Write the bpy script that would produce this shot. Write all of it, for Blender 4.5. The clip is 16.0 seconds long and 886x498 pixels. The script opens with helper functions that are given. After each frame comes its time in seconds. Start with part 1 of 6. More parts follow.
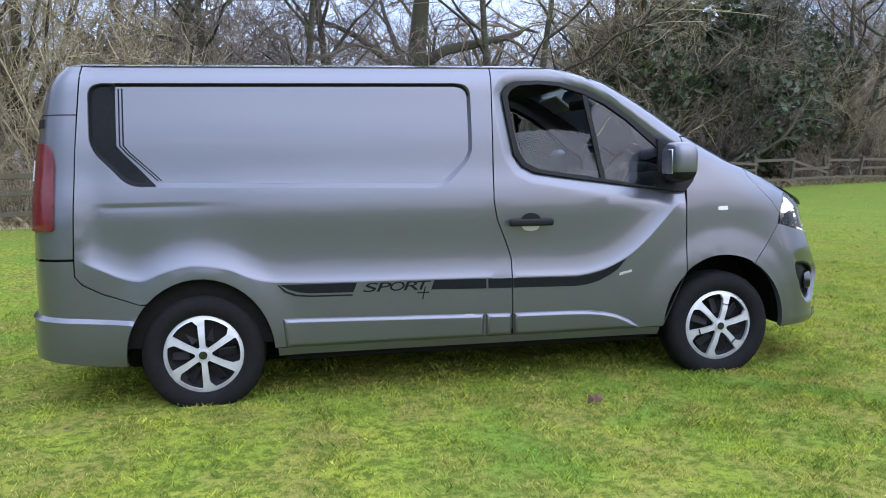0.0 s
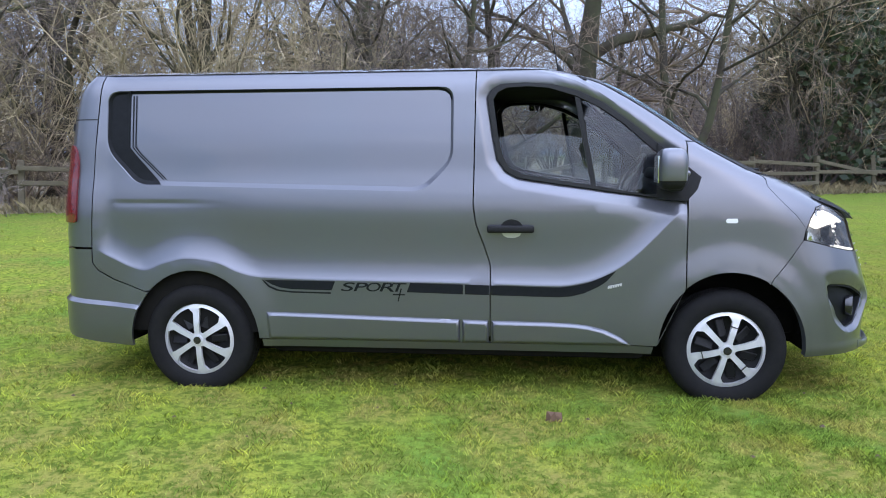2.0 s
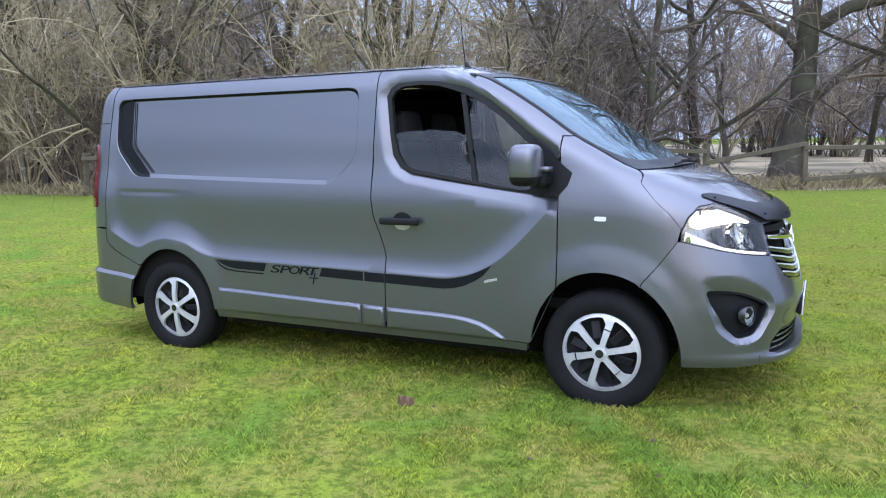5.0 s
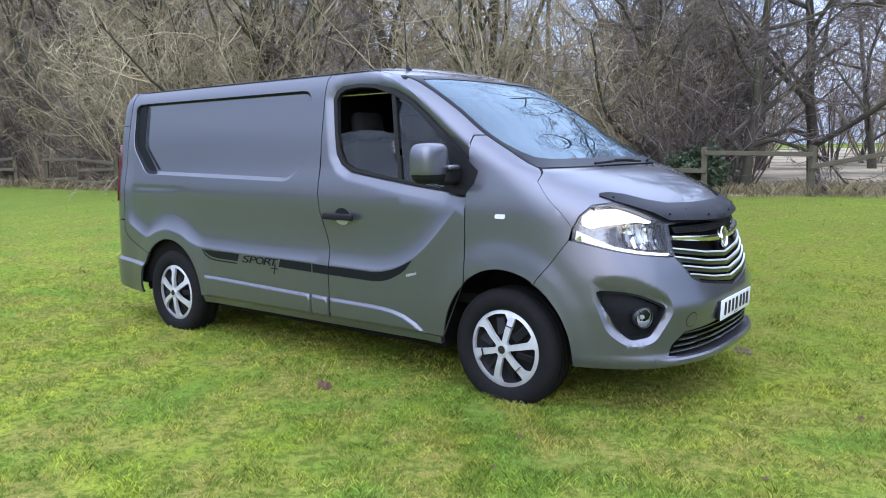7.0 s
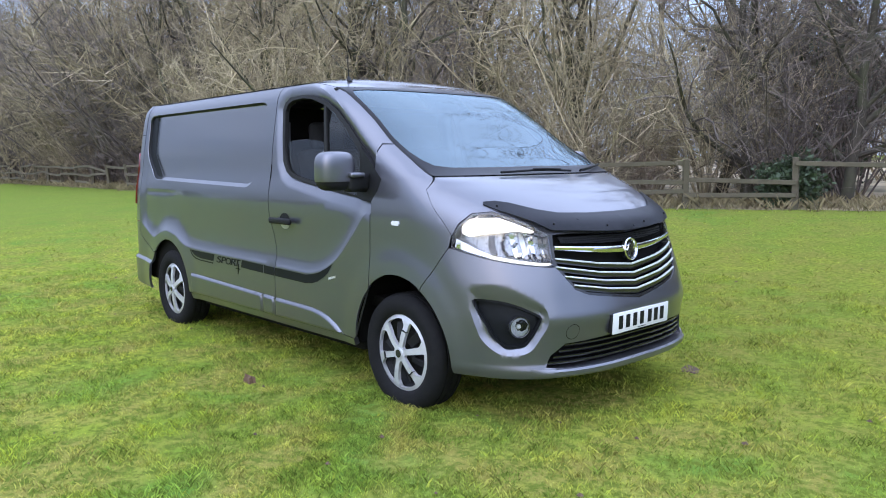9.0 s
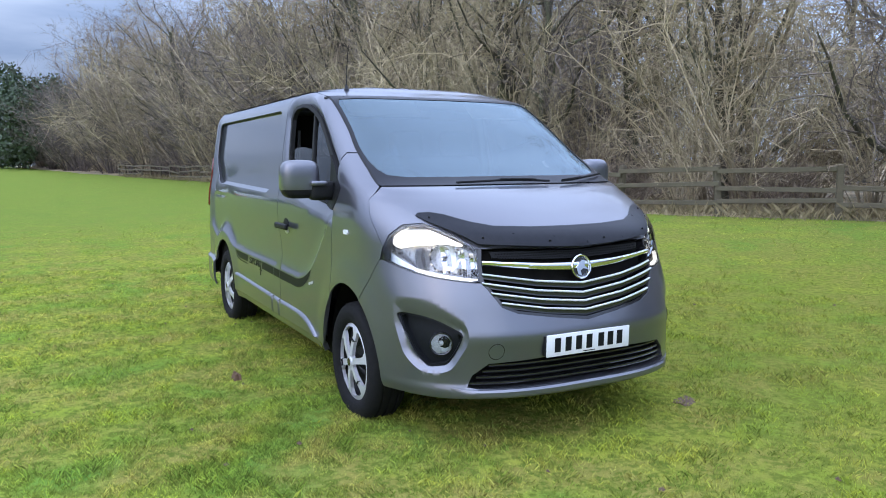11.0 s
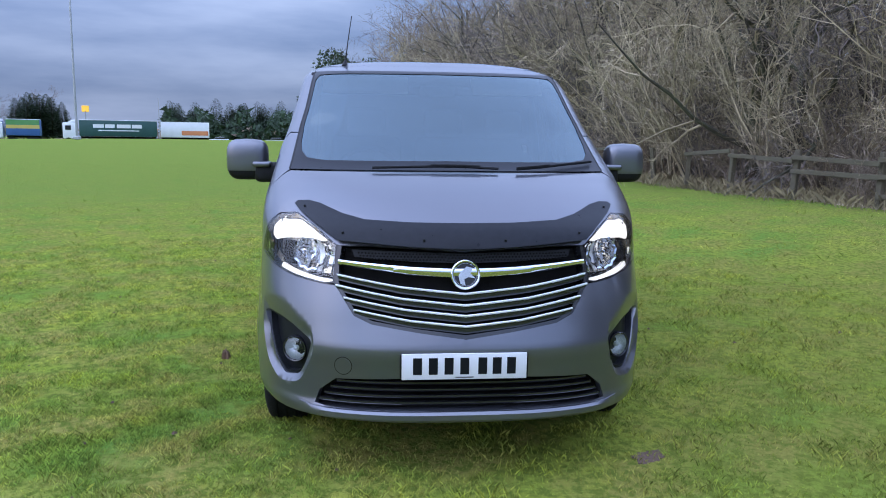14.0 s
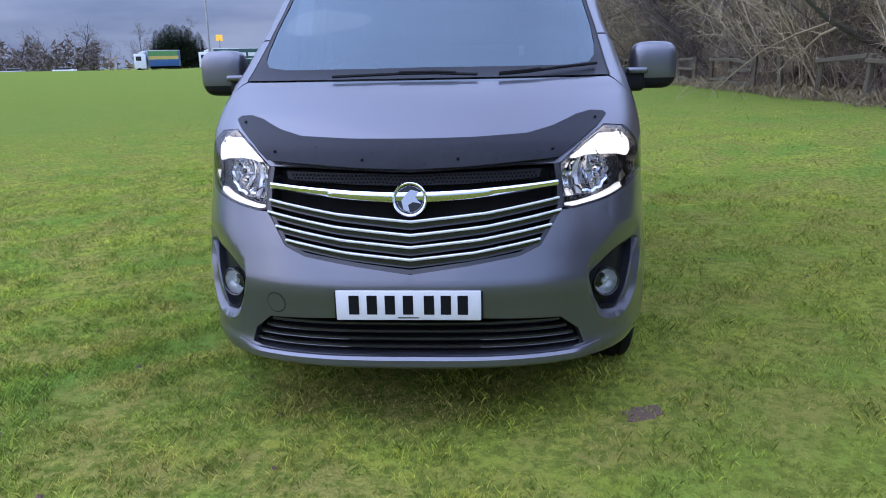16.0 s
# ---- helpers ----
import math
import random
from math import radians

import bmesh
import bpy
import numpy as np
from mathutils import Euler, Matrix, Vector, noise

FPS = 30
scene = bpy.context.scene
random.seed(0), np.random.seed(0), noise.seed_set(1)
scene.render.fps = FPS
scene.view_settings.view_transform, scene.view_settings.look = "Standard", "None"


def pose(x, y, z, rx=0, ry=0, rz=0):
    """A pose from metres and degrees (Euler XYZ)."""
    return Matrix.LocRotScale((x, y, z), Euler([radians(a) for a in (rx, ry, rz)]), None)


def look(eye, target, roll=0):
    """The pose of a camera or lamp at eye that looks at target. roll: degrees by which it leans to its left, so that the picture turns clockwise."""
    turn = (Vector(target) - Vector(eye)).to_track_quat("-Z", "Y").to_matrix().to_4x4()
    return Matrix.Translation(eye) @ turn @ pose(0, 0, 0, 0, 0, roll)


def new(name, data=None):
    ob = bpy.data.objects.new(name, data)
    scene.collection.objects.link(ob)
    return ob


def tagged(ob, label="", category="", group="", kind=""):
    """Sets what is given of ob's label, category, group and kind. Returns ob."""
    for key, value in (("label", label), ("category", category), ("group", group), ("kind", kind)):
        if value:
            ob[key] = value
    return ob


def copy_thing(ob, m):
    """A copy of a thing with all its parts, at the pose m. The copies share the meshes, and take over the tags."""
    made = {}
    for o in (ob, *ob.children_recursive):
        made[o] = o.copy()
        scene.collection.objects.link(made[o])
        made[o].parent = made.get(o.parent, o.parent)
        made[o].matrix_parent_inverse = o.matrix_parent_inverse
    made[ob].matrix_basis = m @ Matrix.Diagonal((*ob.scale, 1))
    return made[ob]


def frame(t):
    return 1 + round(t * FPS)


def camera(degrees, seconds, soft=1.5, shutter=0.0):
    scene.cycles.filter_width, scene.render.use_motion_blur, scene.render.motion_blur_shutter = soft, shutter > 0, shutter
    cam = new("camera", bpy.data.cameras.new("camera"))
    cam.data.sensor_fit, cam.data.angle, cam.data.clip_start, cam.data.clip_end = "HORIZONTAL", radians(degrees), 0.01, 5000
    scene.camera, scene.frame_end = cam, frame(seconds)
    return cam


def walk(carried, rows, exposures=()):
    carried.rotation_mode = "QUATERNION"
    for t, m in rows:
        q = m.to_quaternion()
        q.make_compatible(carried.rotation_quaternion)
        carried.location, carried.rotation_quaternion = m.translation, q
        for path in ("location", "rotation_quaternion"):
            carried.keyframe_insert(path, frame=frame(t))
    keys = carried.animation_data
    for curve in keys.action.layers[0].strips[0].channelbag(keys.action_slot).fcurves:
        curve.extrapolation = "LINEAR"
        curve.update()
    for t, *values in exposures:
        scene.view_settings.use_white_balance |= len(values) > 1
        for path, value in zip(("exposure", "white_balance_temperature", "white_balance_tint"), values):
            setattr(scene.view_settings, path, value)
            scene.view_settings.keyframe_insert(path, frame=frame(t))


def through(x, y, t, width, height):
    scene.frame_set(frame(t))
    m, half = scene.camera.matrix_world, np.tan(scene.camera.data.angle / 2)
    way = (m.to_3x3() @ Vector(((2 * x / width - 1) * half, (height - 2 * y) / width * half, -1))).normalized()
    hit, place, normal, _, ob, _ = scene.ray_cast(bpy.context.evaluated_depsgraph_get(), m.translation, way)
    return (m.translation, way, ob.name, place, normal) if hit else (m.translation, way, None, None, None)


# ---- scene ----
cam = camera(60.2, 16.0, 1.0)
PATH = [
    (0, (-2.474, -5.235, 1.347), (-2.141, -3.276, 1.125), -1.0),
    (0.5, (-2.172, -5.259, 1.386), (-1.974, -3.282, 1.157), -1.1),
    (1, (-1.768, -5.368, 1.424), (-1.705, -3.385, 1.178), -0.7),
    (1.5, (-1.458, -5.334, 1.415), (-1.544, -3.353, 1.154), -0.4),
    (2, (-1.145, -5.26, 1.412), (-1.354, -3.286, 1.17), -0.3),
    (2.5, (-0.738, -5.272, 1.39), (-1.049, -3.311, 1.152), -0.3),
    (3, (-0.429, -5.241, 1.42), (-0.849, -3.302, 1.163), -0.3),
    (3.5, (-0.092, -5.123, 1.41), (-0.661, -3.222, 1.16), -0.3),
    (4, (0.311, -5.098, 1.449), (-0.383, -3.242, 1.177), -0.4),
    (4.5, (0.689, -5.062, 1.442), (-0.1, -3.244, 1.172), -0.4),
    (5, (1.036, -4.893, 1.459), (0.155, -3.119, 1.184), -0.9),
    (7.3, (2.442, -4.28, 1.411), (1.184, -2.747, 1.154), -0.7),
    (7.5, (2.576, -4.224, 1.421), (1.286, -2.718, 1.165), -0.6),
    (8, (2.792, -4.046, 1.405), (1.454, -2.582, 1.148), -0.5),
    (8.5, (3.012, -3.776, 1.411), (1.62, -2.362, 1.16), -0.5),
    (9, (3.284, -3.547, 1.393), (1.81, -2.215, 1.161), -0.6),
    (9.2, (3.412, -3.479, 1.417), (1.91, -2.179, 1.183), -0.6),
    (11.3, (4.016, -2.199, 1.426), (2.219, -1.353, 1.198), -0.3),
    (11.5, (4.041, -2.049, 1.418), (2.217, -1.261, 1.185), -0.3),
    (12, (4.039, -1.718, 1.445), (2.169, -1.049, 1.206), -0.0),
    (12.5, (4.121, -1.404, 1.433), (2.21, -0.863, 1.194), -0.0),
    (13, (4.188, -1.073, 1.449), (2.255, -0.632, 1.188), 0.5),
    (13.5, (4.094, -0.751, 1.432), (2.143, -0.403, 1.164), 1.0),
    (14, (4.005, -0.396, 1.446), (2.034, -0.206, 1.168), 0.7),
    (14.5, (3.962, -0.078, 1.455), (1.982, -0.04, 1.174), 0.6),
    (15, (3.826, 0.107, 1.414), (1.852, 0.076, 1.091), -0.2),
    (15.5, (3.692, 0.196, 1.405), (1.737, 0.117, 0.993), -0.9),
    (16, (3.556, 0.31, 1.371), (1.618, 0.168, 0.895), -1.2),
]
walk(cam, [(t, look(eye, target, roll)) for t, eye, target, roll in PATH],
     exposures=((0.0, 0.17, 6500, 16), (5.0, 0.27, 6400, 17), (9.0, 0.25, 6450, 16), (12.5, -0.02, 6100, 15), (14.5, -0.22, 5800, 21), (16.0, -0.24, 5900, 24)))

# ---- sky and sun ----
world = bpy.data.worlds.new("overcast_sky")
scene.world = world
world.use_nodes = True
wn, wl = world.node_tree.nodes, world.node_tree.links
wn.clear()
sky = wn.new("ShaderNodeTexSky")
sky.sky_type, sky.sun_disc, sky.sun_elevation, sky.sun_rotation = "NISHITA", False, radians(24), radians(150)
geo = wn.new("ShaderNodeTexCoord")
stretch = wn.new("ShaderNodeMapping")
stretch.inputs["Scale"].default_value = (1.6, 1.6, 9.0)
cloud = wn.new("ShaderNodeTexNoise")
cloud.inputs["Scale"].default_value, cloud.inputs["Detail"].default_value, cloud.inputs["Roughness"].default_value = 1.3, 6, 0.55
ramp = wn.new("ShaderNodeValToRGB")
ramp.color_ramp.elements[0].position, ramp.color_ramp.elements[1].position = 0.36, 0.66
ramp.color_ramp.elements[0].color, ramp.color_ramp.elements[1].color = (2.25, 3.25, 5.3, 1), (5.2, 6.4, 8.5, 1)
mix = wn.new("ShaderNodeMixRGB")
mix.inputs["Fac"].default_value = 0.88
back = wn.new("ShaderNodeBackground")
back.inputs["Strength"].default_value = 0.1
wout = wn.new("ShaderNodeOutputWorld")
wl.new(geo.outputs["Generated"], stretch.inputs["Vector"])
wl.new(stretch.outputs[0], cloud.inputs["Vector"])
wl.new(cloud.outputs["Fac"], ramp.inputs["Fac"])
wl.new(sky.outputs[0], mix.inputs["Color1"])
even = wn.new("ShaderNodeMixRGB")
even.inputs["Color2"].default_value = (3.8, 4.65, 6.5, 1)
wl.new(ramp.outputs["Color"], even.inputs["Color1"])
wl.new(even.outputs[0], mix.inputs["Color2"])
# an overcast sky is brighter overhead than at the horizon
split = wn.new("ShaderNodeSeparateXYZ")
lift = wn.new("ShaderNodeMapRange")
lift.inputs["From Min"].default_value, lift.inputs["From Max"].default_value = 0.05, 0.9
lift.inputs["To Min"].default_value, lift.inputs["To Max"].default_value = 0.8, 3.6
bright = wn.new("ShaderNodeVectorMath")
bright.operation = "SCALE"
wl.new(geo.outputs["Generated"], split.inputs[0])
wl.new(split.outputs["Z"], lift.inputs["Value"])
# higher up the cloud closes to an even sheet
sheet = wn.new("ShaderNodeMapRange")
sheet.inputs["From Min"].default_value, sheet.inputs["From Max"].default_value = 0.25, 0.5
sheet.inputs["To Min"].default_value, sheet.inputs["To Max"].default_value = 0.0, 0.85
wl.new(split.outputs["Z"], sheet.inputs["Value"])
wl.new(sheet.outputs[0], even.inputs["Fac"])
wl.new(mix.outputs[0], bright.inputs[0])
# the cloud is thinner over the wood
thin = wn.new("ShaderNodeMapRange")
thin.inputs["From Min"].default_value, thin.inputs["From Max"].default_value = 0.1, 1.0
thin.inputs["To Min"].default_value, thin.inputs["To Max"].default_value = 1.0, 1.85
both_ways = wn.new("ShaderNodeMath")
both_ways.operation = "MULTIPLY"
wl.new(split.outputs["Y"], thin.inputs["Value"])
wl.new(thin.outputs[0], both_ways.inputs[0])
wl.new(lift.outputs[0], both_ways.inputs[1])
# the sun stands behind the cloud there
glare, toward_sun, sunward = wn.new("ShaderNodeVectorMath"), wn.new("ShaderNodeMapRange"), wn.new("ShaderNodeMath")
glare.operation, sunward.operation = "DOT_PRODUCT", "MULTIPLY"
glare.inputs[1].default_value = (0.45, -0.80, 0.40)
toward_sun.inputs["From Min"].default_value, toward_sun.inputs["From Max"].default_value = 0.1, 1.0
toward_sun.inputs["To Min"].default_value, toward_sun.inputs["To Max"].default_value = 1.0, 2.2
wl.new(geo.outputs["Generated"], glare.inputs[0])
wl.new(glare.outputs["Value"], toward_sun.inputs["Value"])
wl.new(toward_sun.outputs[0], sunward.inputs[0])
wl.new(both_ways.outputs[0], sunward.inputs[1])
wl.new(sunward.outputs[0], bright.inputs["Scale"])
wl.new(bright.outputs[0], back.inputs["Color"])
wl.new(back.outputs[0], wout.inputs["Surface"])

sun_data = bpy.data.lights.new("sun", "SUN")
sun_data.energy, sun_data.angle, sun_data.color = 0.8, radians(110), (1.0, 0.95, 0.88)
sun = new("sun", sun_data)
sun.matrix_world = look((0, 0, 30), (-15, 26, 30 - 30 * math.tan(radians(40))))

# ---- materials ----
def material(name, base, rough=0.5, metal=0.0, other=None, scale=8.0, amount=0.5, bump=0.0, bump_scale=60.0, coat=0.0, coarse=None, coarse_scale=0.7, island=0.0, spec=0.5):
    """A surface with grain at two scales: base to other by fine noise, and coarse stains."""
    m = bpy.data.materials.new(name)
    m.use_nodes = True
    nt, p = m.node_tree, m.node_tree.nodes["Principled BSDF"]
    p.inputs["Roughness"].default_value, p.inputs["Metallic"].default_value = rough, metal
    p.inputs["Coat Weight"].default_value, p.inputs["Coat Roughness"].default_value = coat, 0.04
    p.inputs["Specular IOR Level"].default_value = spec
    p.inputs["Base Color"].default_value = (*base, 1)
    tc = nt.nodes.new("ShaderNodeTexCoord")
    last = None
    if other is not None:
        n = nt.nodes.new("ShaderNodeTexNoise")
        n.inputs["Scale"].default_value, n.inputs["Detail"].default_value = scale, 5
        r = nt.nodes.new("ShaderNodeValToRGB")
        r.color_ramp.elements[0].position, r.color_ramp.elements[1].position = 0.5 - 0.35 * amount, 0.5 + 0.35 * amount
        r.color_ramp.elements[0].color, r.color_ramp.elements[1].color = (*base, 1), (*other, 1)
        nt.links.new(tc.outputs["Object"], n.inputs["Vector"])
        nt.links.new(n.outputs["Fac"], r.inputs["Fac"])
        last = r.outputs["Color"]
        if coarse is not None:
            n2 = nt.nodes.new("ShaderNodeTexNoise")
            n2.inputs["Scale"].default_value, n2.inputs["Detail"].default_value = coarse_scale, 4
            r2 = nt.nodes.new("ShaderNodeValToRGB")
            r2.color_ramp.elements[0].position, r2.color_ramp.elements[1].position = 0.42, 0.62
            x = nt.nodes.new("ShaderNodeMixRGB")
            x.inputs["Color2"].default_value = (*coarse, 1)
            nt.links.new(tc.outputs["Object"], n2.inputs["Vector"])
            nt.links.new(n2.outputs["Fac"], r2.inputs["Fac"])
            nt.links.new(r2.outputs["Color"], x.inputs["Fac"])
            nt.links.new(last, x.inputs["Color1"])
            last = x.outputs["Color"]
        if island:
            g = nt.nodes.new("ShaderNodeNewGeometry")
            h = nt.nodes.new("ShaderNodeHueSaturation")
            mr = nt.nodes.new("ShaderNodeMapRange")
            mr.inputs["To Min"].default_value, mr.inputs["To Max"].default_value = 1 - island, 1 + island
            nt.links.new(g.outputs["Random Per Island"], mr.inputs["Value"])
            nt.links.new(mr.outputs[0], h.inputs["Value"])
            nt.links.new(last, h.inputs["Color"])
            last = h.outputs["Color"]
        nt.links.new(last, p.inputs["Base Color"])
        rr = nt.nodes.new("ShaderNodeMapRange")
        rr.inputs["To Min"].default_value, rr.inputs["To Max"].default_value = max(rough - 0.06, 0.02), min(rough + 0.06, 1)
        nt.links.new(n.outputs["Fac"], rr.inputs["Value"])
        nt.links.new(rr.outputs[0], p.inputs["Roughness"])
    if bump:
        b = nt.nodes.new("ShaderNodeBump")
        b.inputs["Strength"].default_value, b.inputs["Distance"].default_value = bump, 0.01
        n3 = nt.nodes.new("ShaderNodeTexNoise")
        n3.inputs["Scale"].default_value, n3.inputs["Detail"].default_value = bump_scale, 4
        nt.links.new(tc.outputs["Object"], n3.inputs["Vector"])
        nt.links.new(n3.outputs["Fac"], b.inputs["Height"])
        nt.links.new(b.outputs["Normal"], p.inputs["Normal"])
    return m


def glass(name, tint, strength=1.0, rough=0.0, sheen=(1, 1, 1), haze=0.0):
    """A thin pane: it lets tinted light through and mirrors more at grazing angles."""
    m = bpy.data.materials.new(name)
    m.use_nodes = True
    nt = m.node_tree
    nt.nodes.clear()
    out, mx = nt.nodes.new("ShaderNodeOutputMaterial"), nt.nodes.new("ShaderNodeMixShader")
    tr, gl, fr = nt.nodes.new("ShaderNodeBsdfTransparent"), nt.nodes.new("ShaderNodeBsdfGlossy"), nt.nodes.new("ShaderNodeFresnel")
    tr.inputs["Color"].default_value, gl.inputs["Roughness"].default_value = (*tint, 1), rough
    gl.inputs["Color"].default_value = (*sheen, 1)
    fr.inputs["IOR"].default_value = 1.5 + 0.6 * (strength - 1)
    nt.links.new(fr.outputs[0], mx.inputs[0])
    # haze mixes a flat pale blue into the pane's colour for a hazy sheen
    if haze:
        hazed, df = nt.nodes.new("ShaderNodeMixShader"), nt.nodes.new("ShaderNodeBsdfDiffuse")
        df.inputs["Color"].default_value, hazed.inputs[0].default_value = (0.20, 0.31, 0.40, 1), haze
        nt.links.new(tr.outputs[0], hazed.inputs[1])
        nt.links.new(df.outputs[0], hazed.inputs[2])
        nt.links.new(hazed.outputs[0], mx.inputs[1])
    else:
        nt.links.new(tr.outputs[0], mx.inputs[1])
    nt.links.new(gl.outputs[0], mx.inputs[2])
    nt.links.new(mx.outputs[0], out.inputs["Surface"])
    return m


def glow(name, color, strength):
    m = bpy.data.materials.new(name)
    m.use_nodes = True
    p = m.node_tree.nodes["Principled BSDF"]
    p.inputs["Base Color"].default_value = (*color, 1)
    p.inputs["Emission Color"].default_value, p.inputs["Emission Strength"].default_value = (*color, 1), strength
    return m


PAINT = material("grey_metallic_paint", (0.118, 0.120, 0.139), 0.32, 0.73, (0.142, 0.144, 0.165), 900, 1.0, coat=1.0, coarse=(0.128, 0.134, 0.155), coarse_scale=2.0)
BLACK = material("black_plastic", (0.008, 0.008, 0.009), 0.5, 0.0, (0.015, 0.015, 0.016), 120, 0.8, bump=0.15, bump_scale=900, spec=0.18)
GLOSS = material("gloss_black_plastic", (0.012, 0.012, 0.014), 0.12, 0.0, (0.02, 0.02, 0.022), 40, 0.8, coat=0.4)
RUBBER = material("tyre_rubber", (0.007, 0.007, 0.008), 0.8, 0.0, (0.014, 0.0135, 0.013), 30, 0.9, bump=0.25, bump_scale=300, spec=0.14)
SEAL = material("rubber_seal", (0.012, 0.012, 0.013), 0.6, 0.0, (0.02, 0.02, 0.02), 60, 0.6, spec=0.2)
CHROME = material("chrome", (0.82, 0.83, 0.85), 0.09, 1.0, (0.74, 0.75, 0.77), 25, 0.9)
ALLOY = material("silver_wheel_trim", (0.58, 0.58, 0.60), 0.34, 0.35, (0.50, 0.50, 0.52), 35, 0.9, coat=0.3)
SMOKED = material("smoked_acrylic", (0.010, 0.011, 0.014), 0.3, 0.0, (0.015, 0.016, 0.020), 30, 0.8, spec=0.16)
HOUSING = material("grey_lamp_housing", (0.40, 0.41, 0.43), 0.28, 0.7, (0.30, 0.31, 0.33), 60, 0.9)
BRIGHT = material("bright_lamp_reflector", (0.82, 0.83, 0.85), 0.36, 0.55, (0.68, 0.69, 0.71), 60, 0.9)
FACETED = material("faceted_fog_reflector", (0.88, 0.89, 0.92), 0.35, 0.4, (0.6, 0.61, 0.64), 90, 0.7)
TAPE = material("black_vinyl_tape", (0.008, 0.009, 0.010), 0.4, 0.0, (0.012, 0.013, 0.015), 30, 0.8, spec=0.10)
REFLECT = material("dark_lamp_chrome", (0.36, 0.38, 0.41), 0.16, 1.0, (0.24, 0.25, 0.27), 18, 0.9)
YELLOW = material("yellow_curtain", (0.45, 0.36, 0.08), 0.5, 0.0, (0.5, 0.4, 0.1), 1.2, 0.8)
SILVER = material("silver_vinyl", (0.42, 0.42, 0.43), 0.35, 0.6, (0.46, 0.46, 0.47), 200, 0.8)
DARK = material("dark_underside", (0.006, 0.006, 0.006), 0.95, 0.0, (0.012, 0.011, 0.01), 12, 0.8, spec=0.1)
PLATE = material("white_plate", (0.72, 0.72, 0.74), 0.35, 0.0, (0.66, 0.66, 0.68), 14, 0.8)
RED = material("red_lamp_lens", (0.10, 0.006, 0.01), 0.1, 0.0, (0.17, 0.01, 0.014), 18, 0.8, coat=0.8)
CLEAR = glass("clear_lens", (0.93, 0.95, 0.97))
PANE = glass("tinted_pane", (0.66, 0.73, 0.74), 1.15)
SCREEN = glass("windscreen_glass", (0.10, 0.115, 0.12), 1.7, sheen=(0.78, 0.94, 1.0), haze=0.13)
SEAT = material("dark_seat_cloth", (0.022, 0.022, 0.025), 0.9, 0.0, (0.04, 0.04, 0.044), 90, 0.9, bump=0.3, bump_scale=400)
TRIM = material("grey_cab_plastic", (0.05, 0.052, 0.055), 0.6, 0.0, (0.07, 0.072, 0.075), 60, 0.8, bump=0.15, bump_scale=700)
VISOR = material("pale_visor_cloth", (0.74, 0.76, 0.75), 0.9, 0.0, (0.44, 0.46, 0.45), 60, 0.8)
LAMP = glow("lit_lamp", (1.0, 0.92, 0.76), 1.15)
STRIP = glow("lit_daylight_strip", (1.0, 0.95, 0.82), 0.9)
def grass(name, colours, scales, island, through, dimmed, green):
    """Grass in patches of three colours; through: the share of light that passes the blades."""
    m = bpy.data.materials.new(name)
    m.use_nodes = True
    nt = m.node_tree
    nt.nodes.clear()
    out = nt.nodes.new("ShaderNodeOutputMaterial")
    tc = nt.nodes.new("ShaderNodeTexCoord")
    last = None
    for k, (c, s) in enumerate(zip(colours[1:], scales)):
        n = nt.nodes.new("ShaderNodeTexNoise")
        n.inputs["Scale"].default_value, n.inputs["Detail"].default_value, n.inputs["Roughness"].default_value = s, 5, 0.6
        r = nt.nodes.new("ShaderNodeValToRGB")
        r.color_ramp.elements[0].position, r.color_ramp.elements[1].position = 0.43, 0.6
        x = nt.nodes.new("ShaderNodeMixRGB")
        x.inputs["Color1"].default_value, x.inputs["Color2"].default_value = (*colours[0], 1), (*c, 1)
        nt.links.new(tc.outputs["Object"], n.inputs["Vector"])
        nt.links.new(n.outputs["Fac"], r.inputs["Fac"])
        nt.links.new(r.outputs["Color"], x.inputs["Fac"])
        if last:
            nt.links.new(last, x.inputs["Color1"])
        last = x.outputs["Color"]
    # dimmer light towards the wood put into the sward's colour, and greener grass further out over the field
    for middle, near_far, amount, colour in (((1.0, 5.0, 0.2), (3.2, 7.5), (0.42, 0.0), dimmed), ((-0.5, -1.5, 0.0), (7.0, 17.0), (0.0, 0.7), green)):
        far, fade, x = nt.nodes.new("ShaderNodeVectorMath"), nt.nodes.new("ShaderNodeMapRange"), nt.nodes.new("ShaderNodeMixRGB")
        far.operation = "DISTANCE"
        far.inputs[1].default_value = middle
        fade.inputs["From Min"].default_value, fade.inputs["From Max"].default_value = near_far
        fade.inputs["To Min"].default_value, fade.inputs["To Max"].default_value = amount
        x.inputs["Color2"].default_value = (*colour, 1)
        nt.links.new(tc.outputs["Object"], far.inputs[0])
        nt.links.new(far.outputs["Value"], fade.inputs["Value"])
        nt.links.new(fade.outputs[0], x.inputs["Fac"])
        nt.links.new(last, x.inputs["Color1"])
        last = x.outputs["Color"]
    if island:
        g, h, mr = nt.nodes.new("ShaderNodeNewGeometry"), nt.nodes.new("ShaderNodeHueSaturation"), nt.nodes.new("ShaderNodeMapRange")
        mr.inputs["To Min"].default_value, mr.inputs["To Max"].default_value = 1 - island, 1 + island
        nt.links.new(g.outputs["Random Per Island"], mr.inputs["Value"])
        nt.links.new(mr.outputs[0], h.inputs["Value"])
        nt.links.new(last, h.inputs["Color"])
        last = h.outputs["Color"]
    d, tr, mx = nt.nodes.new("ShaderNodeBsdfDiffuse"), nt.nodes.new("ShaderNodeBsdfTranslucent"), nt.nodes.new("ShaderNodeMixShader")
    mx.inputs[0].default_value = through
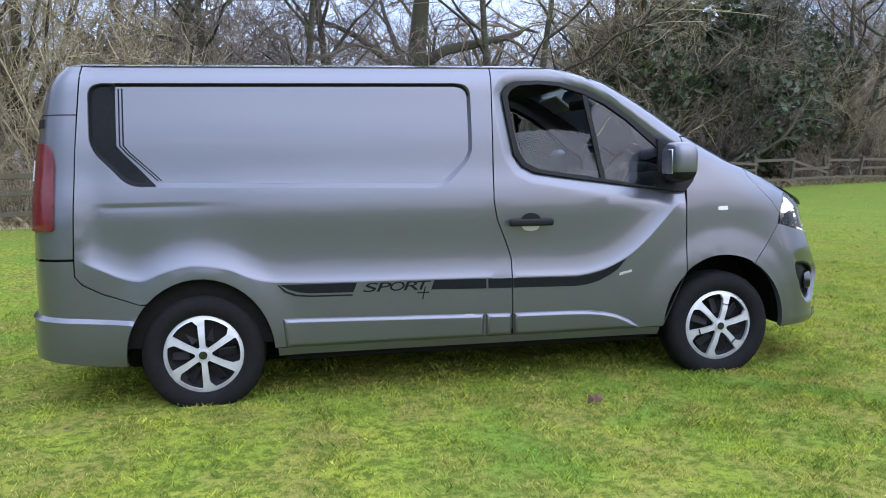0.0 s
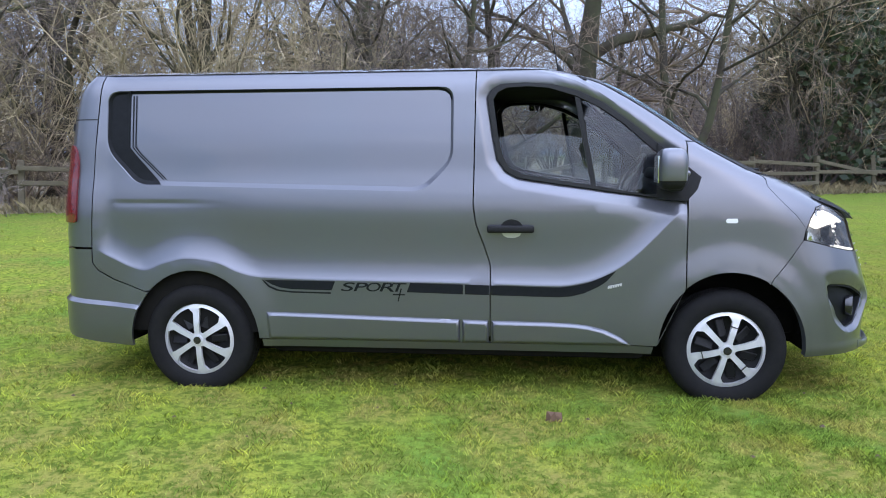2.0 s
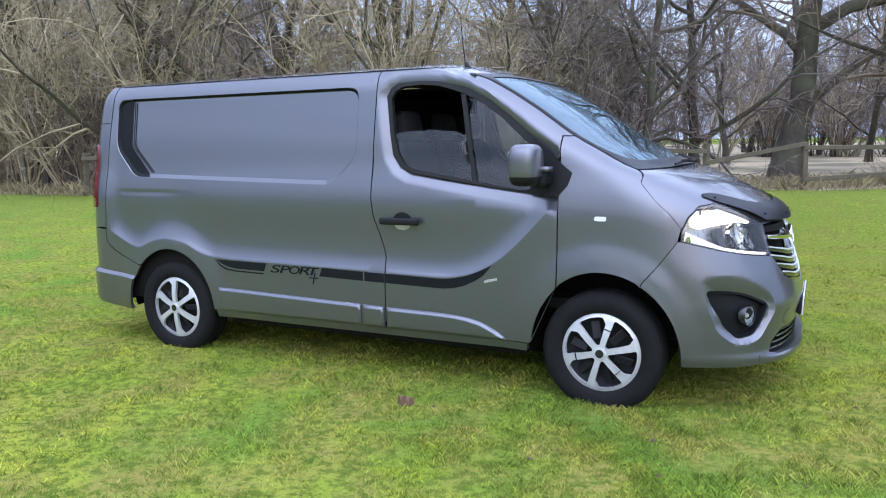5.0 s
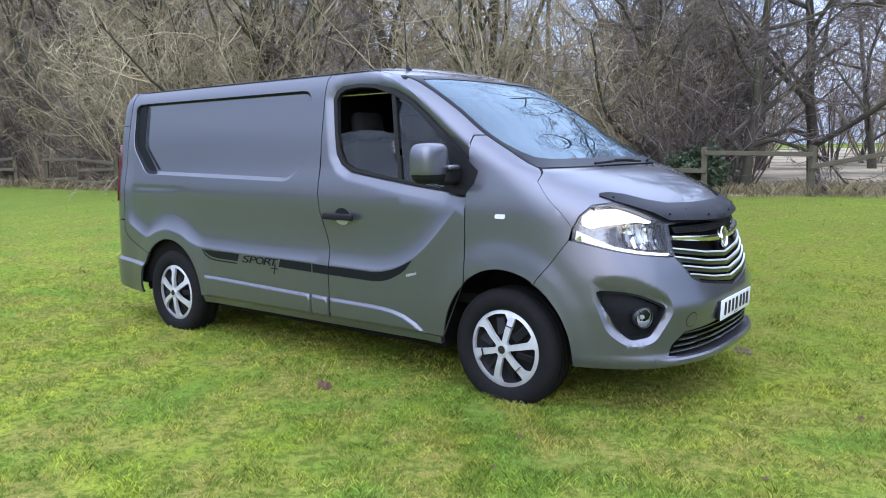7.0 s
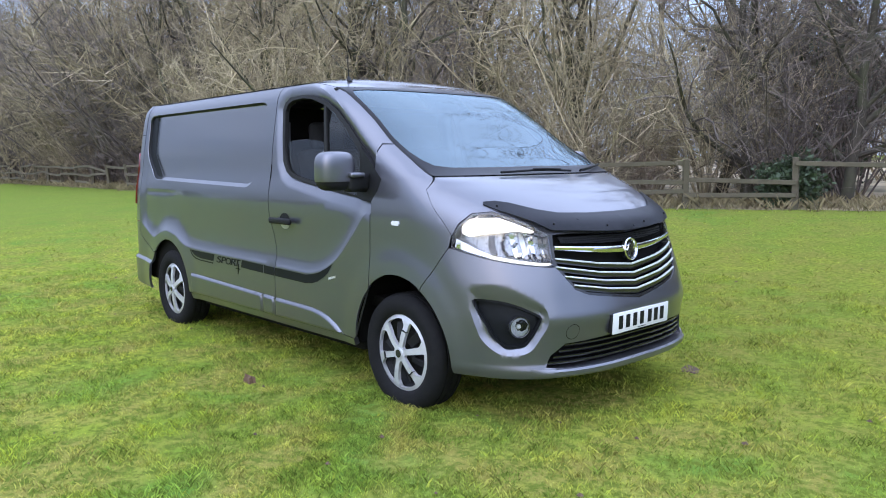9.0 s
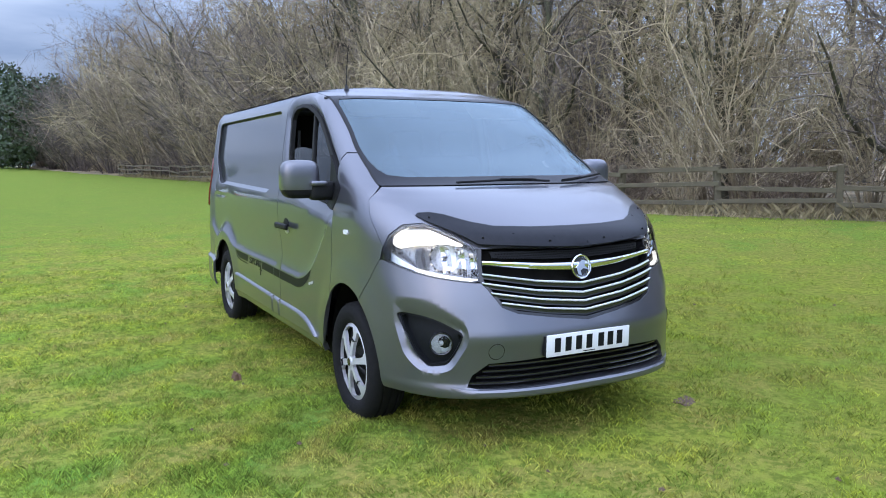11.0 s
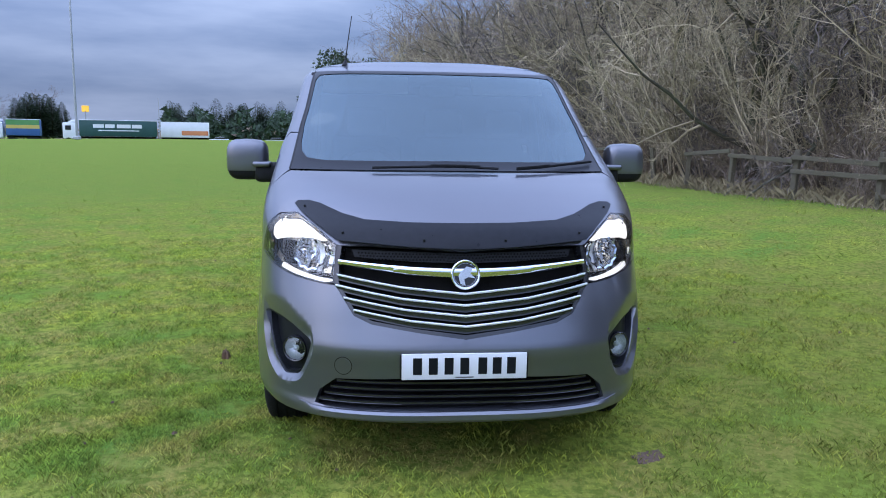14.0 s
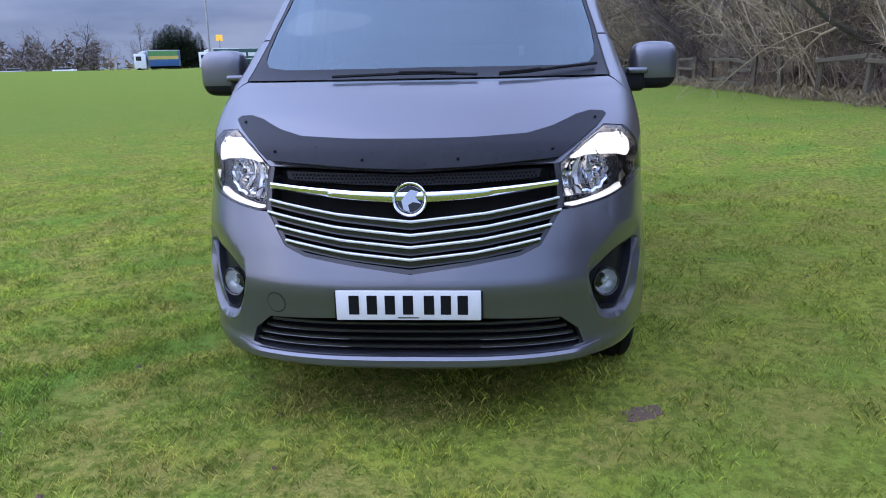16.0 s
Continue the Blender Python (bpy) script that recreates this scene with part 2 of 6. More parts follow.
    for s in (d, tr):
        nt.links.new(last, s.inputs["Color"])
    if not through:
        b, n3 = nt.nodes.new("ShaderNodeBump"), nt.nodes.new("ShaderNodeTexNoise")
        n3.inputs["Scale"].default_value, n3.inputs["Detail"].default_value = 70, 5
        b.inputs["Strength"].default_value, b.inputs["Distance"].default_value = 0.8, 0.03
        nt.links.new(tc.outputs["Object"], n3.inputs["Vector"])
        nt.links.new(n3.outputs["Fac"], b.inputs["Height"])
        nt.links.new(b.outputs["Normal"], d.inputs["Normal"])
    nt.links.new(d.outputs[0], mx.inputs[1])
    nt.links.new(tr.outputs[0], mx.inputs[2])
    nt.links.new(mx.outputs[0], out.inputs["Surface"])
    return m


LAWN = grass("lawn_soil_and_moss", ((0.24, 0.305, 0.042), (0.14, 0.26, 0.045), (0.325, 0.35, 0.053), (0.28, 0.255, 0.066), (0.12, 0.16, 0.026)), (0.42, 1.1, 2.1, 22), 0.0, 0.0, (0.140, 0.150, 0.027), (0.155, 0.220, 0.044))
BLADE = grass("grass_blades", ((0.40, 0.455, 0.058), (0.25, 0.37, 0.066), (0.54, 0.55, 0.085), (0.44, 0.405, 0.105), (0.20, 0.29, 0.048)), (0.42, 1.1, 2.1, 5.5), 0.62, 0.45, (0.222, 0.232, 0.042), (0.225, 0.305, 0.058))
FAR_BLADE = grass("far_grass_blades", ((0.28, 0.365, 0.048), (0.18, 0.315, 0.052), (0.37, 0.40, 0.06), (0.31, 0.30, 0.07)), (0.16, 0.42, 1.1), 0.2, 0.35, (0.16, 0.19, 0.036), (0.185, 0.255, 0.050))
DRY = material("dry_verge_grass", (0.28, 0.215, 0.125), 0.95, 0.0, (0.50, 0.39, 0.24), 2.5, 0.9, bump=0.8, bump_scale=25, coarse=(0.13, 0.11, 0.06), coarse_scale=0.3)
STRAW = material("dry_grass_stalks", (0.13, 0.105, 0.05), 0.9, 0.0, (0.30, 0.24, 0.13), 1.5, 0.8, island=0.35)
BARK = material("grey_brown_bark", (0.024, 0.019, 0.014), 0.95, 0.0, (0.075, 0.061, 0.044), 7, 0.9, bump=0.9, bump_scale=40, coarse=(0.065, 0.066, 0.036), coarse_scale=1.4)
TWIG = material("bare_twigs", (0.11, 0.082, 0.058), 0.95, 0.0, (0.33, 0.26, 0.19), 1.2, 0.9, island=0.5)
WILLOW = material("pale_mossy_twigs", (0.21, 0.168, 0.10), 0.95, 0.0, (0.47, 0.385, 0.25), 1.0, 0.9, island=0.5)
PURPLE = material("dark_purplish_twigs", (0.070, 0.054, 0.047), 0.95, 0.0, (0.225, 0.183, 0.158), 1.0, 0.9, island=0.5)
WOOD = material("weathered_fence_wood", (0.055, 0.044, 0.029), 0.9, 0.0, (0.125, 0.102, 0.066), 9, 0.9, bump=0.6, bump_scale=60, coarse=(0.095, 0.085, 0.052), coarse_scale=1.3)
NEEDLE = material("conifer_needles", (0.018, 0.04, 0.018), 0.8, 0.0, (0.04, 0.07, 0.03), 2, 0.9, island=0.4)
HOLLY = material("evergreen_leaves", (0.02, 0.04, 0.016), 0.55, 0.0, (0.05, 0.075, 0.03), 4, 0.9, island=0.4)
DIRT = material("bare_dirt", (0.085, 0.053, 0.034), 0.98, 0.0, (0.14, 0.09, 0.06), 22, 0.9, bump=0.9, bump_scale=60)
LEAF = material("dead_leaf", (0.09, 0.05, 0.03), 0.8, 0.0, (0.16, 0.09, 0.05), 40, 0.9, bump=0.4)
WHITE = material("white_vehicle_paint", (0.72, 0.73, 0.74), 0.4, 0.0, (0.64, 0.65, 0.66), 1.5, 0.8)
GREENBOX = material("dark_green_curtain", (0.012, 0.055, 0.05), 0.5, 0.0, (0.02, 0.07, 0.062), 1.2, 0.8)
BLUEBOX = material("blue_curtain", (0.03, 0.09, 0.25), 0.5, 0.0, (0.04, 0.11, 0.29), 1.2, 0.8)
LIME = material("green_curtain", (0.07, 0.22, 0.06), 0.5, 0.0, (0.09, 0.25, 0.08), 1.2, 0.8)
ORANGE = material("orange_panel", (0.55, 0.16, 0.06), 0.5, 0.0, (0.6, 0.25, 0.1), 1.2, 0.8)
STEEL = material("galvanised_steel", (0.32, 0.33, 0.34), 0.45, 0.6, (0.4, 0.41, 0.42), 3, 0.8)

# ---- building helpers ----
from mathutils.geometry import delaunay_2d_cdt


def mesh_of(name, verts, faces, mat, smooth=None):
    me = bpy.data.meshes.new(name)
    me.from_pydata([tuple(v) for v in verts], [], faces)
    me.materials.append(mat)
    if smooth is not None:
        me.polygons.foreach_set("use_smooth", [True] * len(me.polygons))
        me.set_sharp_from_angle(angle=radians(smooth))
    me.update()
    return me


def part(name, bm, mat, parent, label="", smooth=35):
    """Links a bmesh or a mesh as one mesh object under a thing or a part."""
    if isinstance(bm, bmesh.types.BMesh):
        me = bpy.data.meshes.new(name)
        bm.to_mesh(me)
        bm.free()
        me.materials.append(mat)
        if smooth is not None:
            me.polygons.foreach_set("use_smooth", [True] * len(me.polygons))
            me.set_sharp_from_angle(angle=radians(smooth))
    else:
        me = bm
    ob = new(name, me)
    ob.parent = parent
    return tagged(ob, label)


def box(bm, m, sx, sy, sz, bevel=0.0, segments=2):
    """A box of that size, centred on the pose m, with rounded edges."""
    made = bmesh.ops.create_cube(bm, size=1.0, matrix=m @ Matrix.Diagonal((sx, sy, sz, 1)))
    if bevel:
        edges = list({e for v in made["verts"] for e in v.link_edges})
        bmesh.ops.bevel(bm, geom=edges, offset=bevel, segments=segments, profile=0.5, affect="EDGES")
    return bm


def tube(points, radii, sides=8, closed=True):
    """Vertices and faces of a tapered tube along points."""
    verts, faces = [], []
    up = Vector((0.31, 0.17, 0.93))
    for i, p in enumerate(points):
        p = Vector(p)
        a, b = Vector(points[max(i - 1, 0)]), Vector(points[min(i + 1, len(points) - 1)])
        d = (b - a).normalized()
        u = d.cross(up)
        if u.length < 1e-3:
            u = d.cross(Vector((1, 0, 0)))
        u.normalize()
        w = d.cross(u)
        for k in range(sides):
            t = 2 * math.pi * k / sides
            verts.append(p + (u * math.cos(t) + w * math.sin(t)) * radii[i])
    n = len(points)
    for i in range(n - 1):
        for k in range(sides):
            k2 = (k + 1) % sides
            faces.append((i * sides + k, i * sides + k2, (i + 1) * sides + k2, (i + 1) * sides + k))
    if closed:
        faces.append(tuple(range(sides - 1, -1, -1)))
        faces.append(tuple((n - 1) * sides + k for k in range(sides)))
    return verts, faces


def lathe(profile, steps=48):
    """Vertices and faces of a profile of (radius, along) turned about the y axis."""
    verts, faces = [], []
    for k in range(steps):
        t = 2 * math.pi * k / steps
        for r, y in profile:
            verts.append((r * math.cos(t), y, r * math.sin(t)))
    n = len(profile)
    for k in range(steps):
        k2 = (k + 1) % steps
        for i in range(n - 1):
            faces.append((k * n + i, k * n + i + 1, k2 * n + i + 1, k2 * n + i))
    return verts, faces


def inside(poly, pts):
    """Which of the points lie within the polygon."""
    px, py = pts[:, 0], pts[:, 1]
    res = np.zeros(len(pts), bool)
    j = len(poly) - 1
    for i in range(len(poly)):
        (xi, yi), (xj, yj) = poly[i], poly[j]
        if yi != yj:
            res ^= ((yi > py) != (yj > py)) & (px < (xj - xi) * (py - yi) / (yj - yi) + xi)
        j = i
    return res


def edge_distance(poly, x, y):
    """How far a point lies from the polygon's outline."""
    p = np.asarray(poly, float)
    q = np.roll(p, -1, 0)
    d = q - p
    t = np.clip(((x - p[:, 0]) * d[:, 0] + (y - p[:, 1]) * d[:, 1]) / np.maximum((d * d).sum(1), 1e-12), 0, 1)
    return float(np.sqrt(((p + d * t[:, None] - (x, y)) ** 2).sum(1).min()))


def dense(poly, gap, closed=True):
    out = []
    n = len(poly)
    for i in range(n if closed else n - 1):
        a, b = poly[i], poly[(i + 1) % n]
        k = max(1, int(math.hypot(b[0] - a[0], b[1] - a[1]) / gap))
        out += [(a[0] + (b[0] - a[0]) * j / k, a[1] + (b[1] - a[1]) * j / k) for j in range(k)]
    if not closed:
        out.append(poly[-1])
    return out


def rounded(poly, r, steps=4):
    """The polygon with its corners cut round."""
    out = []
    n = len(poly)
    for i in range(n):
        a, b, c = (Vector(poly[(i + k) % n]) for k in (-1, 0, 1))
        u, w = a - b, c - b
        k = min(r, u.length * 0.45, w.length * 0.45)
        p, q = b + u.normalized() * k, b + w.normalized() * k
        for j in range(steps + 1):
            t = j / steps
            s = p * (1 - t) ** 2 + b * 2 * t * (1 - t) + q * t * t
            out.append((s.x, s.y))
    return out


def inset(poly, d):
    """The polygon moved inwards by d."""
    area = sum(poly[i - 1][0] * poly[i][1] - poly[i][0] * poly[i - 1][1] for i in range(len(poly)))
    sign = 1 if area > 0 else -1
    out = []
    n = len(poly)
    for i in range(n):
        a, b, c = (Vector(poly[(i + k) % n]) for k in (-1, 0, 1))
        u, w = (b - a), (c - b)
        if u.length < 1e-9 or w.length < 1e-9:
            continue
        u.normalize(), w.normalize()
        nu, nw = Vector((-u.y, u.x)) * sign, Vector((-w.y, w.x)) * sign
        m = nu + nw
        if m.length < 0.2:
            m = nu
        m = m.normalized() / max(m.normalized().dot(nu), 0.5)
        out.append((b.x + m.x * d, b.y + m.y * d))
    return out


def fill(outline, holes=(), lines=(), gap=0.04):
    """Triangles over an outline with holes; lines are edges that the triangles keep."""
    pts, edges = [], []
    holes = [dense(h, gap) for h in holes]
    outline = dense(outline, gap)
    for loop in (outline, *holes):
        k = len(pts)
        pts += loop
        edges += [(k + i, k + (i + 1) % len(loop)) for i in range(len(loop))]
    border = np.array(pts)
    for line in lines:
        line = dense(line, gap * 0.8, False)
        k = len(pts)
        pts += line
        edges += [(k + i, k + i + 1) for i in range(len(line) - 1)]
    fixed = np.array(pts)
    lo, hi = border.min(0), border.max(0)
    gx, gy = np.meshgrid(np.arange(lo[0] + gap / 2, hi[0], gap), np.arange(lo[1] + gap / 2, hi[1], gap))
    gx[1::2] += gap / 2
    g = np.stack([gx.ravel(), gy.ravel()], 1)
    ok = inside(outline, g)
    for h in holes:
        ok &= ~inside(h, g)
    g = g[ok]
    if len(g):
        near = np.array([np.min(np.hypot(*(fixed - q).T)) for q in g])
        g = g[near > gap * 0.45]
    vs = [Vector(p) for p in pts] + [Vector(q) for q in g]
    v2, _, f2, *_ = delaunay_2d_cdt(vs, edges, [], 0, 1e-6)
    v2 = np.array([(v.x, v.y) for v in v2])
    cen = np.array([v2[list(f)].mean(0) for f in f2])
    keep = inside(outline, cen)
    for h in holes:
        keep &= ~inside(h, cen)
    return v2, [tuple(f) for f, k in zip(f2, keep) if k]


def runs(loop, outline, margin=0.004):
    """The stretches of a closed line that lie within an outline."""
    pts = np.array(dense(loop, 0.02))
    ok = inside(outline, pts)
    ok &= np.array([edge_distance(outline, *p) > margin for p in pts])
    out, cur = [], []
    first = int(np.argmin(ok)) if not ok.all() else 0
    for k in range(len(pts)):
        i = (first + k) % len(pts)
        if ok[i]:
            cur.append((float(pts[i][0]), float(pts[i][1])))
        elif cur:
            out.append(cur)
            cur = []
    if cur:
        out.append(cur + (cur[:1] if ok.all() else []))
    return [r for r in out if len(r) > 2]


# ---- the van's skin ----
def curve(*pts):
    """A smooth monotone curve through (t, value) points."""
    xs, ys = np.array([p[0] for p in pts], float), np.array([p[1] for p in pts], float)
    h, d = np.diff(xs), np.diff(ys) / np.diff(xs)
    m = np.zeros(len(xs))
    m[0], m[-1] = d[0], d[-1]
    for i in range(1, len(xs) - 1):
        if d[i - 1] * d[i] > 0:
            w1, w2 = 2 * h[i] + h[i - 1], h[i] + 2 * h[i - 1]
            m[i] = (w1 + w2) / (w1 / d[i - 1] + w2 / d[i])

    def f(t):
        t = min(max(t, xs[0]), xs[-1])
        i = min(int(np.searchsorted(xs, t, side="right")) - 1, len(xs) - 2)
        i = max(i, 0)
        u = (t - xs[i]) / h[i]
        return float((1 + 2 * u) * (1 - u) ** 2 * ys[i] + u * (1 - u) ** 2 * h[i] * m[i] + u * u * (3 - 2 * u) * ys[i + 1] - u * u * (1 - u) * h[i] * m[i + 1])
    return f


# outline of the van, ring by ring: front at the middle, start of the nose, half width, squareness
NOSE = curve((0.20, 0.86), (0.25, 0.925), (0.30, 0.952), (0.325, 0.952), (0.35, 0.935), (0.50, 0.953), (0.575, 0.968), (0.592, 0.968), (0.612, 0.962), (0.70, 0.932), (0.81, 0.90),
             (0.92, 0.872), (1.0, 0.85), (1.045, 0.825), (1.08, 0.785), (1.12, 0.725), (1.19, 0.60), (1.25, 0.46), (1.285, 0.345), (1.30, 0.285),
             (1.40, 0.09), (1.49, -0.07), (1.645, -0.29), (1.777, -0.50), (1.83, -0.60), (1.87, -0.72), (1.92, -0.9))
START = curve((0.2, 0.1), (1.1, 0.1), (1.2, 0.03), (1.3, -0.125), (1.40, -0.32), (1.49, -0.48), (1.645, -0.70), (1.777, -0.91), (1.83, -1.01), (1.87, -1.13), (1.92, -1.31))
HALF = curve((0.20, 0.86), (0.28, 0.905), (0.34, 0.925), (0.5, 0.930), (0.7, 0.930), (1.05, 0.925), (1.15, 0.917), (1.25, 0.90), (1.3, 0.89),
             (1.5, 0.868), (1.7, 0.838), (1.80, 0.822), (1.86, 0.80), (1.90, 0.765), (1.92, 0.72))
SQUARE = curve((0.2, 2.85), (0.7, 2.8), (1.0, 2.45), (1.16, 2.45), (1.25, 2.6), (1.3, 3.2), (1.92, 3.2))
SHOULDER = curve((-4, 0.87), (-3.75, 0.87), (-3.62, 0.817), (-3.47, 0.752), (-3.41, 0.742), (-3.28, 0.785), (-3.13, 0.815), (-2.95, 0.79),
                 (-2.82, 0.735), (-2.69, 0.706), (-2.5, 0.697), (-1.49, 0.684), (-0.94, 0.675), (-0.78, 0.702), (-0.624, 0.772), (-0.235, 1.14), (0.0, 1.35), (0.2, 1.4))


def step(a, b, t):
    u = min(max((t - a) / (b - a), 0.0), 1.0)
    return u * u * (3 - 2 * u)


def relief(x, z):
    """How far the side stands in (minus) or out at a place: the scoop above the shoulder and the flared arches."""
    d = 0.0
    zs = SHOULDER(x)
    fade = step(-3.72, -3.62, x) * (1 - step(-0.42, -0.22, x))
    if z > zs:
        d -= 0.026 * (1 - math.exp(-(z - zs) / 0.055)) * (1 - 0.55 * step(zs + 0.12, zs + 0.55, z)) * fade
    for wx in (0.0, -3.098):
        r = np.hypot((x - wx) / 0.39, (z - 0.315) / 0.44)
        d += 0.012 * (1 - step(1.10, 1.42, r)) + 0.004 * (1 - step(1.06, 1.12, r))
    return d


REAR = -3.70


def skin(s, z, out=0.0):
    """A point of the right side and nose: s is x along the flat side and an angle round the nose."""
    xa, w, n = START(z), HALF(z), SQUARE(z)
    if s <= REAR:
        u = min((REAR - s) / 0.3, 2.0)
        if u <= 1:
            g = 0.84 * u
            h = (1 - g ** 3.4) ** (1 / 3.4)
        else:
            h = 0.798 * (2 - u)
            g = (1 - h ** 3.4) ** (1 / 3.4)
        x, y = REAR - REARLEN(z) * g, -(w + relief(REAR, z)) * h
    elif s <= xa:
        x, y = s, -(w + relief(s, z))
    else:
        a = s - xa
        c = np.cos(a)
        x = xa + (NOSE(z) - xa) * max(np.sin(a), 0.0) ** (2 / n)
        y = -(w + relief(x, z)) * np.sign(c) * abs(c) ** (2 / n)
    if out:
        e = 2e-3
        p = np.array((x, y, z))
        q, r = np.array(skin(s + e, z)), np.array(skin(s, z + e))
        nv = np.cross(q - p, r - p)
        nv /= np.linalg.norm(nv) + 1e-12
        return tuple(p + nv * out)
    return (x, y, z)


REARLEN = curve((0.2, 0.30), (0.36, 0.35), (0.9, 0.345), (1.49, 0.29), (1.76, 0.23), (1.86, 0.16), (1.92, 0.08))


def s_of_x(x, z):
    xa = START(z)
    if x < REAR:
        g = min((REAR - x) / REARLEN(z), 1.0)
        return REAR - 0.3 * g / 0.84 if g <= 0.84 else REAR - 0.3 - 0.3 * (1 - (1 - g ** 3.4) ** (1 / 3.4) / 0.798)
    if x <= xa:
        return x
    u = min((x - xa) / (NOSE(z) - xa), 1.0)
    return xa + float(np.arcsin(u ** (SQUARE(z) / 2)))


def s_of_y(y, z):
    u = min(abs(y) / HALF(z), 1.0)
    return START(z) + float(np.arccos(np.sign(-y) * u ** (SQUARE(z) / 2)))

_z = np.arange(0.16, 1.93, 0.002)
_v = np.concatenate([[0], np.cumsum(np.hypot(np.diff(_z), np.diff([NOSE(z) for z in _z])))])


FLAT = False


def V(z):
    """The sheet's second coordinate for a height: along the nose's middle line, or the height itself for the flat side."""
    return float(z) if FLAT else float(np.interp(z, _z, _v))


def Z(v):
    return float(v) if FLAT else float(np.interp(v, _v, _z))


def X(*pts):
    """Places on the skin given by x and z."""
    return [(s_of_x(x, z), V(z)) for x, z in dense(pts, 0.04, False)]


def Y(*pts):
    """Places on the skin given by y and z, round the nose."""
    return [(s_of_y(y, z), V(z)) for y, z in dense(pts, 0.03, False)]


def panel(name, outline, mat, parent, holes=(), lines=(), gap=0.04, out=0.0, thick=0.012, push=None, mirror="", label="", smooth=35):
    """A sheet of the van's skin within an outline. mirror: "" right side alone, "pair" a second sheet on the left, "one" both halves in one mesh."""
    v2, tris = fill(outline, holes, lines, gap)
    used = sorted({i for f in tris for i in f})
    back = {u: k for k, u in enumerate(used)}
    verts, inner = [], []
    for u in used:
        s, z = v2[u][0], Z(v2[u][1])
        o = out + (push(s, z) if push else 0.0)
        p = np.array(skin(s, z))
        e = 2e-3
        q, r = np.array(skin(s + e, z)), np.array(skin(s, z + e))
        nv = np.cross(q - p, r - p)
        nv /= np.linalg.norm(nv) + 1e-12
        verts.append(p + nv * o)
        inner.append(p + nv * (o - thick))
    faces = [tuple(back[i] for i in f) for f in tris]
    fixed = []
    for f in faces:
        a, b, c = f
        n = np.cross(verts[b] - verts[a], verts[c] - verts[a])
        fixed.append(f if np.dot(n, verts[a] - inner[a]) >= 0 else (a, c, b))
    faces = fixed
    if thick > 0:
        count = {}
        for f in faces:
            for i in range(3):
                a, b = f[i], f[(i + 1) % 3]
                count[(a, b)] = 1
        rim = [(a, b) for a, b in count if (b, a) not in count]
        if mirror == "one":
            rim = [(a, b) for a, b in rim if not (abs(verts[a][1]) < 2e-3 and abs(verts[b][1]) < 2e-3)]
        extra = {}
        n0 = len(verts)
        for a, b in rim:
            for k in (a, b):
                if k not in extra:
                    extra[k] = n0 + len(extra)
        verts = verts + [inner[k] for k in extra]
        faces = faces + [(b, a, extra[a], extra[b]) for a, b in rim]
    if mirror == "one":
        n = len(verts)
        for v in verts:
            if abs(v[1]) < 2e-3:
                v[1] = 0.0
        verts = list(verts) + [np.array((v[0], -v[1], v[2])) for v in verts]
        faces = faces + [tuple(n + i for i in reversed(f)) for f in faces]
        bm = bmesh.new()
        bv = [bm.verts.new(v) for v in verts]
        for f in faces:
            bm.faces.new([bv[i] for i in f])
        bmesh.ops.remove_doubles(bm, verts=bm.verts, dist=2e-4)
        return part(name, bm, mat, parent, label, smooth)
    ob = part(name, mesh_of(name, verts, faces, mat, smooth), mat, parent, label)
    if mirror == "pair":
        other = mesh_of(name, [(v[0], -v[1], v[2]) for v in verts], [tuple(reversed(f)) for f in faces], mat, smooth)
        part(name, other, mat, parent, label)
    return ob


def both(name, verts, faces, mat, parent, label="", smooth=35):
    """A part on the right and its mirror image on the left."""
    a = part(name, mesh_of(name, verts, faces, mat, smooth), mat, parent, label)
    b = part(name, mesh_of(name, [(v[0], -v[1], v[2]) for v in verts], [tuple(reversed(f)) for f in faces], mat, smooth), mat, parent, label)
    return a, b


def join(*shapes):
    verts, faces = [], []
    for v, f in shapes:
        n = len(verts)
        verts += [tuple(q) for q in v]
        faces += [tuple(n + i for i in g) for g in f]
    return verts, faces


def shape(bm):
    """A bmesh as vertices and faces."""
    bm.verts.ensure_lookup_table()
    bm.verts.index_update()
    res = [tuple(v.co) for v in bm.verts], [tuple(v.index for v in f.verts) for f in bm.faces]
    bm.free()
    return res

# ---- ground ----
FENCE = curve((-400, -28), (-200, -14), (-100, -3.6), (-60, 3.8), (-38, 7.0), (-23, 7.2), (-14, 7.4), (-8, 8.4), (-2.4, 11.3), (3.6, 13.8), (9.3, 16.5), (20, 21), (60, 40), (200, 100), (400, 200))


def ground_z(x, y):
    """The lie of the land: nearly flat lawn that rises a little towards the fence."""
    d = FENCE(x) - y
    r = math.hypot(x + 1.5, y)
    h = 0.025 + 0.36 * step(9.0, 0.0, d) * (1 - step(40, 120, r)) + 1.3 * step(40, 125, r) - 0.9 * step(122, 142, r)
    return h + (0.02 * noise.noise((x * 0.35, y * 0.35, 0)) + 0.012 * noise.noise((x * 1.3, y * 1.3, 5))) * step(2.5, 6.0, r)


def axis(fine, far, stepped):
    a = list(np.arange(-fine, fine + 1e-6, stepped))
    d, v = stepped, fine
    while v < far:
        d *= 1.35
        v += d
        a = [-v] + a + [v]
    return a


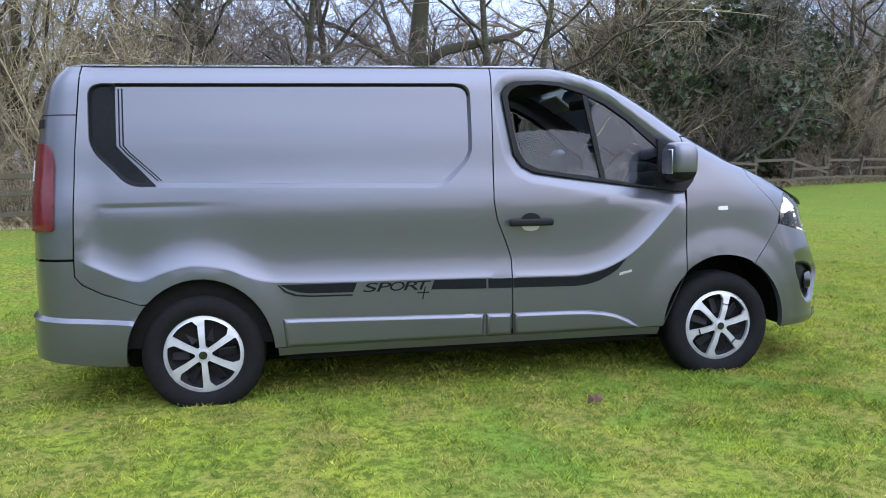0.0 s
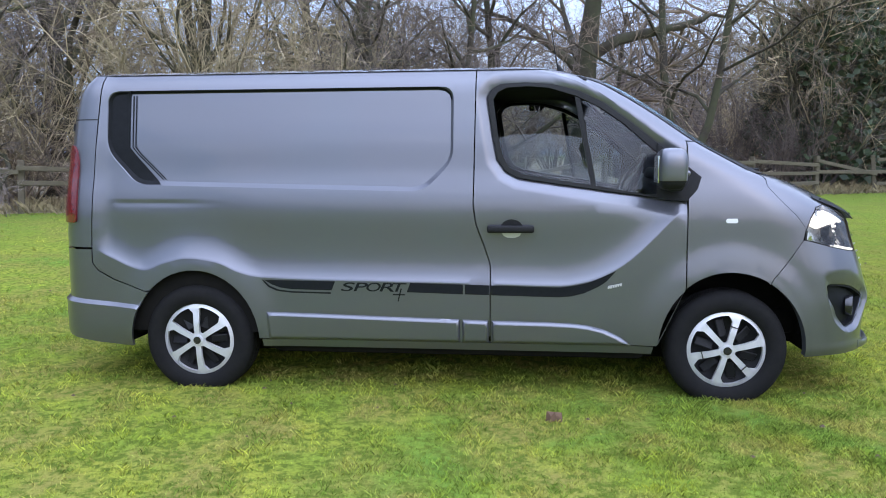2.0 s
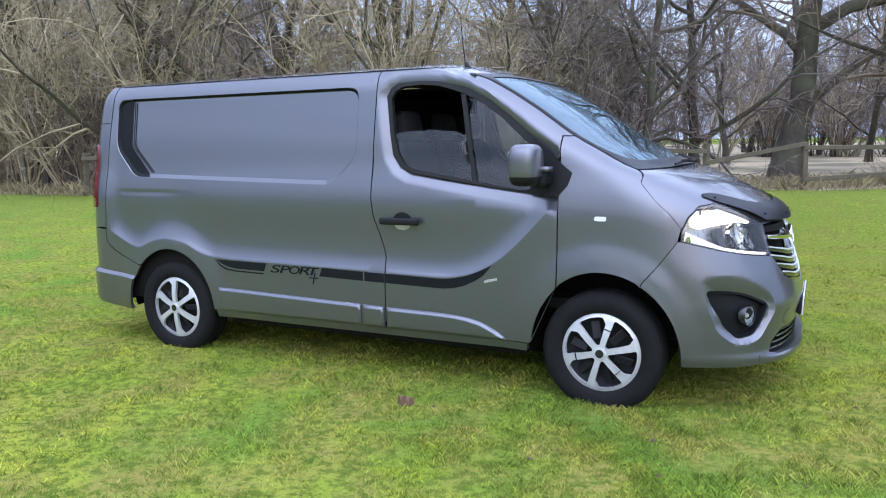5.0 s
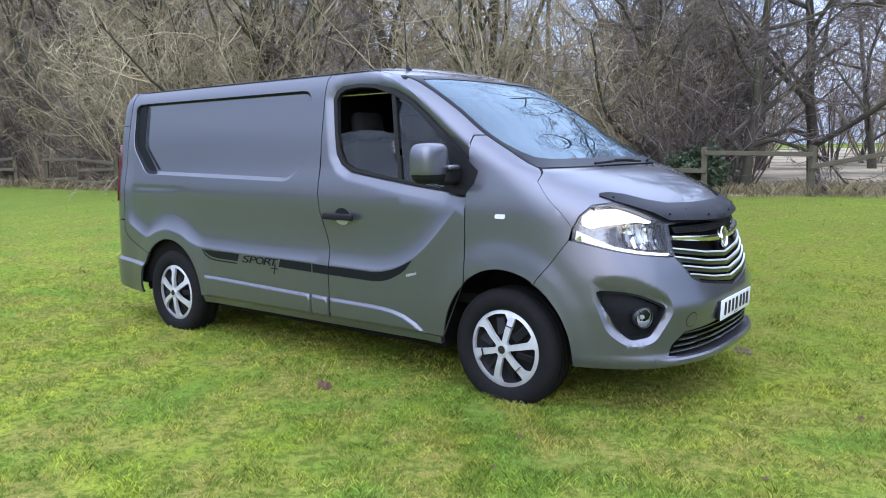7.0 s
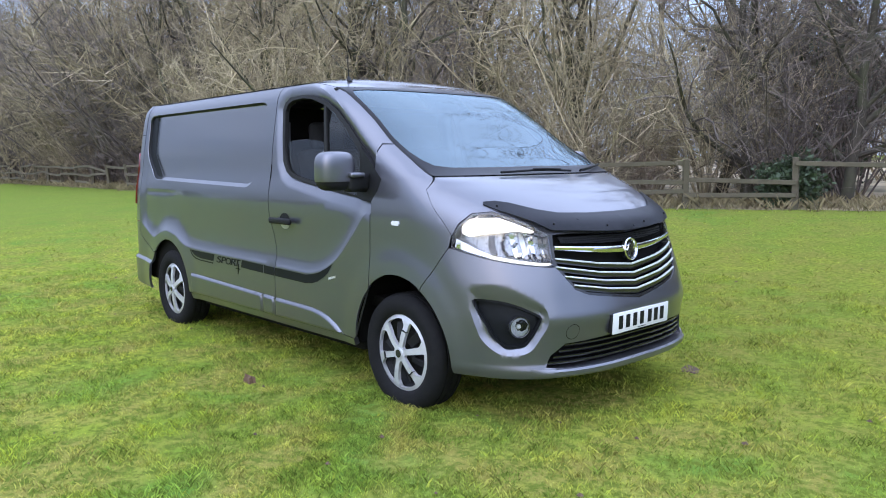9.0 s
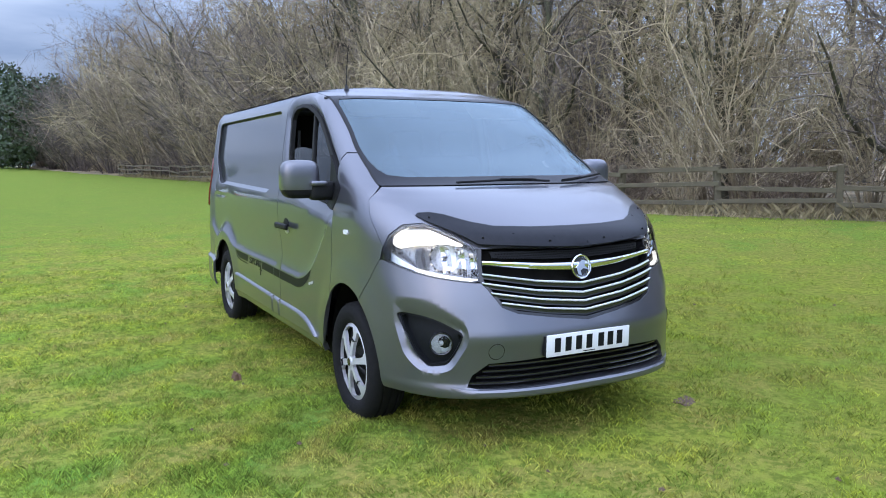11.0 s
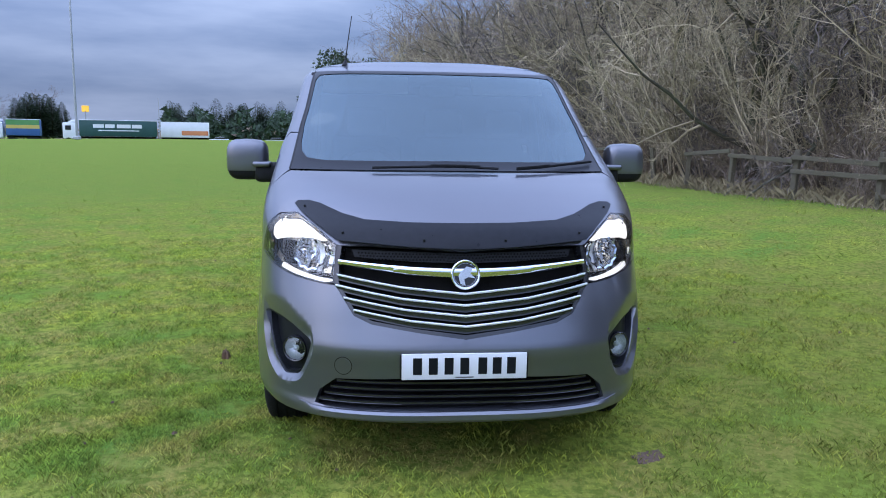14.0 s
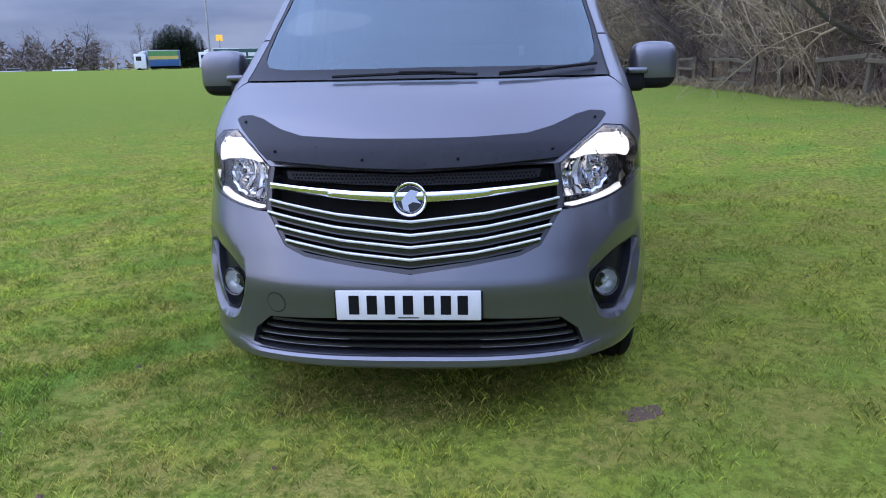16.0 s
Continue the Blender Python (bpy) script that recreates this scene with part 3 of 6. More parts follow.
gx, gy = axis(26, 1500, 0.5), axis(26, 1500, 0.5)
gv = [(x, y, ground_z(x, y)) for y in gy for x in gx]
nx = len(gx)
gf = [(j * nx + i, j * nx + i + 1, (j + 1) * nx + i + 1, (j + 1) * nx + i) for j in range(len(gy) - 1) for i in range(nx - 1)]
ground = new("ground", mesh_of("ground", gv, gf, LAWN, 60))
tagged(ground, "wide mown field of patchy yellow-green grass", "lawn", kind="structure")

vx = axis(60, 380, 2.0)
vv = []
rows = (-0.5, 0.3, 1.0, 2.5, 5, 9, 15, 25, 40, 70, 120)
for x in vx:
    for d in rows:
        y = FENCE(x) + d + 0.35 * noise.noise((x * 0.6, d, 3)) * (d < 0.5)
        vv.append((x, y, ground_z(x, y) + (0.012 if d > 0 else -0.03) + 0.05 * step(0, 2, d)))
k = len(rows)
vf = [(i * k + j, (i + 1) * k + j, (i + 1) * k + j + 1, i * k + j + 1) for i in range(len(vx) - 1) for j in range(k - 1)]
verge = new("verge", mesh_of("verge", vv, vf, DRY, 60))
tagged(verge, "strip of dry straw-coloured rough grass under the trees", "verge", kind="structure")


def tufts(name, places, height, width, lean, mat, label, spread=1.0, category="grass"):
    """Blades of grass as thin bent triangles, all in one mesh."""
    rng = np.random.default_rng(len(places))
    p = np.asarray(places, float)
    n = len(p)
    a = rng.uniform(0, 2 * math.pi, n)
    # the sward stands in small tussocks
    clump = np.array([noise.noise((x * 3.1, y * 3.1, 2.0)) + 0.7 * noise.noise((x * 8.5, y * 8.5, 7.0)) for x, y, z in places])
    h = height * rng.uniform(0.5, 1.25, n) * np.clip(1.0 + 1.1 * clump, 0.4, 1.7)
    w = width * rng.uniform(0.7, 1.3, n)
    l = lean * rng.uniform(0.2, 1.3, n) * h
    b = rng.uniform(0, 2 * math.pi, n)
    dx, dy = np.cos(a) * w / 2, np.sin(a) * w / 2
    lx, ly = np.cos(b) * l, np.sin(b) * l
    v = np.empty((n, 4, 3))
    v[:, 0] = p + np.stack([-dx, -dy, np.zeros(n)], 1)
    v[:, 1] = p + np.stack([dx, dy, np.zeros(n)], 1)
    v[:, 2] = p + np.stack([lx * 0.4 + dx * 0.7, ly * 0.4 + dy * 0.7, h * 0.65], 1)
    v[:, 3] = p + np.stack([lx, ly, h], 1)
    base = np.arange(n)[:, None] * 4
    tri = np.concatenate([base + (0, 1, 2), base + (0, 2, 3)], 1).reshape(-1, 3)
    me = bpy.data.meshes.new(name)
    me.vertices.add(n * 4)
    me.vertices.foreach_set("co", v.reshape(-1))
    me.loops.add(len(tri) * 3)
    me.loops.foreach_set("vertex_index", tri.reshape(-1).astype(np.int32))
    me.polygons.add(len(tri))
    me.polygons.foreach_set("loop_start", np.arange(0, len(tri) * 3, 3, dtype=np.int32))
    me.polygons.foreach_set("loop_total", np.full(len(tri), 3, dtype=np.int32))
    me.materials.append(mat)
    me.update()
    me.validate()
    return tagged(new(name, me), label, category, kind="stuff")


rng = np.random.default_rng(4)


def scatter(n, x0, x1, y0, y1, keep=None):
    q = np.stack([rng.uniform(x0, x1, n), rng.uniform(y0, y1, n)], 1)
    return q if keep is None else q[[keep(x, y) for x, y in q]]


def falloff(n, cx, cy, size):
    """Places that grow rarer with the distance from a middle."""
    r, a = size * rng.uniform(0, 1, n) ** 0.75, rng.uniform(0, 2 * math.pi, n)
    return np.stack([cx + r * np.cos(a) * 1.25, cy + r * np.sin(a)], 1)


near = np.concatenate([falloff(290000, 0.2, -1.5, 6.0), falloff(130000, 0.5, -1.0, 12.0)])
near_p = [(x, y, ground_z(x, y) - 0.004) for x, y in near]
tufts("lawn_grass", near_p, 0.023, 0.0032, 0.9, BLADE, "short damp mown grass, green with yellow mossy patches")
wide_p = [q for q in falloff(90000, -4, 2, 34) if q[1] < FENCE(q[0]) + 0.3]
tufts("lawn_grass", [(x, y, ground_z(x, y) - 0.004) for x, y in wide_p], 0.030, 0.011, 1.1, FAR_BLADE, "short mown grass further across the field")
edge_p = [(x, FENCE(x) + d, ground_z(x, FENCE(x) + d)) for x, d in zip(rng.uniform(-60, 26, 62000), rng.normal(0.9, 1.1, 62000)) if d > -0.6 + 0.5 * noise.noise((x * 0.5, 0, 9))]
tufts("rough_grass", edge_p, 0.17, 0.006, 0.9, STRAW, "long dead straw-coloured grass along the fence")

# ---- the van ----
van = new("van")
tagged(van, "dark grey metallic panel van with black side tape and lit headlamps", "van")


def arch(cx, rx, rz, a0, a1, k=16):
    fore = 0.425 if cx == 0.0 else rx
    wide = lambda a: fore if math.cos(a) > 0 else rx
    return [(cx + wide(radians(a0 + (a1 - a0) * i / k)) * math.cos(radians(a0 + (a1 - a0) * i / k)), 0.315 + rz * math.sin(radians(a0 + (a1 - a0) * i / k))) for i in range(k + 1)]


def edge_y(z):
    """Half width of the windscreen at a height."""
    return 0.79 - 0.052 * (z - 1.3) / 0.55


FLAT = True
DOOR_CUT = [(-1.42, 1.905), (-1.432, 1.13), (-1.416, 1.02), (-1.368, 0.898), (-1.342, 0.82), (-1.332, 0.78), (-1.332, 0.335)]
WING_CUT = [(-0.24, 0.666), (-0.24, 0.70), (-0.24, 1.162), (-0.243, 1.487)]
PILLAR = [Y((-edge_y(z), z))[0] for z in np.linspace(1.487, 1.905, 14)]
PILLAR_LOW = [Y((-edge_y(z), z))[0] for z in np.linspace(1.487, 1.302, 7)]
BONNET_CUT = [(0.194, 1.234), (0.27, 1.150), (0.352, 1.072), (0.405, 1.005)]
BUMPER_CUT = [(0.405, 1.005), (0.39, 0.937), (0.30, 0.812), (0.225, 0.722), (0.215, 0.699)]
LAMP_LOW = [(0.405, 1.0), (0.402, 0.937), (0.50, 0.912), (0.57, 0.892), (0.69, 0.864), (0.79, 0.844)]
LAMP_TOP = [(-0.538, 1.008), (-0.62, 1.072), (-0.72, 1.128)]
CUT = 0.0035

STAMP = rounded([(-3.64, 1.808), (-1.548, 1.808), (-1.548, 1.385), (-1.72, 1.208), (-3.45, 1.248), (-3.64, 1.455)], 0.075, 5)
FLOOR = rounded([(-3.622, 1.794), (-1.566, 1.794), (-1.566, 1.395), (-1.736, 1.238), (-3.437, 1.277), (-3.622, 1.465)], 0.065, 5)
FLOOR_SV = dense([(x, V(z)) for x, z in FLOOR], 0.05)
STAMP_SV = dense([(x, V(z)) for x, z in STAMP], 0.05)
WINDOW = [(-1.356, 1.744), (-1.332, 1.792), (-1.284, 1.824), (-1.14, 1.832), (-0.992, 1.820), (-0.842, 1.778), (-0.696, 1.706), (-0.557, 1.604), (-0.397, 1.474), (-0.265, 1.368),
          (-0.262, 1.162), (-0.396, 1.174), (-0.624, 1.204), (-0.78, 1.228), (-0.948, 1.252), (-1.176, 1.288), (-1.248, 1.324), (-1.296, 1.39), (-1.32, 1.516)]
OPENING = [(-1.322, 1.732), (-1.298, 1.774), (-1.248, 1.800), (-1.13, 1.808), (-1.008, 1.796), (-0.854, 1.748), (-0.722, 1.684), (-0.591, 1.592), (-0.464, 1.478), (-0.384, 1.408),
           (-0.40, 1.20), (-0.456, 1.192), (-0.78, 1.248), (-1.152, 1.308), (-1.224, 1.342), (-1.264, 1.408), (-1.292, 1.52)]


def close_to(poly, s, z):
    return edge_distance(poly, s, V(z))


# the cargo side, with its stamped field
side = X(*DOOR_CUT) + X((-1.332, 0.335), (-2.70, 0.335)) + X(*arch(-3.098, 0.39, 0.425, 3, 135)) + X((-3.41, 0.613), (-3.60, 0.68), (-3.70, 0.735), (-3.735, 0.78)) + X((-3.735, 0.87), (-3.71, 1.4), (-3.672, 1.905)) + X((-3.66, 1.905), (-1.44, 1.905))
side = inset(side, CUT)
stamp_loops = [STAMP_SV, FLOOR_SV, inset(STAMP_SV, -0.012), inset(FLOOR_SV, 0.012)]
shoulder = [[(x, V(SHOULDER(x) + h)) for x in np.arange(-3.68, -1.46, 0.03)] for h in (-0.014, -0.004, 0.0, 0.012, 0.026, 0.045, 0.07, 0.1, 0.14)]


def stamped(s, z):
    if s < -3.65 or s > -1.5 or z < 1.19:
        groove = 0.0
        if -3.62 < s < -2.9:
            groove = -0.003 * step(1.158, 1.146, z) * step(1.11, 1.146, z) * step(-2.9, -3.3, s) * step(-3.62, -3.55, s)
        return groove
    if not inside(STAMP_SV, np.array([(s, V(z))]))[0]:
        return 0.0
    if inside(FLOOR_SV, np.array([(s, V(z))]))[0]:
        return -0.023
    a, b = close_to(STAMP_SV, s, z), close_to(FLOOR_SV, s, z)
    return -0.023 * a / (a + b + 1e-6)


panel("cargo_side", side, PAINT, van, lines=[l + l[:1] for l in stamp_loops] + shoulder + [[(x, V(1.14 + h)) for x in (-3.6, -2.9)] for h in (-0.03, -0.018, -0.006, 0.006, 0.018, 0.03)], gap=0.05, push=stamped, mirror="pair")

# front doors, with the bevel under the window
door = X(*reversed(DOOR_CUT)) + X((-1.41, 1.905), (START(1.905) - 0.01, 1.905)) + [(PILLAR[-1][0] - 0.1, PILLAR[-1][1])] + PILLAR[::-1] + X(*reversed(WING_CUT)) + X(*reversed(arch(0.0, 0.39, 0.445, 177, 129))) [::-1] + X((-0.392, 0.335), (-1.32, 0.335))
door = inset(door, CUT)
window_sv = X(*WINDOW)
opening_sv = X(*OPENING)


def bevelled(s, z):
    if z < 1.05 or s > -0.2:
        return 0.0
    return -0.027 * (1 - min(close_to(window_sv, s, z) / (0.058 + 0.03 * step(-1.2, -0.3, s)), 1.0))


door_lines = [[(x, V(SHOULDER(x) + h)) for x in np.arange(-1.30, -0.27, 0.025)] for h in (-0.014, -0.004, 0.0, 0.012, 0.026, 0.045, 0.07, 0.1, 0.14)]
front_door = panel("front_door", door, PAINT, van, holes=[window_sv], lines=[r for k in (-0.012, -0.03, -0.046, -0.06, -0.074) for r in runs(inset(window_sv, k), door)] + door_lines, gap=0.045, push=bevelled, mirror="pair")
panel("window_seal", inset(window_sv, 0.001), SEAL, van, holes=[opening_sv], gap=0.05, out=-0.012, thick=0.03, mirror="pair")
corner = X((-0.405, 1.474), (-0.28, 1.378), (-0.168, 1.288), (-0.19, 1.22), (-0.245, 1.158), (-0.33, 1.160), (-0.41, 1.176), (-0.40, 1.40))
panel("mirror_corner", corner, BLACK, van, gap=0.04, out=0.002, thick=0.02, mirror="pair")
bar = X((-0.862, 1.745), (-0.832, 1.735), (-0.735, 1.232), (-0.765, 1.238))
panel("window_divider", bar, SEAL, van, gap=0.04, out=-0.014, thick=0.02, mirror="pair")
low = X((-1.29, 1.520), (-1.2, 1.535), (-1.044, 1.541), (-0.9, 1.527), (-0.80, 1.505), (-0.745, 1.243), (-0.78, 1.243), (-1.152, 1.304), (-1.224, 1.338), (-1.266, 1.408))
panel("wound_down_window", low, PANE, van, gap=0.06, out=-0.028, thick=0.004, label="half wound-down side window glass").visible_shadow = False
panel("quarter_window", X((-0.848, 1.738), (-0.722, 1.684), (-0.591, 1.594), (-0.464, 1.48), (-0.384, 1.408), (-0.40, 1.198), (-0.456, 1.188), (-0.75, 1.24)), PANE, van, gap=0.06, out=-0.026, thick=0.004, mirror="pair").visible_shadow = False
far = panel("door_window", opening_sv, PANE, van, gap=0.08, out=-0.03, thick=0.004)
far.scale = (1, -1, 1)

# wings
wing = X(*WING_CUT) + PILLAR_LOW + X(*BONNET_CUT) + X(*BUMPER_CUT[1:]) + X(*arch(0.0, 0.39, 0.445, 59.5, 128))
panel("wing", inset(wing, CUT), PAINT, van, gap=0.04, mirror="pair")

# bonnet
FLAT = False


def mid(z):
    return (START(z) + math.pi / 2, V(z))


bonnet = [mid(1.298)] + Y((-0.01, 1.298), (-0.785, 1.298)) + X(*BONNET_CUT) + X((0.43, 1.065), (0.472, 1.118)) + Y(*reversed(LAMP_TOP)) + Y((-0.52, 1.006), (-0.40, 1.010), (-0.19, 1.0), (-0.01, 0.99)) + [mid(z) for z in np.linspace(0.99, 1.298, 60)][:-1]

panel("bonnet", bonnet, PAINT, van, gap=0.035, mirror="one", thick=0.02)

# front bumper
FOG = [(-0.876, 0.692), (-0.80, 0.684), (-0.745, 0.664), (-0.655, 0.610), (-0.678, 0.515), (-0.716, 0.440), (-0.79, 0.426), (-0.838, 0.495), (-0.868, 0.604)]
DENT = [(-0.878, 0.745), (-0.829, 0.768), (-0.765, 0.755), (-0.632, 0.65), (-0.635, 0.556), (-0.70, 0.412), (-0.80, 0.398), (-0.855, 0.47), (-0.88, 0.60)]
FOG, DENT = rounded(FOG, 0.02, 3), rounded(DENT, 0.07, 6)
fog_sv, dent_sv = Y(*FOG, FOG[0])[:-1], Y(*DENT, DENT[0])[:-1]
bumper = X(*BUMPER_CUT[1:]) + X(*reversed(arch(0.0, 0.39, 0.445, -3, 59)))
bumper = bumper + X((0.424, 0.29)) + Y((-0.885, 0.284), (-0.75, 0.282), (-0.6, 0.282), (-0.45, 0.284), (-0.01, 0.286)) + [mid(0.29), mid(0.31), mid(0.33)]
bumper += Y((-0.01, 0.331), (-0.45, 0.331), (-0.58, 0.333), (-0.632, 0.340), (-0.61, 0.40), (-0.54, 0.458), (-0.32, 0.468), (-0.01, 0.484))
bumper += [mid(0.49), mid(0.55), mid(0.6), mid(0.636)] + Y((-0.01, 0.638), (-0.20, 0.664), (-0.39, 0.694), (-0.465, 0.726), (-0.53, 0.825), (-0.546, 0.843)) + X(*reversed(LAMP_LOW[1:]))


def dented(s, z):
    if z > 0.8 or z < 0.4 or not inside(dent_sv, np.array([(s, V(z))]))[0]:
        return 0.0
    return -0.024 * min(close_to(dent_sv, s, z) / (0.03 + 0.06 * step(0.6, 0.72, z)), 1.0)


bumper_part = panel("front_bumper", bumper, PAINT, van, holes=[fog_sv], lines=[dent_sv + dent_sv[:1], (lambda q: q + q[:1])(inset(dent_sv, 0.02)), (lambda q: q + q[:1])(inset(dent_sv, 0.04))], gap=0.02, push=dented, thick=0.03, mirror="one")
panel("fog_surround", inset(fog_sv, -0.004), TAPE, van, gap=0.03, out=-0.058, thick=0.02, mirror="pair")
panel("fog_rim", fog_sv, TAPE, van, holes=[inset(fog_sv, 0.012)], gap=0.03, out=-0.03, thick=0.03, mirror="pair")
# near-black sheet added for the dark behind the lower slats
panel("lower_backing", Y((0.0, 0.297), (-0.60, 0.297), (-0.65, 0.31), (-0.63, 0.41), (-0.56, 0.475), (0.0, 0.495)) + [mid(0.45), mid(0.38)], DARK, van, gap=0.05, out=-0.055, thick=0.0, mirror="one")
cap = [(-0.508 + 0.037 * math.cos(a), 0.518 + 0.040 * math.sin(a)) for a in np.linspace(0, 2 * math.pi, 20)[:-1]]
cap_sv = [Y(p)[0] for p in cap]
panel("tow_eye_cover", inset(cap_sv, 0.003), PAINT, van, gap=0.03, out=0.002, thick=0.004)
panel("tow_eye_gap", inset(cap_sv, -0.001), SEAL, van, holes=[inset(cap_sv, 0.003)], gap=0.03, out=0.0008, thick=0.0)


def strip(places, heights, out, deep, mat, name, parent, mirror=True, label="", taper=0):
    """A bar that follows the nose: places are (y, z) of its middle, from the side to the middle, then mirrored."""
    pts = dense(places, 0.03, False)
    n = len(pts)
    verts, faces = [], []
    for k, (y, z) in enumerate(pts):
        h = heights[0] + (heights[1] - heights[0]) * k / (n - 1)
        s = s_of_y(y, z)
        p = np.array(skin(s, z))
        q = np.array(skin(s, z, 1.0))
        nv = q - p
        nv[2] *= 0.3
        nv /= np.linalg.norm(nv)
        for dz, o in ((-h / 2, -deep), (-h / 2, out * 0.6), (-h / 4, out), (h / 4, out), (h / 2, out * 0.6), (h / 2, -deep)):
            verts.append((*(p + nv * (o if o < 0 or not taper else o * min((k + 0.2) / taper, 1.0)))[:2], z + dz))
    if mirror:
        for v in list(verts[:-6])[::-1]:
            verts.append((v[0], -v[1], v[2]))
        # the mirrored rows run backwards in height, so turn each one round
        m = n - 1
        for k in range(m):
            a = (n + k) * 6
            verts[a:a + 6] = verts[a:a + 6][::-1]
        n = n + m
    for k in range(n - 1):
        for i in range(5):
            a, b = k * 6 + i, (k + 1) * 6 + i
            faces.append((a, b, b + 1, a + 1))
    faces += [tuple(range(6)), tuple((n - 1) * 6 + i for i in range(5, -1, -1))]
    return part(name, mesh_of(name, verts, faces, mat, 35), mat, parent, label)


# grille: a near-black sheet for the dark behind it, with frame and bars in front
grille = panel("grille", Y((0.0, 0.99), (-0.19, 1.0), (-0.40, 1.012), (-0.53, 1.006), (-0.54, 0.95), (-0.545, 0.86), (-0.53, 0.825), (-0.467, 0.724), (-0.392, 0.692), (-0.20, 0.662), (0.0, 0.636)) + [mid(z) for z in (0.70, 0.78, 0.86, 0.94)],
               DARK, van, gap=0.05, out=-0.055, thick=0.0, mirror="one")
panel("grille_frame", Y((-0.534, 1.010), (-0.545, 0.95), (-0.549, 0.85), (-0.533, 0.825), (-0.469, 0.724), (-0.392, 0.692), (-0.20, 0.662), (-0.005, 0.636)) + [mid(0.642), mid(0.654)] + Y((-0.005, 0.655), (-0.20, 0.679), (-0.388, 0.708), (-0.453, 0.736), (-0.516, 0.832), (-0.53, 0.858), (-0.527, 0.945), (-0.518, 1.004)),
      GLOSS, van, gap=0.03, out=-0.004, thick=0.05, mirror="one")
strip([(-0.526, 0.938), (-0.37, 0.925), (-0.212, 0.912), (-0.05, 0.904)], (0.022, 0.036), 0.013, 0.02, CHROME, "chrome_bar", grille)
for i, (y0, z0, z1) in enumerate(((-0.533, 0.886, 0.818), (-0.54, 0.844, 0.771), (-0.505, 0.796, 0.729), (-0.463, 0.749, 0.687))):
    strip([(y0, z0), (y0 * 0.5, z0 - (z0 - z1) * 0.62), (0.0, z1)], (0.008, 0.010), 0.006, 0.004, BRIGHT, "chrome_slat", grille)
    strip([(y0, z0 - 0.014), (y0 * 0.5, z0 - (z0 - z1) * 0.62 - 0.016), (0.0, z1 - 0.018)], (0.018, 0.022), -0.004, 0.05, GLOSS, "black_slat", grille)
for z in (0.358, 0.388, 0.418, 0.448):
    strip([(-0.62 + abs(z - 0.358) * 0.9, z), (-0.3, z), (0, z)], (0.011, 0.011), -0.008, 0.05, GLOSS, "lower_slat", van)
strip([(-0.70, 0.318), (-0.64, 0.3105), (-0.3, 0.3085), (0.0, 0.3085)], (0.040, 0.045), 0.024, 0.06, PAINT, "bumper_lip", van, taper=4)
# the mesh above the chrome bar, its dark holes painted as flat discs
net_v, net_f = [], []
for r in range(3):
    for k in range(-31, 32):
        y, z = k * 0.0145 + (0.007 if r % 2 else 0), 0.958 + r * 0.012 - 0.004 * (abs(k) < 6)
        p = skin(s_of_y(-abs(y), z), z, -0.02)
        n = len(net_v)
        net_v += [(p[0] + 0.001, (1 if y > 0 else -1) * abs(p[1]) + 0.0042 * math.cos(a), p[2] + 0.0042 * math.sin(a)) for a in np.linspace(0, 2 * math.pi, 7)[:-1]]
        net_f.append(tuple(range(n, n + 6)))
panel("mesh_strip", Y((0.0, 0.945), (-0.20, 0.95), (-0.47, 0.965), (-0.48, 0.995), (-0.20, 0.992), (0.0, 0.985)) + [mid(0.965)], BLACK, grille, gap=0.05, out=-0.022, thick=0.01, mirror="one")
part("mesh_discs", mesh_of("mesh_discs", net_v, net_f, DARK), DARK, grille)

# round badge: a ring with a plain raised shape in it
vb, fb = lathe([(0.0, 0.0), (0.048, 0.0), (0.05, 0.006), (0.053, 0.012), (0.058, 0.013), (0.062, 0.009), (0.063, -0.01), (0.0, -0.012)], 40)
badge_m = pose(0.885, 0, 0.898, 0, 0, 90) @ pose(0, 0, 0, 8, 0, 180)
badge = part("badge", mesh_of("badge", [badge_m @ Vector(v) for v in vb], fb, CHROME, 30), CHROME, van, "round chrome badge")
fill_v, fill_f = lathe([(0.0, 0.0015), (0.047, 0.0015)], 32)
part("badge_field", mesh_of("badge_field", [badge_m @ Vector(v) for v in fill_v], fill_f, GLOSS), GLOSS, badge)
crest = [(-0.03, 0.028), (-0.005, 0.034), (0.012, 0.02), (0.03, -0.005), (0.022, -0.038), (0.0, -0.046), (0.006, -0.02), (-0.012, -0.01), (-0.042, -0.016), (-0.02, 0.004)]
bm = bmesh.new()
f0 = bm.faces.new([bm.verts.new(badge_m @ Vector((a, 0.002, b))) for a, b in crest])
ex = bmesh.ops.extrude_face_region(bm, geom=[f0])
bmesh.ops.translate(bm, verts=[v for v in ex["geom"] if isinstance(v, bmesh.types.BMVert)], vec=badge_m.to_3x3() @ Vector((0, 0.006, 0)))
bmesh.ops.recalc_face_normals(bm, faces=bm.faces)
part("badge_relief", bm, CHROME, badge)

# wind deflector along the bonnet's edge
top = [(-0.735, 1.158), (-0.722, 1.170), (-0.67, 1.174), (-0.612, 1.163), (-0.515, 1.126), (-0.418, 1.102), (-0.22, 1.092), (-0.005, 1.090)]
low_edge = [(-0.005, 0.993), (-0.20, 1.0), (-0.40, 1.012), (-0.53, 1.020), (-0.605, 1.068), (-0.70, 1.128)]
defl = Y(*top) + [mid(z) for z in np.linspace(1.0899, 0.9931, 16)] + Y(*low_edge)


def lifted(s, z):
    return 0.006 + 0.024 * step(1.16, 1.0, z)


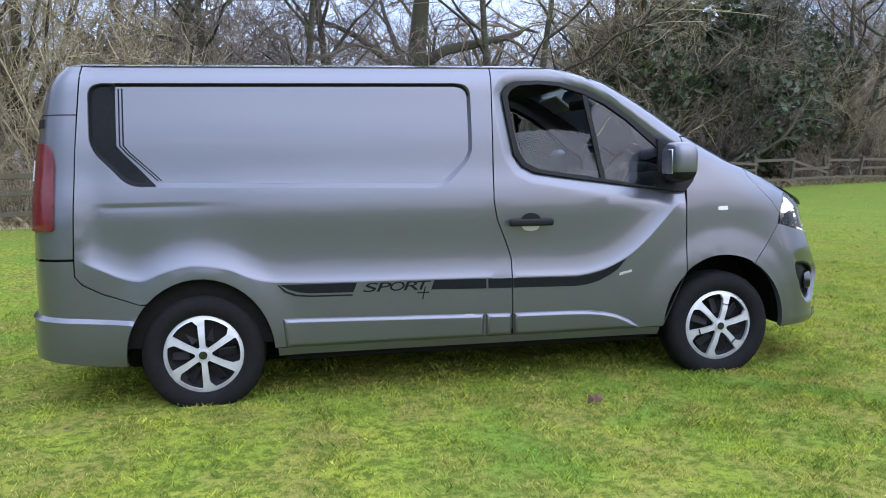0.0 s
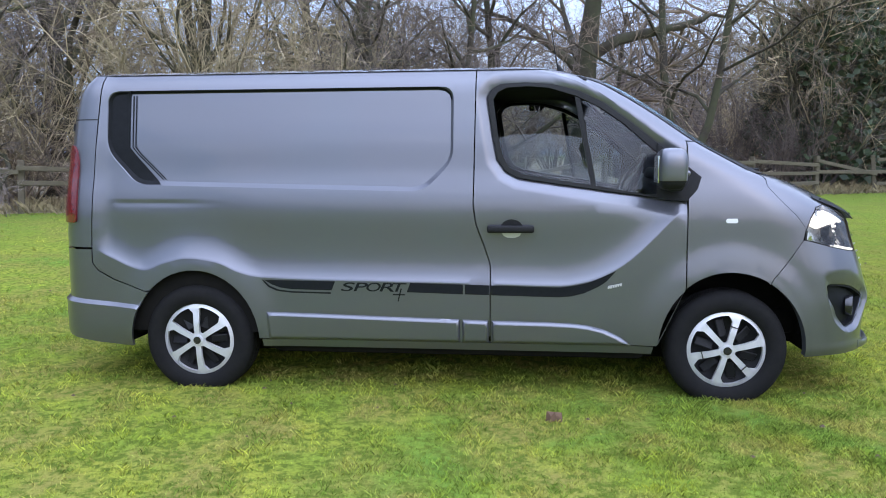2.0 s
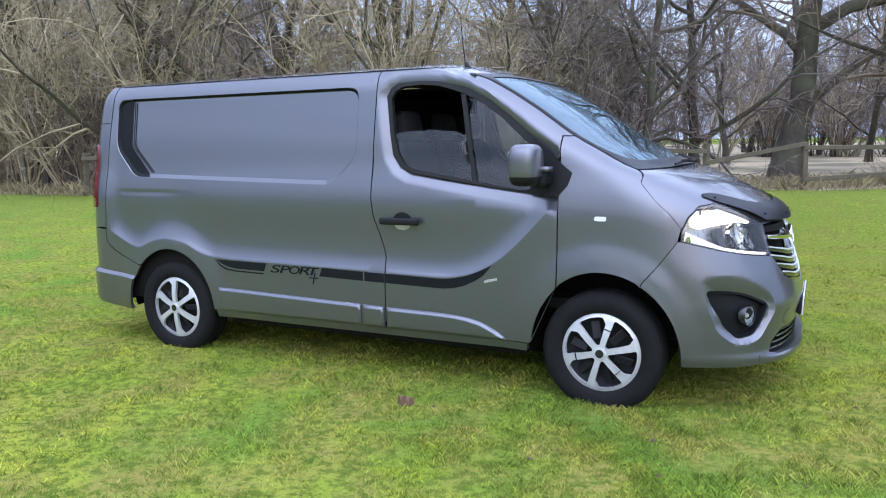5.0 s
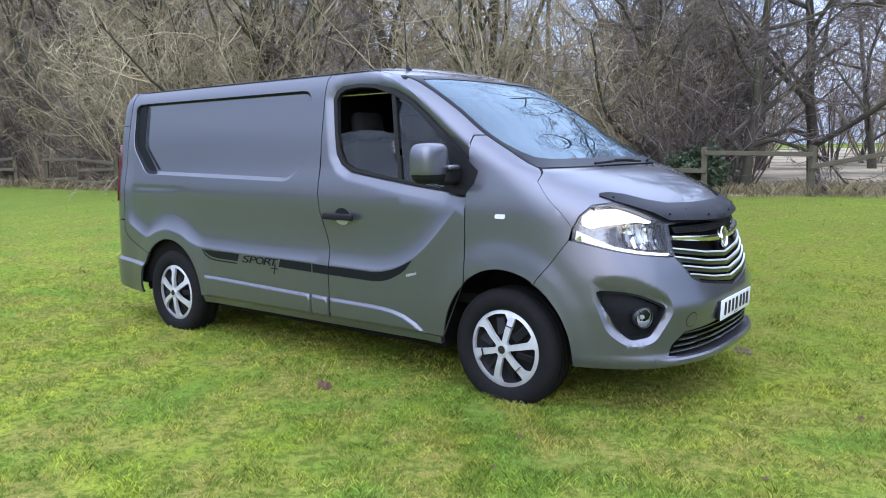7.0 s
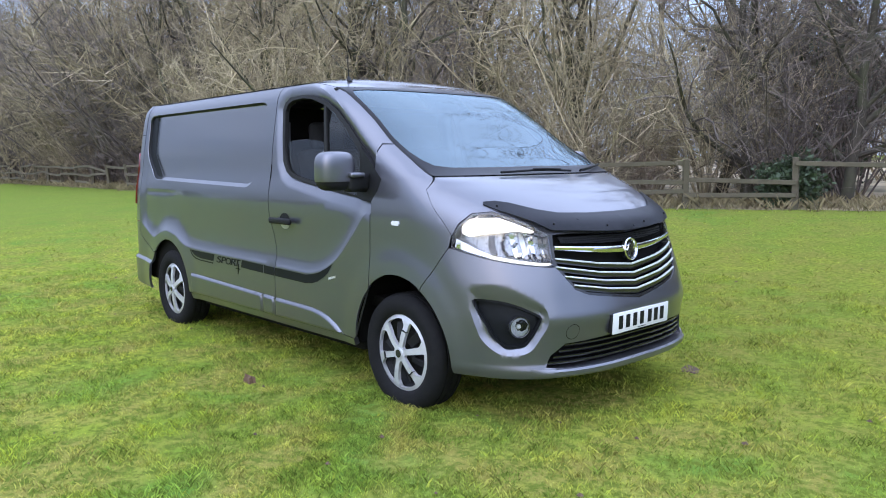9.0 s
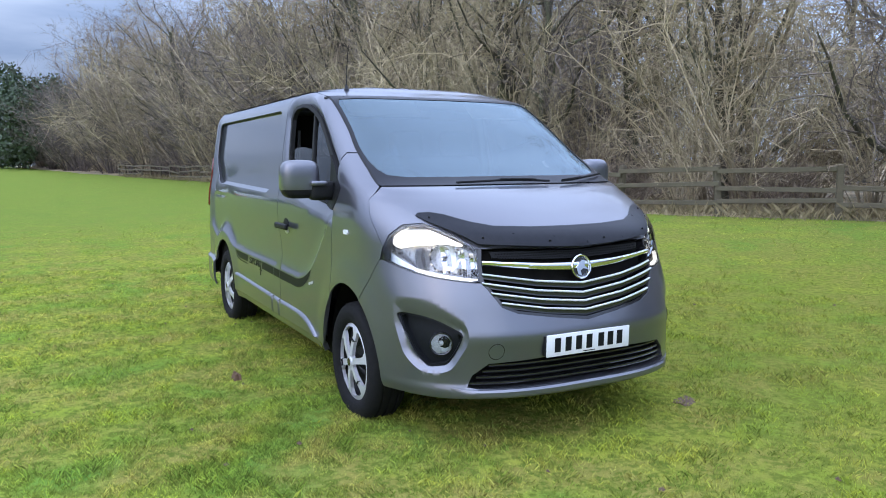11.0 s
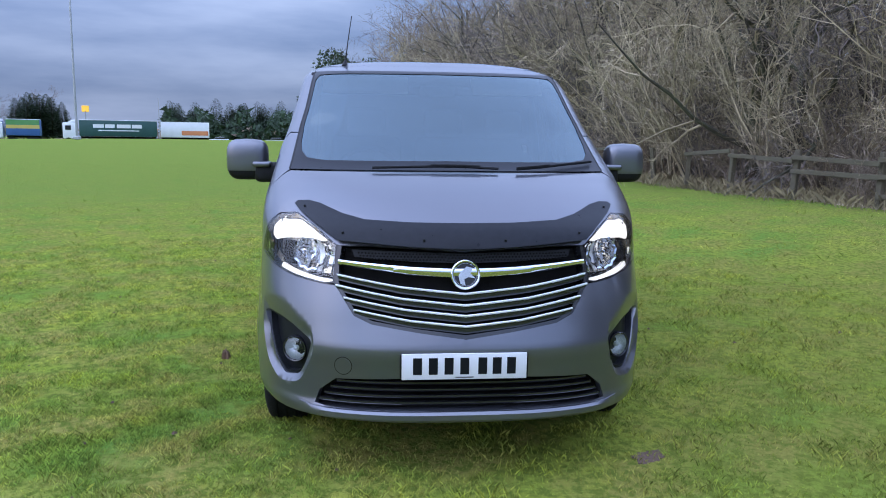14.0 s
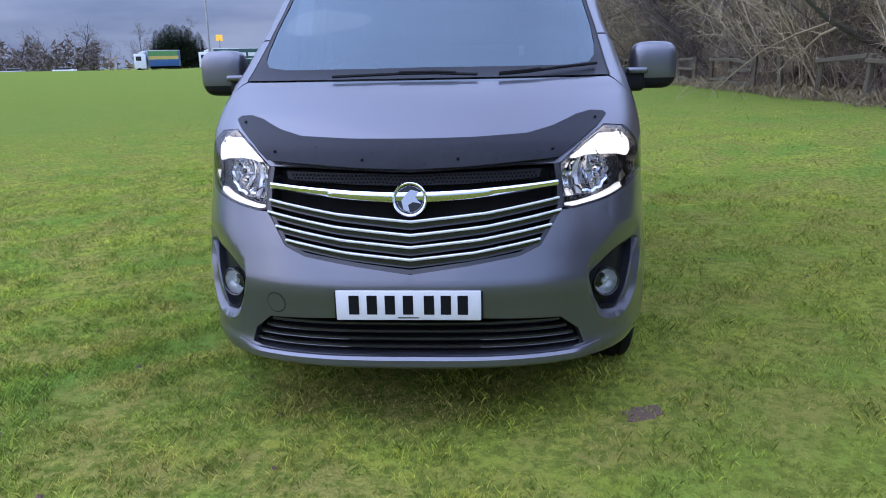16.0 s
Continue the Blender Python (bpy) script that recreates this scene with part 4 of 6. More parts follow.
deflector = panel("bonnet_deflector", defl, SMOKED, van, gap=0.03, push=lifted, thick=0.004, mirror="one", label="smoked black bonnet wind deflector")
for y, z in ((-0.685, 1.148), (-0.503, 1.046), (-0.17, 1.024), (0.17, 1.024), (0.503, 1.046), (0.685, 1.148)):
    p = skin(s_of_y(-abs(y), z), z, lifted(0, z) + 0.002)
    bm = bmesh.new()
    bmesh.ops.create_uvsphere(bm, u_segments=8, v_segments=5, radius=0.006, matrix=Matrix.Translation((p[0], math.copysign(abs(p[1]), y), p[2])))
    part("bolt", bm, BLACK, deflector)

# headlamps
lamp = X(*LAMP_LOW) + Y((-0.55, 0.85), (-0.542, 0.93), (-0.538, 1.0)) + Y(*LAMP_TOP) + X((0.472, 1.115), (0.432, 1.06))
lamp_in = inset(lamp, 0.004)
for sign in (1, -1):
    head = panel("headlamp", lamp_in, CLEAR, van, gap=0.04, out=0.002, thick=0.0, label="clear headlamp, switched on")
    head.visible_shadow = False
    house = panel("lamp_housing", lamp_in, HOUSING, head, gap=0.05, out=-0.085, thick=-0.0)
    wall = panel("lamp_wall", inset(lamp, 0.001), GLOSS, head, holes=[inset(lamp, 0.009)], gap=0.04, out=-0.004, thick=0.085)
    panel("chrome_fin", X((0.425, 0.99), (0.42, 0.945), (0.50, 0.922), (0.60, 0.896), (0.60, 0.91), (0.52, 0.945)), CHROME, head, gap=0.03, out=-0.012, thick=0.03)
    panel("daylight_strip", X((0.58, 0.905), (0.60, 0.892), (0.69, 0.872)) + Y((-0.61, 0.856), (-0.556, 0.853), (-0.556, 0.866), (-0.61, 0.871)) + X((0.69, 0.888), (0.60, 0.909)), STRIP, head, gap=0.03, out=-0.014, thick=0.02)
    for (lx, ly, lz, r, bulb) in ((0.645, -0.655, 0.960, 0.070, False), (0.50, -0.755, 1.062, 0.045, True)):
        prof = [(r * math.sin(a), -r * 0.9 * math.cos(a) + 0.0) for a in np.linspace(0.12, math.pi / 2, 9)]
        prof += [(r * 1.12, 0.004), (r * 1.12, -0.02)]
        v, f = lathe(prof, 48)
        v = [(a * (1 + 0.05 * math.sin(12 * math.atan2(c, a))), b + 0.12 * r * math.sin(12 * math.atan2(c, a)) * (-b / r) * (b < 0), c * (1 + 0.05 * math.sin(12 * math.atan2(c, a)))) for a, b, c in v]
        m = pose(lx, ly, lz, 0, 0, -90) @ pose(0, 0, 0, 6, 0, -20)
        part("reflector_bowl", mesh_of("reflector_bowl", [m @ Vector(q) for q in v], f, CHROME, 20), CHROME, head)
        bm = bmesh.new()
        bmesh.ops.create_uvsphere(bm, u_segments=14, v_segments=8, radius=r * (0.5 if bulb else 0.17), matrix=m @ Matrix.Translation((0, -0.012, 0)) @ Matrix.Diagonal((1.25, 0.45, 0.8, 1)))
        part("bulb", bm, LAMP if bulb else REFLECT, head, "bright lit bulb" if bulb else "")
    panel("lit_reflector", rounded(X((0.448, 1.018), (0.444, 1.06), (0.474, 1.102)) + Y((-0.71, 1.112), (-0.64, 1.070), (-0.59, 1.032), (-0.61, 1.026), (-0.66, 1.036), (-0.70, 1.034)) + X((0.555, 1.018), (0.49, 1.000)), 0.012, 4), LAMP, head, gap=0.02, out=-0.026, thick=0.01, label="bright lit upper lamp")
    # upright facets of the inner reflector, each hollowed
    for k in range(7):
        y0, y1 = -0.552 - 0.022 * k, -0.572 - 0.022 * k
        zt, zb = 0.995 + 0.011 * k, 0.888 + 0.003 * k

        def hollow(s, z, zt=zt, zb=zb, k=k):
            return -0.022 * math.sin(math.pi * min(max((z - zb) / (zt - zb), 0), 1)) - 0.010 * (k % 2)
        facet = Y((y0, zb), (y1, zb), (y1, zt), (y0, zt))
        panel("reflector_facet", facet, (CHROME, BRIGHT, CHROME)[k % 3], head, gap=0.02, out=-0.062, thick=0.004, push=hollow)
    panel("lamp_bezel", X((0.595, 0.915), (0.575, 0.96), (0.575, 1.005), (0.60, 1.012), (0.602, 0.965), (0.625, 0.912)), GLOSS, head, gap=0.03, out=-0.02, thick=0.05)
    # ribs above the daylight strip
    for k in range(9):
        y = -0.575 - 0.012 * k
        panel("lamp_rib", Y((y, 0.872), (y - 0.005, 0.872), (y - 0.005, 0.892), (y, 0.892)), GLOSS, head, gap=0.02, out=-0.025, thick=0.02)
    if sign < 0:
        head.scale = (1, -1, 1)

# fog lamps
for sign in (1, -1):
    m = pose(0.730, sign * -0.722, 0.548, 0, 0, -90) @ pose(0, 0, 0, 0, 0, sign * -24)
    v, f = lathe([(0.0, 0.006), (0.034, 0.005), (0.05, 0.0)], 32)
    fog = part("fog_lamp", mesh_of("fog_lamp", [m @ Vector(q) for q in v], [g[::-1] for g in f], CLEAR, 40), CLEAR, van)
    v, f = lathe([(0.05, -0.03), (0.05, 0.004), (0.055, 0.006), (0.058, 0.0), (0.058, -0.03)], 32)
    part("fog_bezel", mesh_of("fog_bezel", [m @ Vector(q) for q in v], f, GLOSS, 40), GLOSS, fog)
    v, f = lathe([(0.006, -0.03), (0.025, -0.024), (0.041, -0.013), (0.05, -0.001)], 32)
    v = [(a * (1 + 0.05 * math.sin(9 * math.atan2(c, a))), b + 0.0025 * math.sin(9 * math.atan2(c, a)) * (b < -0.005), c * (1 + 0.05 * math.sin(9 * math.atan2(c, a)))) for a, b, c in v]
    part("reflector", mesh_of("reflector", [m @ Vector(q) for q in v], f, FACETED, 25), FACETED, fog)
    bm = bmesh.new()
    bmesh.ops.create_uvsphere(bm, u_segments=10, v_segments=6, radius=0.013, matrix=m @ Matrix.Translation((0, -0.015, 0)))
    part("bulb", bm, FACETED, fog)

# number plate with plain bars for its characters
plate_m = pose(0.972, -0.008, 0.530, 0, 2.5, 0)
bm = box(bmesh.new(), plate_m, 0.008, 0.52, 0.111, 0.003, 2)
plate = part("number_plate", bm, PLATE, van, "white number plate with dark characters shown as bars")
part("plate_mount", box(bmesh.new(), pose(0.958, -0.008, 0.530, 0, 2.5, 0), 0.022, 0.535, 0.10, 0.004, 2), BLACK, van)
for y in (-0.185, -0.12, -0.055, 0.01, 0.085, 0.145, 0.205):
    part("plate_bar", box(bmesh.new(), plate_m @ pose(0.0045, y - 0.01, 0.002), 0.002, 0.037, 0.072, 0.0008, 1), TAPE, plate)
part("plate_bar", box(bmesh.new(), plate_m @ pose(0.0045, 0.0, -0.046), 0.002, 0.075, 0.004), BLACK, plate)

# windscreen, cowl and wipers
def screen_outline(d, zlo=1.303, zhi=1.858):
    zs = np.linspace(zlo, zhi, 16)
    return [Y((-(edge_y(z) - d), z))[0] for z in zs] + Y((-(edge_y(zhi) - d), zhi), (-0.03, zhi)) + [mid(z) for z in np.linspace(zhi, zlo, 90)] + Y((-0.03, zlo), (-(edge_y(zlo) - d) + 0.005, zlo))


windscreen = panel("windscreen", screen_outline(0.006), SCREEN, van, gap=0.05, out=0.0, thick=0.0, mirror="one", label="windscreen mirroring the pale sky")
windscreen.visible_shadow = False


def frit():
    zs = np.linspace(1.303, 1.858, 18)
    a = [Y((-(edge_y(z) - 0.006), z))[0] for z in zs]
    inner = [(-0.012, 1.347), (-0.30, 1.345), (-0.62, 1.346), (-0.71, 1.358), (-0.742, 1.39), (-0.752, 1.44), (-0.750, 1.52), (-0.738, 1.66), (-0.722, 1.80), (-0.70, 1.830), (-0.60, 1.836), (-0.012, 1.838)]
    return a + Y((-(edge_y(1.858)), 1.858), (-0.012, 1.858)) + [mid(z) for z in np.linspace(1.858, 1.838, 8)] + Y(*inner[::-1]) + [mid(z) for z in np.linspace(1.347, 1.303, 12)] + Y((-0.012, 1.303), (-0.78, 1.303))


panel("windscreen_border", frit(), SMOKED, van, gap=0.04, out=0.003, thick=0.0, mirror="one", label="black printed border")
panel("pillar_trim", [Y((-(edge_y(z) + 0.005), z))[0] for z in np.linspace(1.305, 1.85, 16)] + [Y((-(edge_y(z) - 0.010), z))[0] for z in np.linspace(1.85, 1.305, 16)], SEAL, van, gap=0.03, out=0.002, thick=0.01, mirror="pair")
for pts, knob in (([(-0.385, 1.300), (-0.25, 1.304), (-0.10, 1.308), (0.05, 1.308), (0.23, 1.300)], (-0.09, 1.306)), ([(0.32, 1.298), (0.45, 1.308), (0.58, 1.322), (0.74, 1.336)], (0.50, 1.308))):
    path = []
    for y, z in dense(pts, 0.04, False):
        p = skin(s_of_y(-max(abs(y), 0.15), z), z, 0.020)
        path.append((p[0], y, p[2]))
    wv, wf = tube(path, [0.007] * len(path), 6)
    wiper = part("wiper", mesh_of("wiper", wv, wf, BLACK, 40), BLACK, van, "black windscreen wiper")
    i = int(np.argmin([abs(q[1] - knob[0]) for q in path]))
    rest = path[i:] if knob[0] < 0 else path[:i + 1][::-1]
    arm = [(a + 0.004, b, c + 0.006) for a, b, c in rest[:6]]
    av, af = tube(arm, [0.006] * len(arm), 6)
    part("wiper_arm", mesh_of("wiper_arm", av, af, BLACK, 40), BLACK, wiper)

# roof
ROOF_XA, ROOF_A, ROOF_W, ROOF_R = START(1.905), NOSE(1.905) - START(1.905), HALF(1.905), REARLEN(1.905)


def roof_height(x, y):
    u = max((x - ROOF_XA) / ROOF_A, 0.0) if x > -2 else max((REAR - x) / ROOF_R, 0.0)
    r = (abs(y) / ROOF_W) ** 3.2 + u ** 3.2
    return 1.905 + 0.055 * max(1 - r, 0.0)


ro = []
for a in np.linspace(0, 2 * math.pi, 160)[:-1]:
    c, s = math.cos(a), math.sin(a)
    x = (ROOF_XA + ROOF_A * abs(s) ** (2 / 3.2)) if s > 0 else (REAR - ROOF_R * abs(s) ** (2 / 3.2))
    ro.append((x, ROOF_W * math.copysign(abs(c) ** (2 / 3.2), c)))
ro = dense(ro, 0.06)
v2, tris = fill(ro, lines=[[(-2.4 + (x + 2.4) * k, k * y) for x, y in ro] for k in (0.985, 0.96, 0.91)], gap=0.1)
part("roof", mesh_of("roof", [(x, y, roof_height(x, y)) for x, y in v2], [f if np.cross(np.subtract(v2[f[1]], v2[f[0]]), np.subtract(v2[f[2]], v2[f[0]])) > 0 else f[::-1] for f in tris], PAINT, 60), PAINT, van)
panel("roof_header", Y((-(edge_y(1.862) - 0.001), 1.862), (-0.002, 1.862)) + [mid(1.862), mid(1.88), mid(1.905)] + Y((-0.002, 1.905), (-(edge_y(1.905) - 0.001), 1.905)), PAINT, van, gap=0.03, mirror="one", thick=0.0)
av, af = tube([(-0.93, -0.552, 1.905), (-0.94, -0.55, 1.925), (-0.95, -0.547, 1.945)], [0.022, 0.014, 0.007], 10)
aerial = part("aerial", mesh_of("aerial", av, af, BLACK, 40), BLACK, van, "thin black roof aerial")
av, af = tube([(-0.95, -0.547, 1.94), (-0.97, -0.535, 2.05), (-0.995, -0.51, 2.22)], [0.004, 0.003, 0.0025], 6)
part("aerial_rod", mesh_of("aerial_rod", av, af, BLACK), BLACK, aerial)

FLAT = True


# rear corners, rear bumper and tail lamps
def back(z):
    return REAR - 0.598


rear = X((-3.672, 1.905), (-3.71, 1.4), (-3.735, 0.872)) + [(back(z), V(z)) for z in np.linspace(0.872, 1.905, 20)]
panel("rear_corner", inset(rear, CUT), PAINT, van, gap=0.05, mirror="pair")
rb = X((-3.735, 0.866), (-3.735, 0.78), (-3.70, 0.735), (-3.60, 0.68), (-3.41, 0.615)) + X(*arch(-3.098, 0.39, 0.425, 136, 184)) + X((-3.49, 0.285), (-3.70, 0.30), (-3.9, 0.33)) + [(back(0.3), V(z)) for z in np.linspace(0.335, 0.866, 14)]


def ledge(s):
    return 0.53 + 0.04 * (-3.45 - s) / 0.49


def stepped(s, z):
    return 0.024 * min(max((ledge(s) - z) / 0.022, 0.0), 1.0)


rb_in = inset(rb, CUT)
ledges = []
for d in (-0.006, 0.0, 0.022, 0.028):
    row = [(s, V(ledge(s) - d)) for s in np.arange(-4.5, -3.3, 0.02)]
    ledges.append([q for q in row if inside(rb_in, np.array([q]))[0] and edge_distance(rb_in, *q) > 0.006])
panel("rear_bumper", rb_in, PAINT, van, lines=ledges, gap=0.05, push=stepped, mirror="pair", thick=0.02)
tail = X((-3.846, 1.485), (-3.82, 1.44), (-3.812, 1.38), (-3.826, 1.022)) + [(back(1), V(z)) for z in (1.022, 1.2, 1.485)]
lamp_tail = panel("tail_lamp", rounded(tail, 0.02), RED, van, gap=0.04, out=0.012, thick=0.03, mirror="pair", label="dark red tail lamp")
panel("reverse_lens", X((-3.955, 1.40), (-3.955, 1.29)) + [(REAR - 0.28, V(1.29)), (REAR - 0.28, V(1.40))], PLATE, lamp_tail, gap=0.04, out=0.015, thick=0.004)
panel("roof_seam", X((-3.695, 1.641), (-3.695, 1.635)) + [(back(1), V(1.635)), (back(1), V(1.641))], SEAL, van, gap=0.04, out=0.0015, thick=0.0, mirror="pair")
panel("door_hinge", X((-3.87, 1.618), (-3.87, 1.572)) + [(back(1), V(1.572)), (back(1), V(1.618))], BLACK, van, gap=0.04, out=0.008, thick=0.01, mirror="pair")

# sills and side mouldings
panel("sill", X((-2.69, 0.332), (-0.41, 0.332), (-0.42, 0.285), (-2.685, 0.285)), PAINT, van, gap=0.05, out=-0.004, thick=0.03, mirror="pair")
for pts in ([(-2.658, 0.499), (-1.506, 0.471), (-1.506, 0.336), (-2.645, 0.336)], [(-1.494, 0.471), (-1.340, 0.467), (-1.340, 0.336), (-1.494, 0.336)],
            [(-1.324, 0.467), (-1.0, 0.463), (-0.86, 0.458), (-0.774, 0.448), (-0.69, 0.428), (-0.609, 0.392), (-0.55, 0.352), (-0.53, 0.336), (-1.324, 0.336)]):
    sv = X(*pts, pts[0])[:-1]

    def rise(s, z, sv=sv):
        return -0.016 * (1 - min(close_to(sv, s, z) / 0.016, 1.0))
    lp = inset(sv, 0.016)
    panel("side_moulding", sv, PAINT, van, lines=[lp + lp[:1], (lambda q: q + q[:1])(inset(sv, 0.024))], gap=0.05, out=0.018, thick=0.006, push=rise, mirror="pair", smooth=50)

# side tape and lettering
def tape(pts, mat=TAPE, out=0.0022, push=None, r=0.0):
    p = rounded(pts, r) if r else pts
    panel("side_tape", X(*p, p[0])[:-1], mat, van, gap=0.035, out=out, thick=0.0, push=push)


tape([(-2.668, 0.690), (-2.24, 0.686), (-2.262, 0.632), (-2.50, 0.636), (-2.57, 0.645), (-2.62, 0.662)])
tape([(-1.795, 0.682), (-1.489, 0.676), (-1.489, 0.619), (-1.817, 0.627)])
tape([(-1.478, 0.676), (-1.337, 0.673), (-1.337, 0.616), (-1.478, 0.619)])
tape([(-1.327, 0.673), (-0.94, 0.666), (-0.86, 0.676), (-0.78, 0.695), (-0.70, 0.728), (-0.624, 0.764), (-0.68, 0.70), (-0.73, 0.668), (-0.80, 0.635), (-0.87, 0.616), (-0.94, 0.609), (-1.327, 0.616)])
tape([(-2.682, 0.69), (-2.672, 0.69), (-2.635, 0.655), (-2.58, 0.633), (-2.50, 0.624), (-2.265, 0.620), (-2.268, 0.611), (-2.50, 0.615), (-2.59, 0.624), (-2.645, 0.648)])
sunk = lambda s, z: -0.023
field = inset(STAMP, 0.005)
swoosh = [(-3.504, 1.802), (-3.504, 1.474), (-3.468, 1.430), (-3.300, 1.252)]
swoosh += [p for p in field if p[0] < -3.38 and p[1] < 1.30] + [p for p in field if p[0] < -3.55 and 1.30 < p[1] < 1.62] + [p for p in field if p[0] < -3.53 and p[1] > 1.70]
swoosh = X(*swoosh, swoosh[0])[:-1]
panel("side_tape", swoosh, TAPE, van, lines=runs(FLOOR_SV, swoosh), gap=0.03, out=0.003, thick=0.0, push=stamped)
for d in (0.014, 0.032):
    tape([(-3.504 + d, 1.784), (-3.497 + d, 1.784), (-3.497 + d, 1.476), (-3.462 + d, 1.434), (-3.304 + d, 1.283), (-3.313 + d, 1.283), (-3.470 + d, 1.432), (-3.504 + d, 1.474)], TAPE, 0.003, sunk)
# no tape here: the shade under the field's upper rim, laid on in black
rim = X((-3.50, 1.8075), (-1.64, 1.8075), (-1.595, 1.797), (-1.567, 1.772), (-1.556, 1.735), (-1.563, 1.735), (-1.576, 1.767), (-1.60, 1.787), (-1.64, 1.796), (-3.50, 1.796), (-3.50, 1.8075))[:-1]
panel("rim_shade_line", rim, TAPE, van, gap=0.02, out=0.003, thick=0.0, push=stamped, label="thin black line painted for the shade under the upper rim")
along = -2.207
for letter in "SPORT":
    txt = bpy.data.curves.new("letter", "FONT")
    txt.body, txt.size, txt.shear, txt.offset, txt.extrude = letter, 0.073, 0.22, 0.0005, 0.0006
    tmp = new("letter", txt)
    text_mesh = bpy.data.meshes.new_from_object(tmp.evaluated_get(bpy.context.evaluated_depsgraph_get()))
    bpy.data.objects.remove(tmp)
    x0 = min(v.co.x for v in text_mesh.vertices)
    wide = max(v.co.x for v in text_mesh.vertices) - x0
    for v in text_mesh.vertices:
        x, z = along + (v.co.x - x0) * 0.086 / wide, 0.630 + v.co.y
        v.co = (x, skin(x, z)[1] - 0.0032 - v.co.z, z)
    along += 0.0765
    text_mesh.materials.clear()
    text_mesh.materials.append(TAPE)
    part("letter", text_mesh, TAPE, van, "black italic letter " + letter)
bm = bmesh.new()
box(bm, pose(-1.862, -0.9325, 0.612), 0.072, 0.002, 0.007)
box(bm, pose(-1.858, -0.9325, 0.610, 0, 14, 0), 0.007, 0.002, 0.078)
part("plus_mark", bm, TAPE, van)
bm = bmesh.new()
for k in range(6):
    box(bm, pose(-0.665 + 0.0135 * k, -0.9335, 0.668 + 0.0035 * k, 0, 12, 0), 0.010, 0.003, 0.012 + 0.003 * (k % 2), 0.001, 1)
box(bm, pose(-0.63, -0.9335, 0.684, 0, -12, 0), 0.075, 0.003, 0.004)
part("script_badge", bm, ALLOY, van, "small chrome script badge")

# door handles
for sign in (1, -1):
    bm = bmesh.new()
    box(bm, pose(-1.218, -0.945, 0.998), 0.266, 0.026, 0.042, 0.012, 3)
    v, f = shape(bm)
    if sign < 0:
        v, f = [(a, -b, c) for a, b, c in v], [g[::-1] for g in f]
    handle = part("door_handle", mesh_of("door_handle", v, f, BLACK, 40), BLACK, van, "black plastic door handle")
    cup = [(-1.212 + 0.066 * math.cos(a), 0.996 + 0.056 * math.sin(a)) for a in np.linspace(0, math.pi, 14)]
    c = panel("handle_cup", X(*cup, cup[0])[:-1], BLACK, handle, gap=0.03, out=0.003, thick=0.003)
    cup = [(-1.212 + 0.055 * math.cos(a), 0.976 + 0.032 * math.sin(a)) for a in np.linspace(math.pi, 2 * math.pi, 12)]
    d = panel("handle_recess", X(*cup, cup[0])[:-1], SILVER, handle, gap=0.03, out=0.002, thick=0.002)
    if sign < 0:
        c.scale = d.scale = (1, -1, 1)

# side repeaters
rep = [(-0.032, 1.036), (0.022, 1.036), (0.028, 1.046), (0.024, 1.060), (-0.030, 1.060), (-0.038, 1.048)]
panel("side_repeater", X(*rep, rep[0])[:-1], PLATE, van, gap=0.03, out=0.007, thick=0.008, mirror="pair", label="pale side repeater lamp")

# door mirrors
def superbox(c, h, n=3.6, nu=28, nv=16, lo=-1.0, hi=1.0):
    verts, faces = [], []
    f = lambda w: math.copysign(abs(w) ** (2 / n), w)
    for j in range(nv + 1):
        b = math.asin(max(min(lo + (hi - lo) * j / nv, 1), -1))
        for i in range(nu):
            a = 2 * math.pi * i / nu
            verts.append((c[0] + h[0] * f(math.cos(b)) * f(math.cos(a)), c[1] + h[1] * f(math.cos(b)) * f(math.sin(a)), c[2] + h[2] * f(math.sin(b))))
    for j in range(nv):
        for i in range(nu):
            i2 = (i + 1) % nu
            faces.append((j * nu + i, j * nu + i2, (j + 1) * nu + i2, (j + 1) * nu + i))
    faces += [tuple(range(nu - 1, -1, -1)), tuple(nv * nu + i for i in range(nu))]
    return verts, faces


mc = (-0.366, -1.072, 1.335)
for sign in (1, -1):
    def place(vf):
        v, f = vf
        return ([(x, sign * y, z) for x, y, z in v], [g if sign > 0 else g[::-1] for g in f])
    lo_v = place(superbox(mc, (0.076, 0.110, 0.112), lo=-1.0, hi=-0.32))
    mirror_ob = part("door_mirror", mesh_of("door_mirror", *lo_v, BLACK, 40), BLACK, van, "door mirror with grey cap on black base")
    up_v = place(superbox(mc, (0.0785, 0.1125, 0.1145), lo=-0.30, hi=1.0))
    part("mirror_cap", mesh_of("mirror_cap", *up_v, PAINT, 40), PAINT, mirror_ob, "grey painted cap")
    arm_v = place(shape(box(bmesh.new(), pose(-0.33, -0.95, 1.268, 0, 0, 0), 0.10, 0.16, 0.11, 0.03, 3)))
    part("mirror_arm", mesh_of("mirror_arm", *arm_v, BLACK, 40), BLACK, mirror_ob)
    blade_v = place(shape(box(bmesh.new(), pose(-0.30, -0.985, 1.312, 0, 0, 0), 0.09, 0.10, 0.03, 0.012, 3)))
    part("mirror_blade", mesh_of("mirror_blade", *blade_v, PAINT, 40), PAINT, mirror_ob)
    gl_v = place(shape(box(bmesh.new(), pose(-0.4405, -1.072, 1.335), 0.008, 0.13, 0.14, 0.002, 1)))
    part("mirror_glass", mesh_of("mirror_glass", *gl_v, CHROME, 40), CHROME, mirror_ob)

